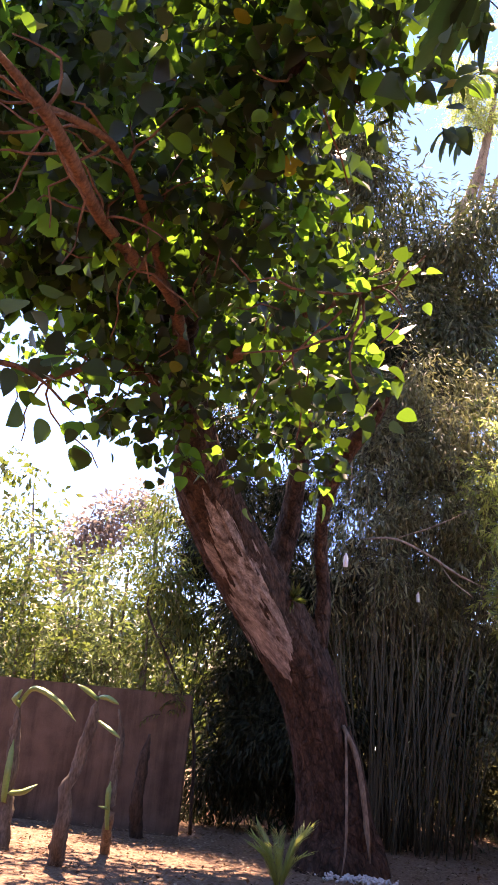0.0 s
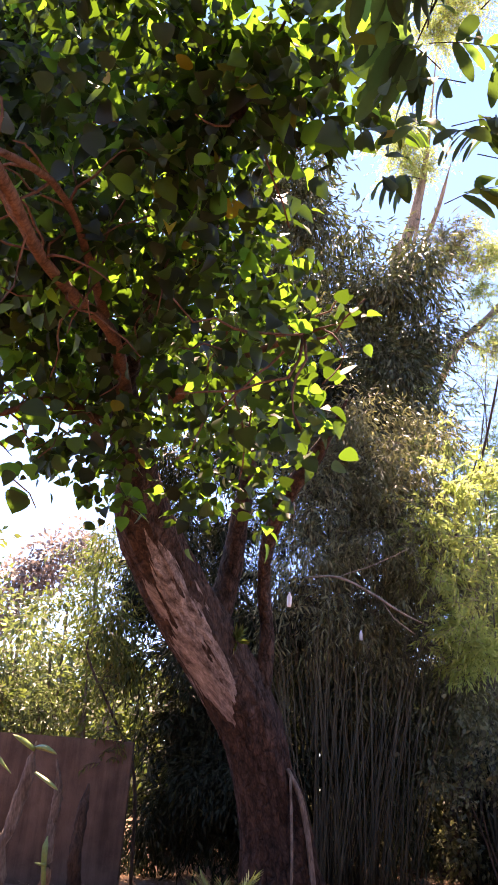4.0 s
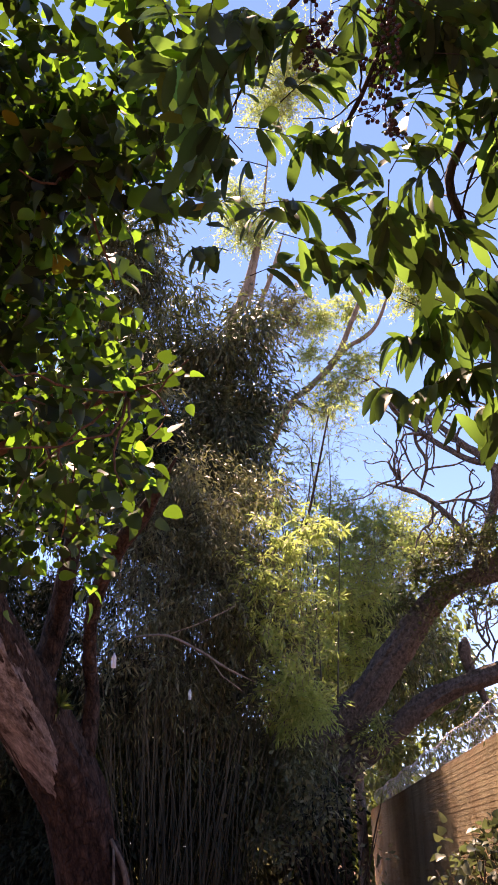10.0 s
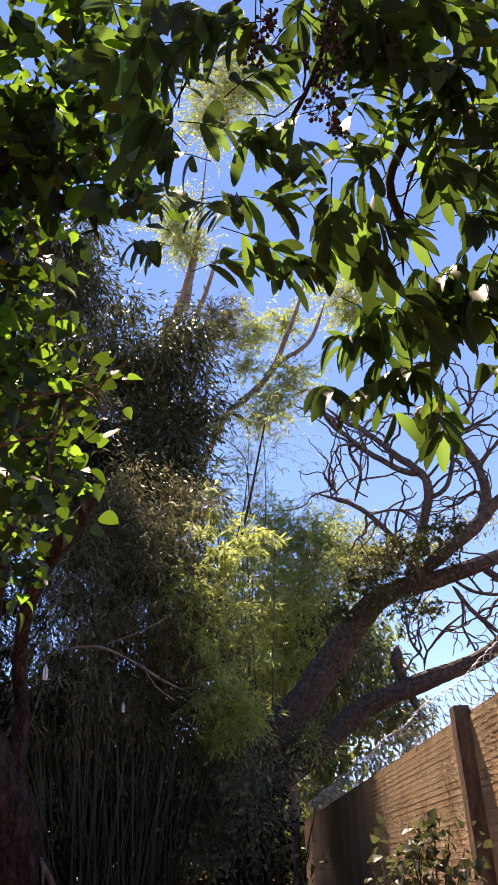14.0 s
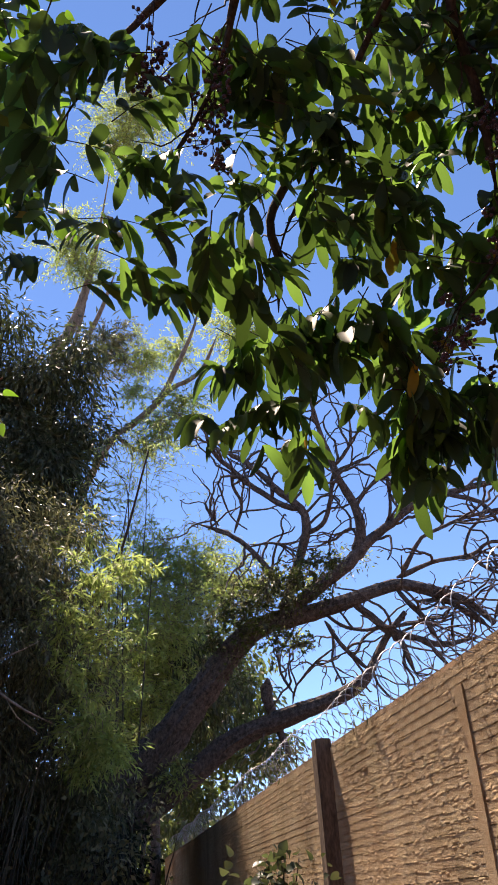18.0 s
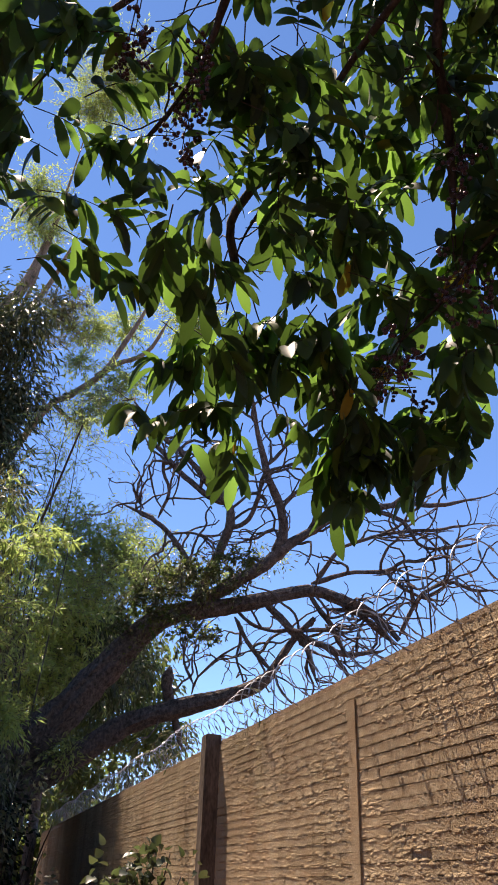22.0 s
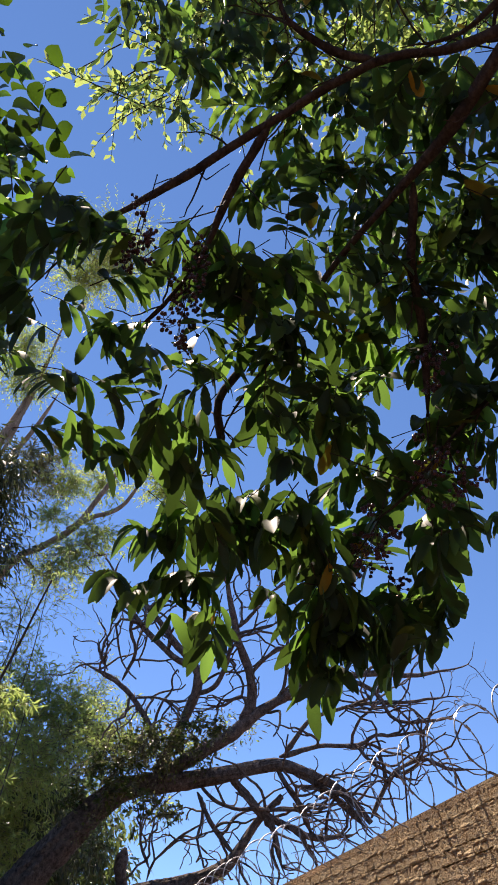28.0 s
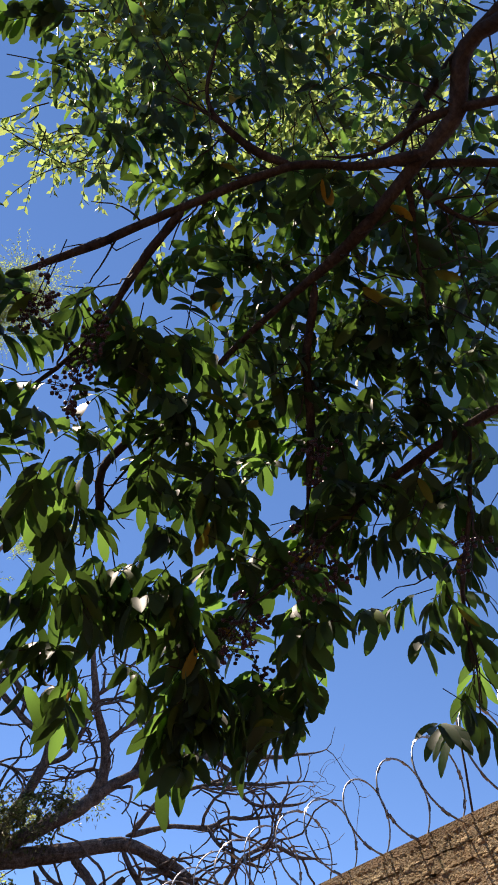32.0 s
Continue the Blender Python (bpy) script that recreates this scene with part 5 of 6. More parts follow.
    limb("stub", set_back([(7.54, 13.60, 4.51, 0.10), (7.34, 13.50, 4.87, 0.11), (7.35, 13.41, 5.20, 0.11)], AWAY), M_GREYBARK, tree, "broken stub", 9, 0.12)
    limb("stub", set_back([(7.59, 13.59, 4.42, 0.07), (7.67, 13.51, 4.02, 0.06), (7.71, 13.42, 3.76, 0.04)], AWAY), M_GREYBARK, tree, "broken stub", 7, 0.1)
    small = sum([twigs_from(q, 7, 2.1, rng, 0.037, 0.0, 1.0, 11, 0.3, 0.2, (0.25, -0.1, 0.15)) for q in lines], [])
    fine = sum([twigs_from(q, 1, 0.88, rng, 0.023, 0.0, 1.0, 7, 0.34) for q in small], [])
    for q in small:
        v, f = tube([q], 5)
        part("twig", mesh_from("twig", v, f, M_GREYBARK), tree)
    v, f = tube(fine, 5)
    part("fine_branching", mesh_from("fine_branching", v, f, M_GREYBARK), tree, "bare crooked twig ends", "stuff")
    tufts = set_back([(6.67, 13.67, 6.62, 0.51), (7.25, 13.06, 6.82, 0.39), (6.48, 13.76, 7.21, 0.52), (7.71, 12.93, 5.82, 0.22), (5.89, 14.82, 3.60, 0.25), (7.90, 12.41, 6.89, 0.17), (7.17, 12.81, 6.90, 0.39), (7.76, 12.32, 6.96, 0.33), (8.14, 11.93, 7.02, 0.27), (7.56, 12.54, 6.42, 0.27), (6.93, 13.20, 6.55, 0.39), (7.53, 12.81, 5.72, 0.22), (8.52, 11.54, 6.99, 0.16)], AWAY)
    crown("moss", tufts, SMALL, 960, 0.1, M_GOLDLEAF, tree, 72, "small green tufts growing on the limbs", lumps=7, droop=0.1)
    crown("moss", tufts, BLADE, 960, 0.16, M_BAMBOOLEAF, tree, 79, "dull brownish tufts on the limbs", lumps=7, droop=0.1)
    mossy = set_back([(6.57, 13.32, 5.15, 0.28), (6.75, 13.11, 5.57, 0.28), (6.93, 12.79, 5.90, 0.28), (7.15, 12.54, 6.26, 0.26), (7.45, 12.22, 6.33, 0.21), (7.74, 11.93, 6.30, 0.19), (6.68, 13.10, 6.20, 0.24), (7.00, 12.64, 6.37, 0.24), (7.35, 12.31, 6.39, 0.21), (7.78, 11.91, 6.41, 0.17)], AWAY)
    crown("moss", mossy, SMALL, 700, 0.094, M_BAMBOOLEAF, tree, 85, "dull mossy growth along the limb top", lumps=8, droop=0.1)
    crown("moss", mossy, SMALL, 320, 0.094, M_SHRUBLEAF, tree, 86, lumps=8, droop=0.1)
    ferny = set_back([(6.44, 13.20, 6.28, 0.36), (6.63, 12.59, 6.42, 0.40), (6.88, 12.15, 6.57, 0.36), (7.09, 11.70, 6.49, 0.36), (7.24, 11.32, 6.58, 0.30), (6.50, 12.87, 5.81, 0.22), (6.73, 12.39, 5.84, 0.22), (6.92, 12.15, 5.53, 0.24), (7.26, 11.77, 5.37, 0.20), (7.46, 10.91, 6.61, 0.22), (6.29, 13.66, 5.81, 0.30)], AWAY)
    fans("growth", ferny, 21, 0.094, 1.2, M_SHRUBLEAF, M_TWIG, tree, 87, "ferny growth clinging to the limb", 22, 0.4, shape=SMALL)
    fans("growth", ferny, 28, 0.094, 1.2, M_BAMBOOLEAF, M_TWIG, tree, 88, "dull dry growth clinging to the limb", 20, 0.5, shape=SMALL)
    perched = set_back([(5.79, 14.43, 3.54, 0.20), (5.93, 14.40, 3.34, 0.13), (6.06, 14.65, 3.80, 0.18), (6.00, 14.70, 3.65, 0.11)], AWAY)
    crown("perched_plant", perched, BLADE, 2900, 0.16, M_GOLDLEAF, tree, 73, "bright tuft growing in the fork", lumps=5, droop=0.1)


build_bare_tree()


def build_shade_shrub():
    x, y, _ = (4.87, 13.84, 1.80)
    bush = thing("shade_shrub", (x, y, 0), "dull olive shrub in the shade below a bare tree", "shrub")
    rng = np.random.default_rng(171)
    for k in range(9):
        top = Vector((x + rng.normal() * 0.7, y + rng.normal() * 0.3, rng.uniform(1.6, 2.8)))
        limb("stem", [(x + rng.normal() * 0.15, y + rng.normal() * 0.1, -0.05, 0.025), ((x + top.x) / 2 + rng.normal() * 0.1, (y + top.y) / 2, top.z * 0.55, 0.018), (*top, 0.006)], M_TWIG, bush, "", 5, 0.05, 0.2, 0.008, k)
    leafy = [(4.15, 14.20, 2.96, 0.52), (4.96, 14.14, 3.13, 0.53), (4.45, 13.96, 2.32, 0.62), (4.80, 13.86, 2.47, 0.45), (3.85, 13.94, 2.00, 0.61), (4.80, 13.66, 1.64, 0.61)]
    crown("foliage", leafy, SMALL, 420, 0.12, M_BAMBOOLEAF, bush, 174, lumps=9, droop=0.5)


build_shade_shrub()


def build_back_tree():
    tree = thing("broadleaf_tree", (11.8, 28.5, 0), "dark green broadleaf tree beyond the brick wall", "tree")
    limb("trunk", [(11.8, 28.5, -0.1, 0.3), (11.7, 28.5, 3.5, 0.25), (11.3, 28.4, 7.5, 0.12)], M_GREYBARK, tree)
    crown("crown", [(13.23, 28.36, 8.13, 1.36), (13.93, 28.43, 6.09, 1.13), (11.82, 27.77, 5.78, 1.08), (11.21, 28.50, 10.73, 1.36), (12.45, 28.27, 9.82, 1.36), (9.87, 26.74, 7.30, 1.44), (11.05, 26.77, 4.19, 0.72), (10.15, 27.16, 3.71, 0.62), (11.92, 25.03, 7.36, 1.20), (13.16, 24.67, 6.05, 1.00), (11.50, 25.61, 5.26, 0.90), (12.40, 24.56, 8.29, 0.90), (9.65, 25.53, 5.70, 1.17), (8.89, 26.04, 8.47, 1.20), (9.99, 25.66, 8.41, 1.00), (8.34, 26.06, 5.68, 1.37), (10.05, 24.82, 8.28, 1.17), (8.95, 25.47, 7.31, 1.17), (10.95, 24.10, 9.43, 0.98), (13.16, 26.91, 7.20, 1.08)],
          OVAL_FAR, 520, 0.32, M_BROADLEAF, tree, 75, lumps=9)

    bush = thing("broadleaf_shrub", (8.3, 23.4, 0), "tall dark green broadleaf shrub behind the leaning limbs", "shrub")
    limb("stem", [(8.3, 23.4, -0.05, 0.09), (8.4, 23.3, 3.0, 0.07), (8.7, 23.1, 6.0, 0.05), (9.0, 22.9, 8.2, 0.02)], M_GREYBARK, bush)
    limb("stem", [(8.3, 23.4, 0.3, 0.06), (8.2, 23.4, 2.6, 0.05), (8.2, 23.4, 5.0, 0.03)], M_GREYBARK, bush)
    crown("foliage", set_back([(6.06, 15.16, 6.19, 0.38), (6.15, 15.24, 5.39, 0.43), (5.74, 15.43, 4.75, 0.43), (5.49, 15.56, 3.91, 0.45), (6.37, 15.49, 5.54, 0.44), (6.62, 14.94, 6.28, 0.36)], 1.5), OVAL_FAR, 520, 0.28, M_BROADLEAF, bush, 96, lumps=9)


build_back_tree()


def build_hanging_leaf_tree():
    tree = thing("dark_broadleaf_tree", (9.2, 24.6, 0), "dark tree with long hanging leaves among yellow-green bamboo", "tree")
    limb("trunk", [(9.2, 24.6, -0.1, 0.18), (9.2, 24.5, 3.0, 0.15), (8.9, 23.7, 6.2, 0.10), (8.3, 22.9, 8.8, 0.05)], M_GREYBARK, tree)
    leafy = [(6.76, 16.92, 7.01, 0.5), (7.19, 16.96, 6.28, 0.5), (6.63, 17.27, 5.94, 0.5), (7.84, 16.90, 5.42, 0.5), (8.16, 16.67, 5.76, 0.5), (7.51, 17.12, 5.09, 0.4), (6.03, 17.30, 4.17, 0.5), (5.26, 17.08, 3.71, 0.6), (4.64, 17.28, 3.53, 0.6), (6.70, 17.49, 7.04, 0.6), (5.64, 17.51, 6.32, 0.7), (4.89, 17.36, 7.51, 0.7), (4.42, 16.98, 5.53, 0.7), (5.39, 17.35, 5.07, 0.7)]
    crown("crown", set_back(leafy, 1.3), WILLOW, 400, 0.3, M_DARKLEAF, tree, 97, "long dark glossy leaves", lumps=8, droop=0.9)


build_hanging_leaf_tree()


# ---- dark undergrowth behind the bamboo ----
def build_undergrowth():
    bush = thing("undergrowth", (2.5, 20.5, 0), "deep shaded undergrowth behind the bamboo", "undergrowth", kind="stuff")
    rng = np.random.default_rng(76)
    clumps = [(rng.uniform(-1.0, 8.0), rng.uniform(18.5, 23.0), z, rng.uniform(0.8, 1.3)) for z in (0.5, 1.3, 2.2, 3.2, 4.3, 5.4) for _ in range(13)]
    clumps += [(rng.uniform(4.6, 7.0), rng.uniform(21.0, 24.0), z, rng.uniform(0.6, 0.9)) for z in (0.4, 1.1, 1.9, 2.6) for _ in range(9)]
    clumps = [q for q in clumps if q[0] + q[3] < 0.35 * q[1]]          # clear of the brick wall
    # left clumps and the wall-end gap get shade by leaf colour, not by light
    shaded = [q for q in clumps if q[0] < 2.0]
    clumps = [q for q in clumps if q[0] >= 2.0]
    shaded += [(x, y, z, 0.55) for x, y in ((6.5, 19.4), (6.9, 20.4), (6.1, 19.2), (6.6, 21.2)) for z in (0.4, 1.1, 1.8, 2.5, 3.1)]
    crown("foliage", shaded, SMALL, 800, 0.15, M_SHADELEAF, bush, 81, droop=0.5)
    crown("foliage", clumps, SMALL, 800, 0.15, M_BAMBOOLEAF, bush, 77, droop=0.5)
    wood = thing("far_wood", (0, 45, 0), "distant belt of trees closing the view", "trees", kind="stuff")
    belt = [(rng.uniform(-32, 45), rng.uniform(40, 55), rng.uniform(0.5, 6.5), rng.uniform(2.0, 3.2)) for _ in range(110)]
    crown("foliage", belt, SMALL, 60, 0.75, M_SHRUBLEAF, wood, 78, droop=0.4)


build_undergrowth()


# ---- shrubs and trees beyond the plastered wall ----
def build_left_background():
    bushes = [(-5.82, 17.96, 3.75, 1.08), (-4.53, 17.35, 3.17, 1.15), (-3.89, 18.44, 4.00, 1.08), (-4.97, 16.76, 2.49, 0.87), (-3.64, 17.09, 2.54, 0.74), (-5.35, 21.01, 5.31, 1.09), (-4.24, 21.15, 5.90, 0.94), (-3.41, 20.13, 6.50, 0.74),
              (-7.20, 20.42, 5.47, 0.94), (-2.89, 17.68, 3.37, 0.89), (-7.12, 17.53, 3.31, 1.21)]
    for k, (x, y, z, r) in enumerate(bushes):
        tree = thing("garden_shrub", (x, y, 0), "sunlit green shrub beyond the plastered wall", "shrub", "shrubs beyond the wall")
        limb("stem", [(x, y, -0.05, 0.06), (x + 0.1, y, z * 0.5, 0.05), (x, y, z, 0.03), (x - 0.1, y + 0.1, z + 0.5 * r, 0.01)], M_GREYBARK, tree)
        both = [(x, y, z, r), (x + 0.2, y + 0.3, z * 0.55, r * 0.9)]
        if k % 3 == 1:
            fans("foliage", both, 46, 0.15, 1.1, M_BROADLEAF, M_TWIG, tree, 810 + k, "", 18, 0.7)
        else:
            crown("foliage", both, OVAL_FAR if k % 3 else SMALL, 1300 if k % 3 == 0 else 700, 0.13 + 0.04 * (k % 3), M_BROADLEAF if k % 3 else M_SHRUBLEAF, tree, 810 + k, droop=0.3, lumps=8)
    creeper = thing("hanging_creeper", (-1.9, 14.3, 2.1), "green creeper sprays hanging over the end of the plastered wall", "creeper")
    hanging = [(-2.10, 14.1, 2.95, 0.36), (-1.78, 14.1, 2.35, 0.36), (-1.72, 13.9, 2.0, 0.30), (-2.51, 14.13, 3.67, 0.40), (-2.05, 14.58, 4.42, 0.42)]
    limb("stem", [(-1.2, 14.35, -0.05, 0.03), (-1.35, 14.4, 1.6, 0.03), (-1.8, 14.25, 2.5, 0.025), (-2.4, 14.2, 3.6, 0.02), (-2.1, 14.5, 4.4, 0.01)], M_TWIG, creeper)
    fans("foliage", hanging, 34, 0.1, 1.5, M_SHRUBLEAF, M_TWIG, creeper, 829, "", 18, 0.9, 0.2)
    far = thing("mauve_tree", (-5, 38, 0), "distant tree with a mauve-brown crown", "tree")
    limb("trunk", [(-5, 38, -0.1, 0.3), (-5, 38, 6, 0.2), (-5, 38, 10, 0.1)], M_GREYBARK, far)
    crown("crown", [(-8.22, 36.07, 10.23, 1.48), (-9.39, 36.00, 9.30, 1.21), (-7.02, 36.09, 11.17, 1.08), (-9.97, 36.11, 7.94, 1.08)], SMALL, 500, 0.3, M_MAUVELEAF, far, 82)
    thin = thing("slender_tree", (-6.6, 24, 0), "slender sparse tree against the bright sky", "tree")
    limb("trunk", [(-6.5, 24, -0.1, 0.1), (-7.61, 23.68, 4.12, 0.09), (-7.65, 23.37, 6.09, 0.07), (-7.81, 22.80, 8.21, 0.04)], M_PALEBARK, thin)
    crown("crown", [(-8.00, 22.65, 8.50, 0.71), (-7.37, 23.06, 7.79, 0.53), (-8.34, 22.86, 7.29, 0.71), (-7.61, 23.31, 6.43, 0.62), (-8.62, 22.46, 8.39, 0.53)], SMALL, 110, 0.28, M_SHRUBLEAF, thin, 83)


build_left_background()


# ---- near tree with oval leaves and berries ----
def build_near_tree():
    tree = thing("berry_tree", (3.6, -4.0, 0), "tree with hanging oval leaflets and dark berry clusters overhead", "tree")
    rng = np.random.default_rng(91)
    main = limb("trunk", [(3.6, -4.0, -0.1, 0.2), (3.4, -3.4, 2.5, 0.17), (2.9, -2.0, 4.3, 0.08), (1.56, -0.27, 5.20, 0.04), (1.64, 0.21, 5.04, 0.04), (1.64, 0.47, 4.89, 0.03), (1.66, 0.81, 4.74, 0.03), (1.61, 1.17, 4.57, 0.02),
                          (1.58, 1.47, 4.43, 0.02), (1.54, 1.84, 4.14, 0.02), (1.49, 2.10, 3.87, 0.01), (1.59, 2.16, 3.66, 0.01), (1.62, 2.27, 3.41, 0.01)], M_TWIG, tree, "dark main bough", 10, 0.05, 0.06)
    lines = [main[len(main) // 2:]]
    lines.append(limb("branch", [(1.63, 0.34, 4.91, 0.03), (1.49, 0.60, 4.93, 0.02), (1.30, 0.82, 4.95, 0.02), (1.03, 1.31, 4.80, 0.02), (0.85, 1.62, 4.63, 0.02), (0.67, 1.93, 4.47, 0.01), (0.51, 2.20, 4.15, 0.01)], M_TWIG, tree, "", 7, 0.05, 0.05, 0.002, 130))
    lines.append(limb("branch", [(1.07, 1.25, 4.82, 0.02), (1.07, 1.54, 4.61, 0.02), (1.08, 1.74, 4.42, 0.01), (1.03, 1.94, 4.23, 0.01), (0.92, 2.09, 4.00, 0.01)], M_TWIG, tree, "", 7, 0.05, 0.05, 0.002, 131))
    lines.append(limb("branch", [(1.30, 0.82, 4.95, 0.02), (1.13, 0.93, 5.03, 0.02), (0.89, 0.96, 5.14, 0.01), (0.76, 0.77, 5.32, 0.01)], M_TWIG, tree, "", 7, 0.05, 0.05, 0.002, 132))
    lines.append(limb("branch", [(1.66, 1.01, 4.64, 0.02), (1.84, 1.22, 4.42, 0.02), (1.99, 1.34, 4.18, 0.02), (2.17, 1.52, 3.84, 0.01)], M_TWIG, tree, "", 7, 0.05, 0.05, 0.002, 133))
    lines.append(limb("branch", [(2.48, 0.47, 4.20, 0.02), (2.41, 0.79, 4.16, 0.02), (2.33, 1.15, 4.00, 0.02), (2.25, 1.41, 3.84, 0.01), (2.15, 1.65, 3.59, 0.01), (2.09, 1.82, 3.50, 0.01)], M_TWIG, tree, "", 7, 0.05, 0.05, 0.002, 134))
    lines.append(limb("branch", [(1.76, -0.14, 5.00, 0.02), (1.59, 0.24, 5.06, 0.02), (1.52, 0.55, 5.04, 0.01), (1.37, 0.75, 5.05, 0.01)], M_TWIG, tree, "", 7, 0.05, 0.05, 0.002, 135))
    lines.append(limb("branch", [(1.55, -0.39, 5.52, 0.03), (1.59, -0.00, 5.51, 0.03), (1.66, 0.34, 5.45, 0.02), (1.76, 0.56, 5.27, 0.01)], M_TWIG, tree, "", 7, 0.05, 0.05, 0.002, 136))
    lines.append(limb("branch", [(1.64, 0.47, 4.89, 0.02), (1.84, 0.58, 4.76, 0.01), (2.04, 0.70, 4.49, 0.01)], M_TWIG, tree, "", 7, 0.05, 0.05, 0.002, 137))
    lines.append(limb("branch", [(1.70, 0.46, 4.86, 0.02), (1.92, 0.37, 4.76, 0.01), (2.10, 0.14, 4.67, 0.01)], M_TWIG, tree, "", 7, 0.05, 0.05, 0.002, 138))
    lines.append(limb("branch", [(2.03, 0.02, 4.96, 0.02), (1.85, 0.26, 5.04, 0.02), (1.64, 0.51, 5.05, 0.02)], M_TWIG, tree, "", 7, 0.05, 0.05, 0.002, 139))
    lines.append(limb("branch", [(2.40, 0.78, 4.18, 0.01), (2.53, 0.93, 3.83, 0.01), (2.60, 1.07, 3.51, 0.01), (2.74, 1.17, 3.22, 0.00), (2.75, 1.30, 3.10, 0.00)], M_TWIG, tree, "", 7, 0.05, 0.05, 0.002, 140))
    lines.append(limb("branch", [(1.52, 1.96, 4.24, 0.02), (1.47, 2.12, 4.06, 0.02), (1.55, 2.21, 3.94, 0.02), (1.58, 2.31, 3.73, 0.01)], M_TWIG, tree, "", 7, 0.05, 0.05, 0.002, 141))
    # clumps of hanging leaves: centre and radius
    middle = [(1.13, 1.73, 4.49, 0.09), (1.26, 1.72, 4.44, 0.11), (1.36, 1.65, 4.42, 0.12), (1.42, 1.55, 4.32, 0.10), (1.32, 1.83, 4.35, 0.11), (1.38, 1.67, 4.14, 0.12), (1.52, 1.64, 4.18, 0.12), (1.41, 1.95, 4.19, 0.10), (1.60, 1.88, 4.18, 0.15), (1.65, 1.69, 4.02, 0.15), (1.54, 1.88, 3.88, 0.11), (1.79, 1.96, 3.99, 0.15), (1.73, 1.94, 3.76, 0.06), (1.80, 1.76, 3.97, 0.12), (1.84, 1.71, 3.86, 0.10), (1.72, 1.58, 4.20, 0.15)]
    lower = [(1.45, 2.57, 3.52, 0.10), (1.49, 2.40, 3.54, 0.11), (1.55, 2.26, 3.42, 0.11), (1.58, 2.58, 3.40, 0.11), (1.67, 2.53, 3.39, 0.08), (1.78, 2.59, 3.22, 0.10), (1.66, 2.27, 3.57, 0.11), (1.78, 2.23, 3.69, 0.10), (1.79, 2.20, 3.47, 0.12), (1.80, 2.02, 3.49, 0.10), (1.94, 2.05, 3.48, 0.11), (2.01, 2.24, 3.43, 0.11), (2.04, 2.12, 3.25, 0.12), (2.09, 2.26, 3.13, 0.10), (2.20, 2.21, 3.15, 0.12), (2.20, 2.25, 3.00, 0.08), (2.10, 1.99, 3.24, 0.11), (2.33, 2.13, 3.19, 0.11), (2.32, 1.96, 3.17, 0.12)]
    low = [(2.41, 1.93, 3.06, 0.11), (2.31, 1.97, 2.99, 0.08), (2.44, 1.87, 3.25, 0.10), (2.49, 1.80, 3.41, 0.10), (2.30, 1.61, 3.39, 0.08), (1.35, 2.71, 3.37, 0.07), (1.94, 2.31, 3.32, 0.07), (1.46, 2.53, 3.25, 0.06), (1.88, 1.94, 3.51, 0.08)]
    left = [(0.38, 1.78, 4.09, 0.14), (0.52, 1.78, 4.24, 0.14), (0.56, 1.84, 4.03, 0.14), (0.69, 1.78, 4.16, 0.14), (0.81, 1.87, 4.13, 0.10), (0.50, 1.97, 3.93, 0.14), (0.52, 2.11, 3.81, 0.12), (0.73, 2.18, 3.76, 0.12), (0.85, 2.11, 3.71, 0.14), (0.86, 2.40, 3.72, 0.12), (0.95, 2.16, 3.64, 0.14), (1.08, 2.29, 3.62, 0.09), (1.01, 1.99, 3.77, 0.12), (1.14, 2.06, 3.66, 0.10), (1.19, 1.99, 3.76, 0.12), (1.28, 2.00, 3.64, 0.10), (1.30, 2.11, 3.62, 0.07), (0.97, 1.93, 3.90, 0.10), (1.26, 1.97, 4.01, 0.10), (1.23, 1.85, 4.11, 0.09)]
    start = [(0.60, 2.06, 4.26, 0.12), (0.74, 2.06, 4.08, 0.12), (0.54, 2.42, 3.99, 0.10), (0.45, 2.21, 4.17, 0.14), (0.36, 1.98, 4.31, 0.14), (0.23, 1.80, 4.25, 0.14), (0.48, 1.77, 4.25, 0.14), (0.52, 2.54, 3.82, 0.07), (0.75, 1.91, 4.38, 0.10), (0.93, 1.95, 4.07, 0.12), (1.25, 2.05, 4.03, 0.12), (1.35, 2.14, 3.78, 0.10), (1.29, 1.67, 4.34, 0.12), (1.01, 1.73, 4.41, 0.12)]
    high = [(1.34, 1.42, 4.56, 0.15), (1.56, 1.32, 4.64, 0.18), (1.69, 1.14, 4.61, 0.18), (1.90, 1.06, 4.63, 0.15), (1.59, 1.50, 4.58, 0.15), (1.67, 1.32, 4.40, 0.15), (1.96, 1.17, 4.45, 0.13), (1.76, 1.45, 4.27, 0.15), (1.90, 1.44, 4.23, 0.13), (2.08, 1.32, 4.31, 0.13), (2.03, 1.45, 4.13, 0.13), (1.98, 1.60, 4.06, 0.15), (2.12, 1.81, 4.04, 0.13), (2.08, 1.86, 3.79, 0.10), (2.25, 1.89, 3.90, 0.09), (2.19, 1.38, 4.14, 0.13), (2.36, 1.54, 4.07, 0.13), (2.41, 1.70, 3.92, 0.10), (2.53, 1.76, 3.76, 0.09), (2.38, 1.77, 3.61, 0.09)]
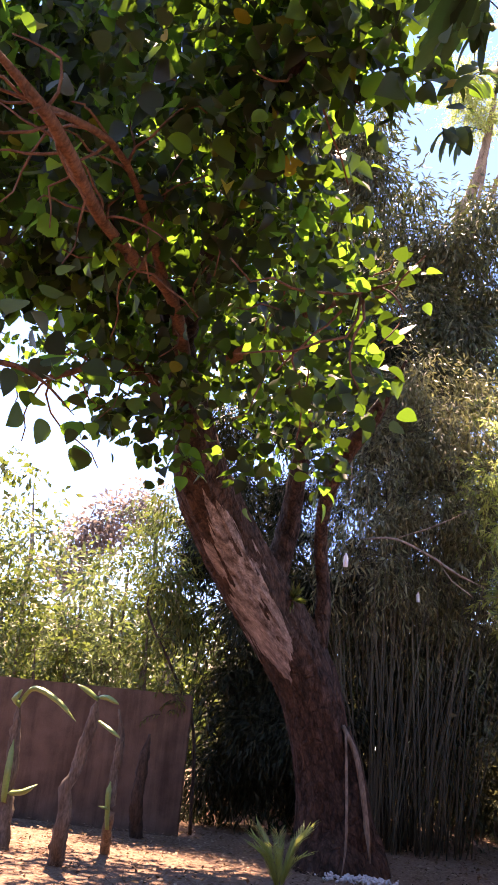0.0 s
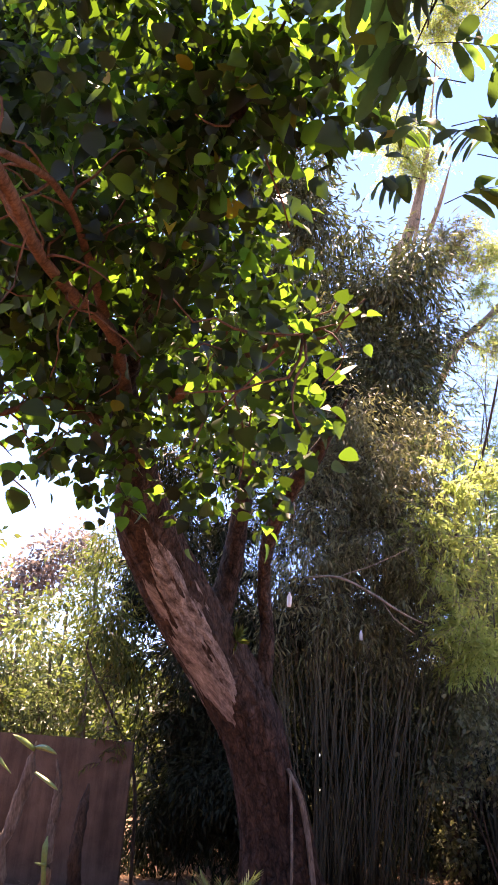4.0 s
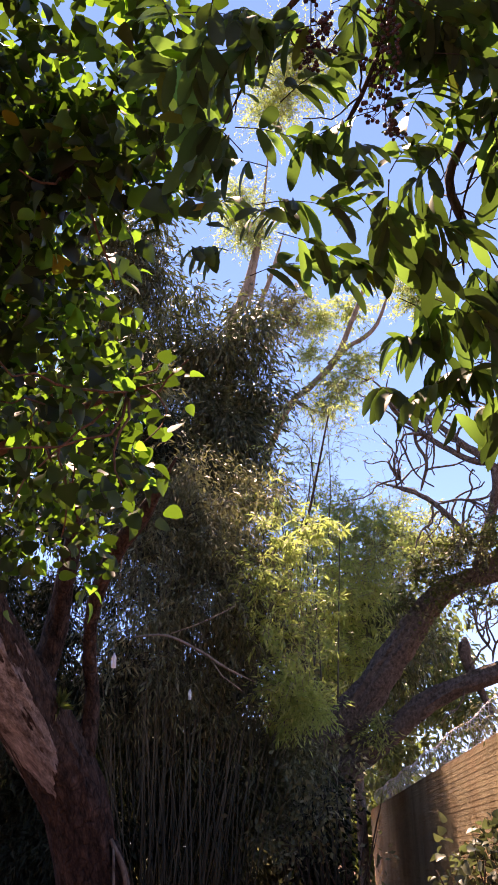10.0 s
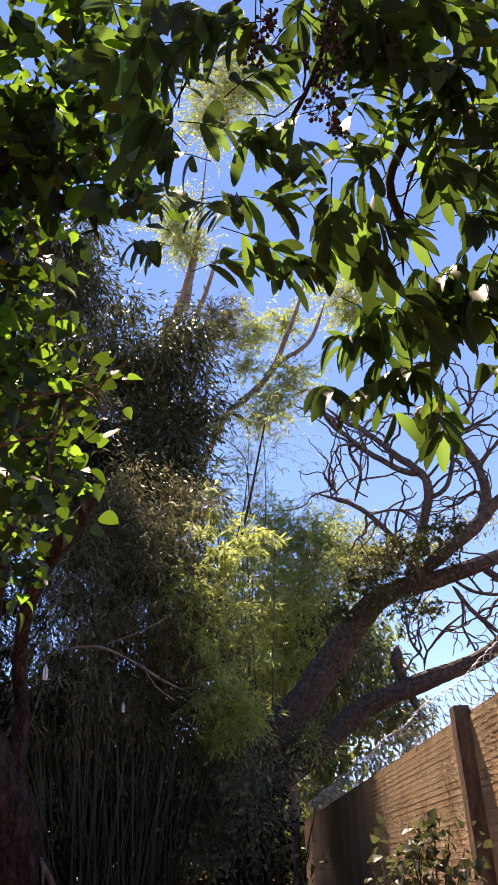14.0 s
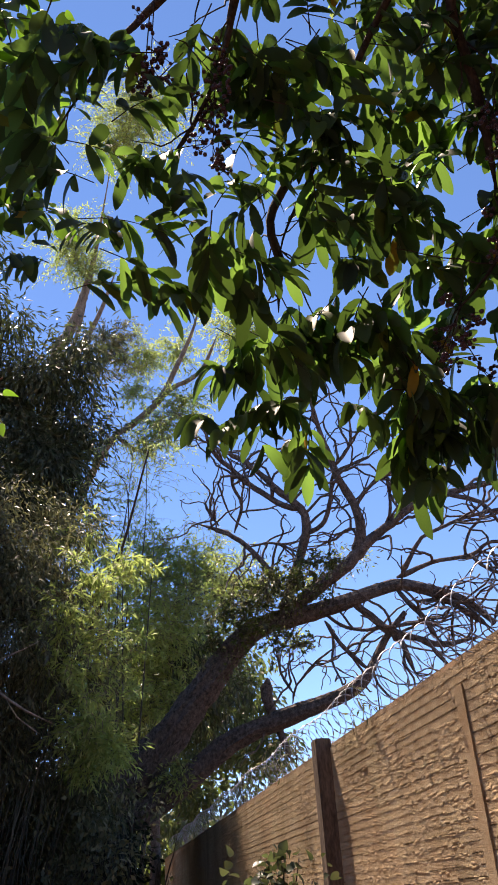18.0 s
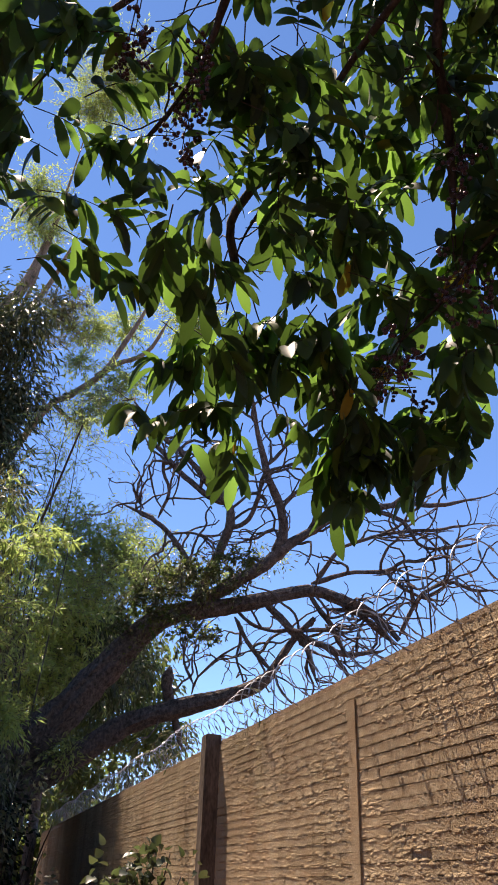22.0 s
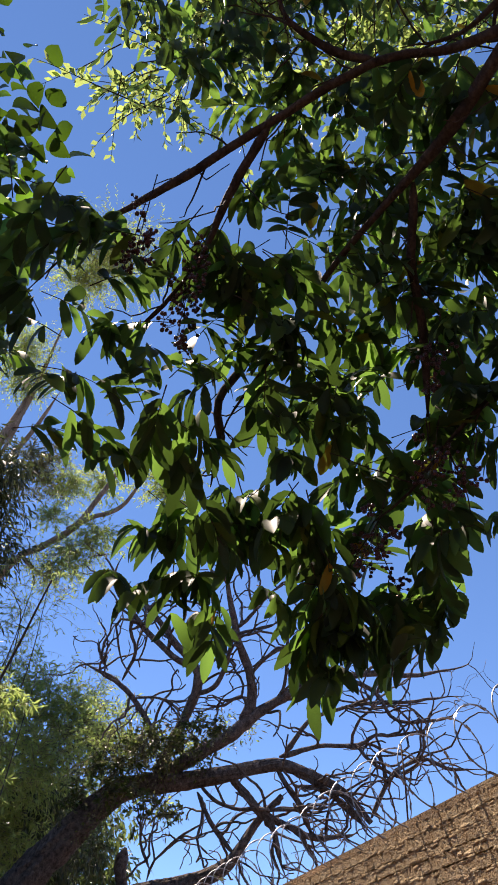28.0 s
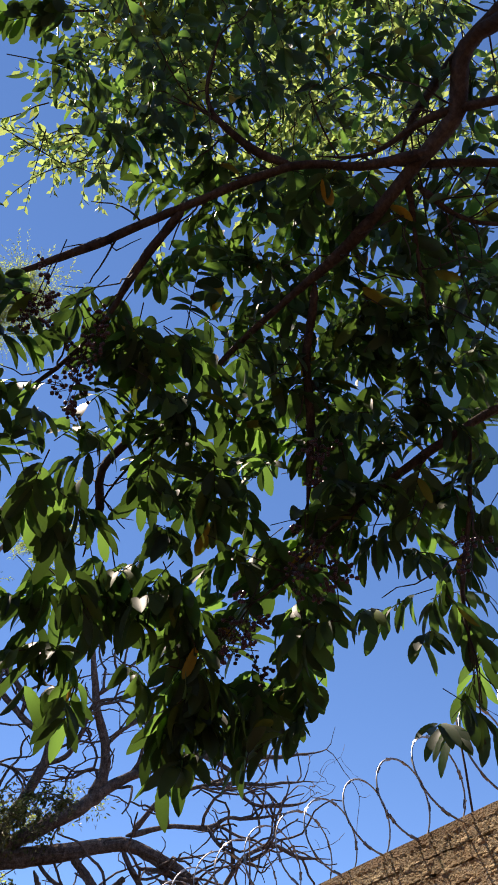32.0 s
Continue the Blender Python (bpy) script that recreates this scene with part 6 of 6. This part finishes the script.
    canopy = [(0.44, 1.40, 5.38, 0.23), (0.54, 1.12, 5.32, 0.26), (0.73, 0.97, 5.45, 0.26), (0.90, 0.70, 5.32, 0.23), (0.68, 1.43, 5.11, 0.17), (0.82, 1.28, 5.12, 0.20), (0.97, 1.11, 5.21, 0.23), (1.07, 0.89, 5.22, 0.20), (1.23, 0.65, 5.44, 0.23), (1.32, 0.39, 5.35, 0.20), (1.45, 0.14, 5.41, 0.20), (1.70, 0.09, 5.28, 0.17), (1.15, 1.37, 5.16, 0.20), (1.31, 1.18, 5.16, 0.20), (1.57, 1.05, 5.18, 0.23), (1.42, 1.44, 5.12, 0.20), (1.57, 1.27, 4.91, 0.20), (1.32, 1.66, 5.08, 0.14)]
    canopy_far = [(1.43, 0.80, 4.94, 0.16), (1.62, 0.71, 4.82, 0.19), (1.82, 0.92, 4.82, 0.19), (1.83, 0.63, 4.76, 0.19), (1.97, 0.47, 4.80, 0.19), (2.10, 0.89, 4.73, 0.22), (2.28, 0.76, 4.70, 0.22), (2.23, 0.51, 4.69, 0.16), (2.05, 1.06, 4.58, 0.16), (2.24, 0.84, 4.40, 0.16), (2.48, 0.70, 4.54, 0.13), (1.85, 1.23, 4.80, 0.16), (1.99, 1.30, 4.38, 0.13), (0.18, 1.27, 5.16, 0.16)]
    right = [(1.99, 1.12, 4.10, 0.12), (2.16, 1.01, 4.09, 0.12), (2.36, 0.85, 4.13, 0.11), (2.39, 0.79, 3.87, 0.12), (2.28, 1.27, 3.93, 0.15), (2.37, 1.11, 3.83, 0.12), (2.55, 1.02, 3.90, 0.11), (2.38, 1.28, 3.74, 0.10), (2.52, 1.21, 3.70, 0.11), (2.63, 0.96, 3.73, 0.11), (2.54, 1.47, 3.57, 0.10), (2.63, 1.36, 3.57, 0.10), (2.74, 1.19, 3.63, 0.11), (2.62, 1.25, 3.38, 0.09), (2.67, 1.08, 3.41, 0.11), (2.88, 1.20, 3.32, 0.10), (2.78, 1.36, 3.07, 0.09), (2.81, 1.20, 3.03, 0.10)]

    thick = [(1.96, 0.94, 4.63, 0.13), (2.09, 0.83, 4.57, 0.13), (2.12, 0.63, 4.48, 0.13), (2.14, 1.07, 4.49, 0.13), (2.33, 0.95, 4.48, 0.13), (2.30, 0.72, 4.34, 0.13), (2.27, 1.25, 4.39, 0.12), (2.31, 1.08, 4.17, 0.13), (2.48, 0.95, 4.25, 0.13), (2.31, 1.44, 4.24, 0.12), (2.35, 1.29, 4.06, 0.12), (2.60, 1.20, 4.14, 0.12), (2.56, 1.00, 3.95, 0.12), (2.46, 1.58, 4.07, 0.11), (2.44, 1.42, 3.86, 0.11), (2.01, 0.83, 4.58, 0.13), (2.05, 1.35, 4.24, 0.11)]
    dense = [(1.32, 1.34, 5.14, 0.17), (1.45, 1.15, 5.09, 0.17), (1.68, 1.06, 5.14, 0.17), (1.85, 0.92, 5.13, 0.17), (1.49, 1.39, 4.97, 0.15), (1.75, 1.32, 5.01, 0.17), (1.92, 1.13, 5.03, 0.17), (2.05, 1.04, 4.86, 0.15), (1.76, 1.53, 4.82, 0.15), (1.97, 1.45, 4.82, 0.17), (2.15, 1.29, 4.81, 0.17), (1.67, 1.76, 4.77, 0.15), (2.05, 1.77, 4.78, 0.15), (2.24, 1.61, 4.69, 0.17), (2.37, 1.39, 4.58, 0.17), (2.03, 1.93, 4.41, 0.13), (2.18, 1.77, 4.39, 0.15), (2.49, 1.69, 4.44, 0.15), (2.10, 2.27, 4.32, 0.13), (1.79, 2.25, 4.36, 0.12)]
    tips = [(2.23, 1.57, 3.65, 0.10), (2.39, 1.64, 3.54, 0.10), (2.32, 1.72, 3.32, 0.10), (2.52, 1.83, 3.23, 0.09), (2.28, 1.46, 3.79, 0.10), (2.12, 1.29, 3.83, 0.10), (2.47, 1.96, 3.26, 0.08)]
    dense_low = [(2.00, 1.86, 3.72, 0.11), (2.21, 1.87, 3.64, 0.11), (2.15, 2.17, 3.65, 0.10), (2.30, 2.11, 3.50, 0.11), (2.42, 2.10, 3.36, 0.10), (2.21, 2.18, 3.21, 0.08), (2.19, 1.71, 3.72, 0.10), (2.21, 1.56, 3.82, 0.11), (2.26, 1.36, 3.97, 0.11), (2.40, 1.74, 3.47, 0.09)]

    def spray(clump, size=0.2, count=9):
        """A compound leaf: a stalk with leaflets in pairs and one at its tip."""
        x, y, z, r = clump
        way = rng.normal(size=3) * np.array([1, 1, 0.35])
        way[2] -= 0.15
        way /= np.linalg.norm(way)
        L = 1.9 * r + 0.07
        foot = np.array([x, y, z]) + rng.normal(size=3) * 0.2 * r - way * L * 0.6 + np.array([0, 0, 0.75 * r])
        limp = rng.uniform(0.25, 1.25)                       # how far the leaflets hang
        rach, at, ways = [(*foot, 0.003)], [], []
        pairs = count // 2
        for j in range(pairs):
            u = 0.22 + 0.78 * (j + 0.5) / pairs
            p = foot + way * L * u + np.array([0, 0, -0.35 * L * u * u])
            rach.append((*p, 0.003 - 0.0016 * u))
            side = np.cross(way, (0, 0, 1))
            side /= np.linalg.norm(side) + 1e-9
            for sgn in (-1, 1):
                at.append(p + way * rng.normal() * 0.012)
                ways.append((0.45 + 0.4 * u) * way + 0.75 * sgn * side + np.array([0, 0, -limp * rng.uniform(0.7, 1.2)]) + 0.14 * rng.normal(size=3))
        if count % 2:
            at.append(p)
            ways.append(way + np.array([0, 0, -0.6 * limp]))
        at, ways = np.array(at), np.array(ways)
        flat = np.array([0, 0, 0.9]) + 0.35 * way + rng.normal(size=at.shape) * 0.3
        return np.array(rach), at, turns(ways, flat), size * rng.uniform(0.72, 1.15, len(at))

    stalks = []
    edge = ((0.0, 0.012), (0.05, 0.06), (0.13, 0.115), (0.19, 0.122), (0.29, 0.162), (0.35, 0.156), (0.45, 0.184), (0.52, 0.174), (0.62, 0.186), (0.69, 0.168), (0.79, 0.158), (0.86, 0.122), (0.94, 0.08), (1.0, 0.012))
    shapes = [leaf_shape([(y, w * q) for y, w in edge], f, c) for q, f, c in ((1.0, 0.16, 0.2), (0.9, 0.1, 0.35), (1.08, 0.22, 0.12), (0.95, 0.3, 0.45))]
    blades = []
    for v, f in shapes:
        me = mesh_from("leaf", v, f, M_OVAL)
        blades.append(me)
    made = 0
    for clump in middle + lower:
        r, at, rot, s = spray(clump, 0.17, 8)
        stalks.append(r)
        for p, q, k in zip(at, rot, s):
            ob = new("leaf", blades[made % 4])
            ob.parent = tree
            mm = Matrix(q.tolist()).to_4x4() @ Matrix.Scale(float(k), 4)
            mm.translation = Vector(p) - tree.location
            ob.matrix_local = mm
            made += 1
    eaves = [(2.40, 0.37, 5.99, 0.26), (2.65, 0.49, 5.83, 0.26), (2.69, 0.71, 6.01, 0.28), (2.81, 0.63, 5.46, 0.24), (2.81, 0.82, 5.41, 0.24), (2.72, 0.87, 5.71, 0.26), (2.91, 0.81, 5.08, 0.24), (2.47, 0.71, 6.13, 0.28), (2.97, 0.95, 4.72, 0.2), (2.86, 0.60, 5.72, 0.26)]
    outer = [(2.36, 0.89, 4.30, 0.11), (2.53, 0.90, 4.14, 0.11), (2.33, 1.02, 4.26, 0.11), (2.63, 1.05, 3.96, 0.11), (2.74, 1.17, 3.77, 0.11), (2.49, 1.11, 4.08, 0.11), (2.32, 1.20, 4.19, 0.11), (2.83, 1.19, 3.65, 0.11), (2.63, 1.21, 3.89, 0.11)]
    for feet, n, size in ((outer, 9, 0.15), (eaves, 30, 0.15), (middle + lower, 11, 0.165), (low, 11, 0.165), (left, 13, 0.165), (start, 13, 0.165), (high, 13, 0.16), (dense, 20, 0.155), (dense_low, 18, 0.155), (tips, 10, 0.16), (thick, 19, 0.15), (canopy, 27, 0.145), (canopy_far, 28, 0.145), (right, 13, 0.15)):
        a, b, c = [], [], []
        for foot in feet:
            for _ in range(1 if n < 14 else 2):
                r, at, rot, s = spray(foot, size, n if n < 14 else n // 2)
                stalks.append(r)
                a.append(at), b.append(rot), c.append(s)
        part("foliage", leaves_mesh("foliage", shapes[n % 4], np.vstack(a), np.vstack(b), np.concatenate(c), M_OVAL), tree, "hanging oval leaflets", "stuff")
    # upper crown over the visible boughs
    def overhead(count, az, el, far, size):
        """Clumps over the path, given by bearing, height angle and distance; the sun's own gap stays open."""
        out = []
        while len(out) < count:
            h, e, d = radians(rng.uniform(*az)), radians(rng.uniform(*el)), rng.uniform(*far)
            w = Vector((math.sin(h) * math.cos(e), math.cos(h) * math.cos(e), math.sin(e)))
            if w.dot(SUN_WAY) < math.cos(radians(6.5)):
                out.append((*(Vector((0.08, -0.12, 1.56)) + w * d), rng.uniform(*size)))
        return out

    roof = overhead(54, (6, 85), (62, 84), (5.2, 7.5), (0.25, 0.45)) + overhead(18, (44, 72), (48, 62), (4.8, 6.2), (0.15, 0.3))
    crown("upper_crown", roof, OVAL, 330, 0.14, M_OVAL, tree, 95, "dense shaded foliage higher in the crown", droop=0.6, toss=1.0)
    small = overhead(34, (6, 85), (63, 84), (6.5, 8.5), (0.4, 0.7))
    # the yellow-green leaf colour stands in for sun shining through these leaves
    fans("upper_crown", small, 26, 0.09, 1.6, M_GOLDLEAF, M_TWIG, tree, 96, "fine-leaved twigs high in the crown", 16, 0.4, shape=SMALL)
    for q in lines:
        stalks += twigs_from(q, 8, 0.45, rng, 0.005, -0.1, 1.0, 6, 0.25)
    v, f = tube(stalks, 4)
    part("leaf_stalk_mass", mesh_from("leaf_stalk_mass", v, f, M_TWIG), tree, kind="stuff")
    # berry clusters
    ico = bmesh.new()
    bmesh.ops.create_icosphere(ico, subdivisions=1, radius=1)
    iv = np.array([q.co[:] for q in ico.verts])
    jf = [tuple(q.index for q in p.verts) for p in ico.faces]
    ico.free()
    for foot, n, spread in (((1.07, 1.81, 4.18), 110, 0.12), ((0.83, 1.78, 4.22), 30, 0.06), ((2.18, 1.94, 3.50), 60, 0.10), ((2.32, 1.94, 3.35), 30, 0.07), ((1.02, 1.70, 4.25), 50, 0.08), ((1.98, 1.30, 4.01), 60, 0.09), ((2.10, 1.47, 3.62), 60, 0.09), ((2.23, 1.43, 3.59), 50, 0.08), ((2.01, 1.73, 3.38), 60, 0.09),
                            ((2.53, 0.95, 3.66), 40, 0.09), ((0.77, 1.68, 4.33), 30, 0.07), ((0.78, 1.78, 4.30), 30, 0.06)):
        axis = np.array([rng.normal() * 0.3, rng.normal() * 0.3, -1.0])
        axis /= np.linalg.norm(axis)
        top = np.array(foot) - axis * spread * 1.2
        at, st = [], [smooth_line([(*(top - axis * 0.12), 0.0025), (*top, 0.0025), (*(top + axis * spread * 3), 0.0015)], 0.03)]
        for j in range(n // 6):
            u = (j + 0.5) / (n // 6)
            q = top + axis * spread * 3 * u
            d = rng.normal(size=3)
            d -= axis * d.dot(axis)
            d /= np.linalg.norm(d)
            e = q + (d * (1.1 - 0.6 * u) + axis * 0.3) * spread
            st.append(np.array([(*q, 0.0014), (*((q + e) / 2 + axis * 0.006), 0.0012), (*e, 0.001)]))
            for _ in range(6):
                b = q + (e - q) * rng.uniform(0.4, 1.05) + rng.normal(size=3) * 0.014
                at.append(b)
                st.append(np.array([(*(q + (e - q) * rng.uniform(0.4, 0.9)), 0.0009), (*b, 0.0008)]))
        at = np.array(at)
        rot = np.repeat(np.eye(3)[None], len(at), 0)
        part("berry_mass", leaves_mesh("berry_mass", (iv, jf), at, rot, rng.uniform(0.0075, 0.0115, len(at)), M_BERRY), tree, "cluster of small dark berries", "stuff")
        v, f = tube(st, 4)
        part("berry_stalk", mesh_from("berry_stalk", v, f, M_TWIG), tree, kind="stuff")


build_near_tree()


# ---- posts with climbing cactus ----
def build_posts():
    def post(foot, rows, arms, wood=M_POST):
        p = thing("cactus_post", foot, "crooked weathered post carrying a climbing cactus", "post", "cactus posts")
        x, y, z = foot
        limb("post", [(x, y, -0.12, rows[0][3] * 1.1)] + rows, wood, p, "", 10, 0.12, 0.07, 0.006, 150 + len(rows))
        for arm in arms:
            limb("cactus_arm", arm, M_CACTUS, p, "green arching cactus arm", 3, 0.05, 0.05)

    post((-2.36, 10.21, 0.00), [(-2.32, 9.96, 0.31, 0.09), (-2.30, 10.00, 0.60, 0.08), (-2.36, 10.00, 0.80, 0.07), (-2.27, 10.04, 0.99, 0.07), (-2.20, 10.07, 1.31, 0.07), (-2.14, 10.08, 1.77, 0.06), (-2.13, 10.08, 1.90, 0.04)],
         [[(-2.12, 9.98, 1.80, 0.03), (-2.23, 9.85, 1.88, 0.04), (-2.33, 9.72, 1.94, 0.02)], [(-2.10, 9.98, 1.83, 0.03), (-1.99, 9.90, 1.83, 0.04), (-1.83, 9.83, 1.77, 0.02)], [(-2.07, 9.99, 1.56, 0.02), (-1.91, 9.92, 1.48, 0.03), (-1.76, 9.85, 1.40, 0.02)]])
    post((-2.04, 11.55, 0.00), [(-1.96, 10.98, 0.43, 0.06), (-1.96, 11.01, 0.89, 0.06), (-1.94, 11.03, 1.37, 0.06), (-2.04, 11.02, 1.74, 0.05)],
         [[(-1.94, 10.87, 0.32, 0.03), (-1.97, 10.79, 0.70, 0.04), (-1.97, 10.81, 0.87, 0.03)], [(-1.95, 10.79, 0.56, 0.02), (-2.07, 10.77, 0.58, 0.02)]])
    post((-3.18, 10.77, 0.00), [(-3.27, 10.87, 0.44, 0.09), (-3.28, 10.91, 0.96, 0.08), (-3.34, 10.90, 1.76, 0.06)],
         [[(-3.31, 10.81, 1.68, 0.03), (-3.14, 10.75, 1.88, 0.04), (-2.81, 10.74, 1.76, 0.04), (-2.51, 10.71, 1.53, 0.02)], [(-3.18, 10.70, 0.62, 0.04), (-2.97, 10.56, 0.67, 0.04), (-2.83, 10.60, 0.76, 0.02)], [(-3.30, 10.81, 1.65, 0.04), (-3.34, 10.69, 1.72, 0.05), (-3.27, 10.71, 1.85, 0.03)], [(-3.26, 10.77, 0.51, 0.04), (-3.25, 10.70, 0.84, 0.05), (-3.29, 10.81, 1.24, 0.03)]])
    post((-1.91, 13.32, 0.00), [(-1.96, 13.11, 0.41, 0.10), (-1.96, 13.14, 0.80, 0.09), (-1.92, 13.16, 1.17, 0.08), (-1.90, 13.17, 1.46, 0.06)], [], M_TWIG)


build_posts()


def build_palm():
    at = np.array((0.20, 9.76, 0.00))
    palm = thing("palm_seedling", tuple(at), "young palm with stiff green fronds in dry leaves", "palm")
    rng = np.random.default_rng(171)
    for k in range(11):
        a = rng.uniform(0, 6.3)
        w = np.array([math.cos(a), math.sin(a), rng.uniform(1.6, 3.4)])
        w *= rng.uniform(0.5, 0.78) / np.linalg.norm(w)
        line = smooth_line([(*at, 0.008), (*(at + w * 0.6), 0.006), (*(at + w + [w[0] * 0.2, w[1] * 0.2, -0.08]), 0.003)], 0.04)
        v, f = tube([line], 4)
        n = len(line)
        frond = part("frond", mesh_from("frond", v, f, M_PALM), palm)
        p, ways = [], []
        for j in range(2, n):
            tan = line[min(j + 1, n - 1), :3] - line[j - 1, :3]
            tan /= np.linalg.norm(tan)
            side = np.cross(tan, (0, 0, 1))
            for sgn in (-1, 1):
                p.append(line[j, :3])
                ways.append(tan * 0.9 + side * sgn * 0.7 + np.array([0, 0, 0.15]))
        p, ways = np.array(p), np.array(ways)
        part("leaflet_mass", leaves_mesh("leaflet_mass", LANCE, p, turns(ways, np.tile([0.0, 0, 1], (len(p), 1))), np.full(len(p), 0.2), M_PALM), frond, kind="stuff")


build_palm()


def build_bottles():
    for t, x, y, d in (("a", *(0.69, 9.25, 3.61)), ("b", *(2.26, 13.59, 4.05))):
        at = Vector((x, y, d))
        b = thing("hanging_bottle", at, "clear plastic bottle hanging on a string", "bottle", "hanging bottles")
        prof = [(0.0, -0.12), (0.035, -0.118), (0.038, -0.06), (0.038, 0.03), (0.03, 0.06), (0.014, 0.085), (0.014, 0.105), (0.0, 0.106)]
        n = 12
        v = [(at.x + 0.75 * r * math.cos(2 * math.pi * k / n), at.y + 0.75 * r * math.sin(2 * math.pi * k / n), at.z + 0.75 * z) for r, z in prof for k in range(n)]
        f = [(j * n + k, j * n + (k + 1) % n, (j + 1) * n + (k + 1) % n, (j + 1) * n + k) for j in range(len(prof) - 1) for k in range(n)]
        part("body", mesh_from("body", v, f, M_BOTTLE), b)
        v, f = tube([np.array([(at.x, at.y, at.z + 0.1, 0.002), (at.x + 0.01, at.y, at.z + 1.2, 0.002)])], 4)
        part("string", mesh_from("string", v, f, M_VINE), b)


build_bottles()


# ---- small shrub before the brick wall ----
def build_wall_shrub():
    base = np.array((2.58, 4.62, 1.49))
    foot = np.array([base[0], base[1], 0.0])
    sh = thing("wall_shrub", tuple(foot), "small green shrub growing before the brick wall", "shrub")
    rng = np.random.default_rng(181)
    lines = []
    for k in range(7):
        q = base + np.array([rng.normal() * 0.22, rng.normal() * 0.15, rng.uniform(-0.1, 0.3)])
        lines.append(smooth_line([(*foot, 0.012), (*((foot + base) / 2 + rng.normal(size=3) * 0.08), 0.009), (*q, 0.004)], 0.1))
    for q in lines:
        v, f = tube([q], 5)
        part("stem", mesh_from("stem", v, f, M_TWIG), sh)
    crown("foliage", [(*(base + d), 0.22) for d in (np.array([0, 0, 0.0]), np.array([0.2, 0.05, 0.1]), np.array([-0.2, 0, 0.05]))], HEART, 1700, 0.055, M_DARKLEAF, sh, 182, droop=0.2, toss=1.0)


build_wall_shrub()


# ---- small things round the leaning tree ----
def build_small_things():
    rng = np.random.default_rng(191)
    x, y, _ = (1.30, 11.37, 0.00)
    ico = bmesh.new()
    bmesh.ops.create_icosphere(ico, subdivisions=1, radius=1)
    iv = np.array([q.co[:] for q in ico.verts]) * np.array([1, 1, 0.6])
    jf = [tuple(q.index for q in p.verts) for p in ico.faces]
    ico.free()
    n = 260
    at = np.stack([x + rng.normal(size=n) * 0.22, y + rng.normal(size=n) * 0.16, rng.uniform(0, 0.05, n)], 1)
    rot = turns(rng.normal(size=(n, 3)), rng.normal(size=(n, 3)))
    part("pebbles", leaves_mesh("pebbles", (iv, jf), at, rot, rng.uniform(0.012, 0.035, n), M_STONE), None, "heap of pale pebbles at the tree foot", "stuff")
    tuft = thing("air_plant", (0.14, 11.45, 3.45), "small spiky air plant growing on the trunk", "plant")
    c = np.array((0.14, 11.45, 3.45))
    ways = rng.normal(size=(34, 3)) + np.array([0, -0.4, 0.8])
    part("blades", leaves_mesh("blades", BLADE, np.repeat(c[None], 34, 0), turns(ways, rng.normal(size=(34, 3))), rng.uniform(0.18, 0.32, 34), M_SHRUBLEAF), tuft, kind="stuff")
    twig = thing("dead_twig", (1.13, 12.18, 4.61), "pale dead branch caught in the bamboo", "branch")
    limb("stem", [(1.17, 12.56, 4.70, 0.02), (1.67, 12.30, 4.69, 0.02), (2.18, 12.18, 4.44, 0.02), (2.50, 12.06, 4.20, 0.02), (3.02, 11.90, 3.93, 0.01)], M_PALEBARK, twig, "", 5, 0.05, 0.12, 0.004)
    limb("side_twig", [(1.67, 12.30, 4.69, 0.01), (2.17, 12.17, 4.88, 0.01), (2.73, 11.98, 5.15, 0.01)], M_PALEBARK, twig, "", 5, 0.05, 0.12, 0.004)
    limb("side_twig", [(2.35, 12.17, 4.32, 0.01), (2.51, 12.09, 4.06, 0.01), (2.84, 12.07, 3.83, 0.01)], M_PALEBARK, twig, "", 5, 0.05, 0.12, 0.004)


build_small_things()
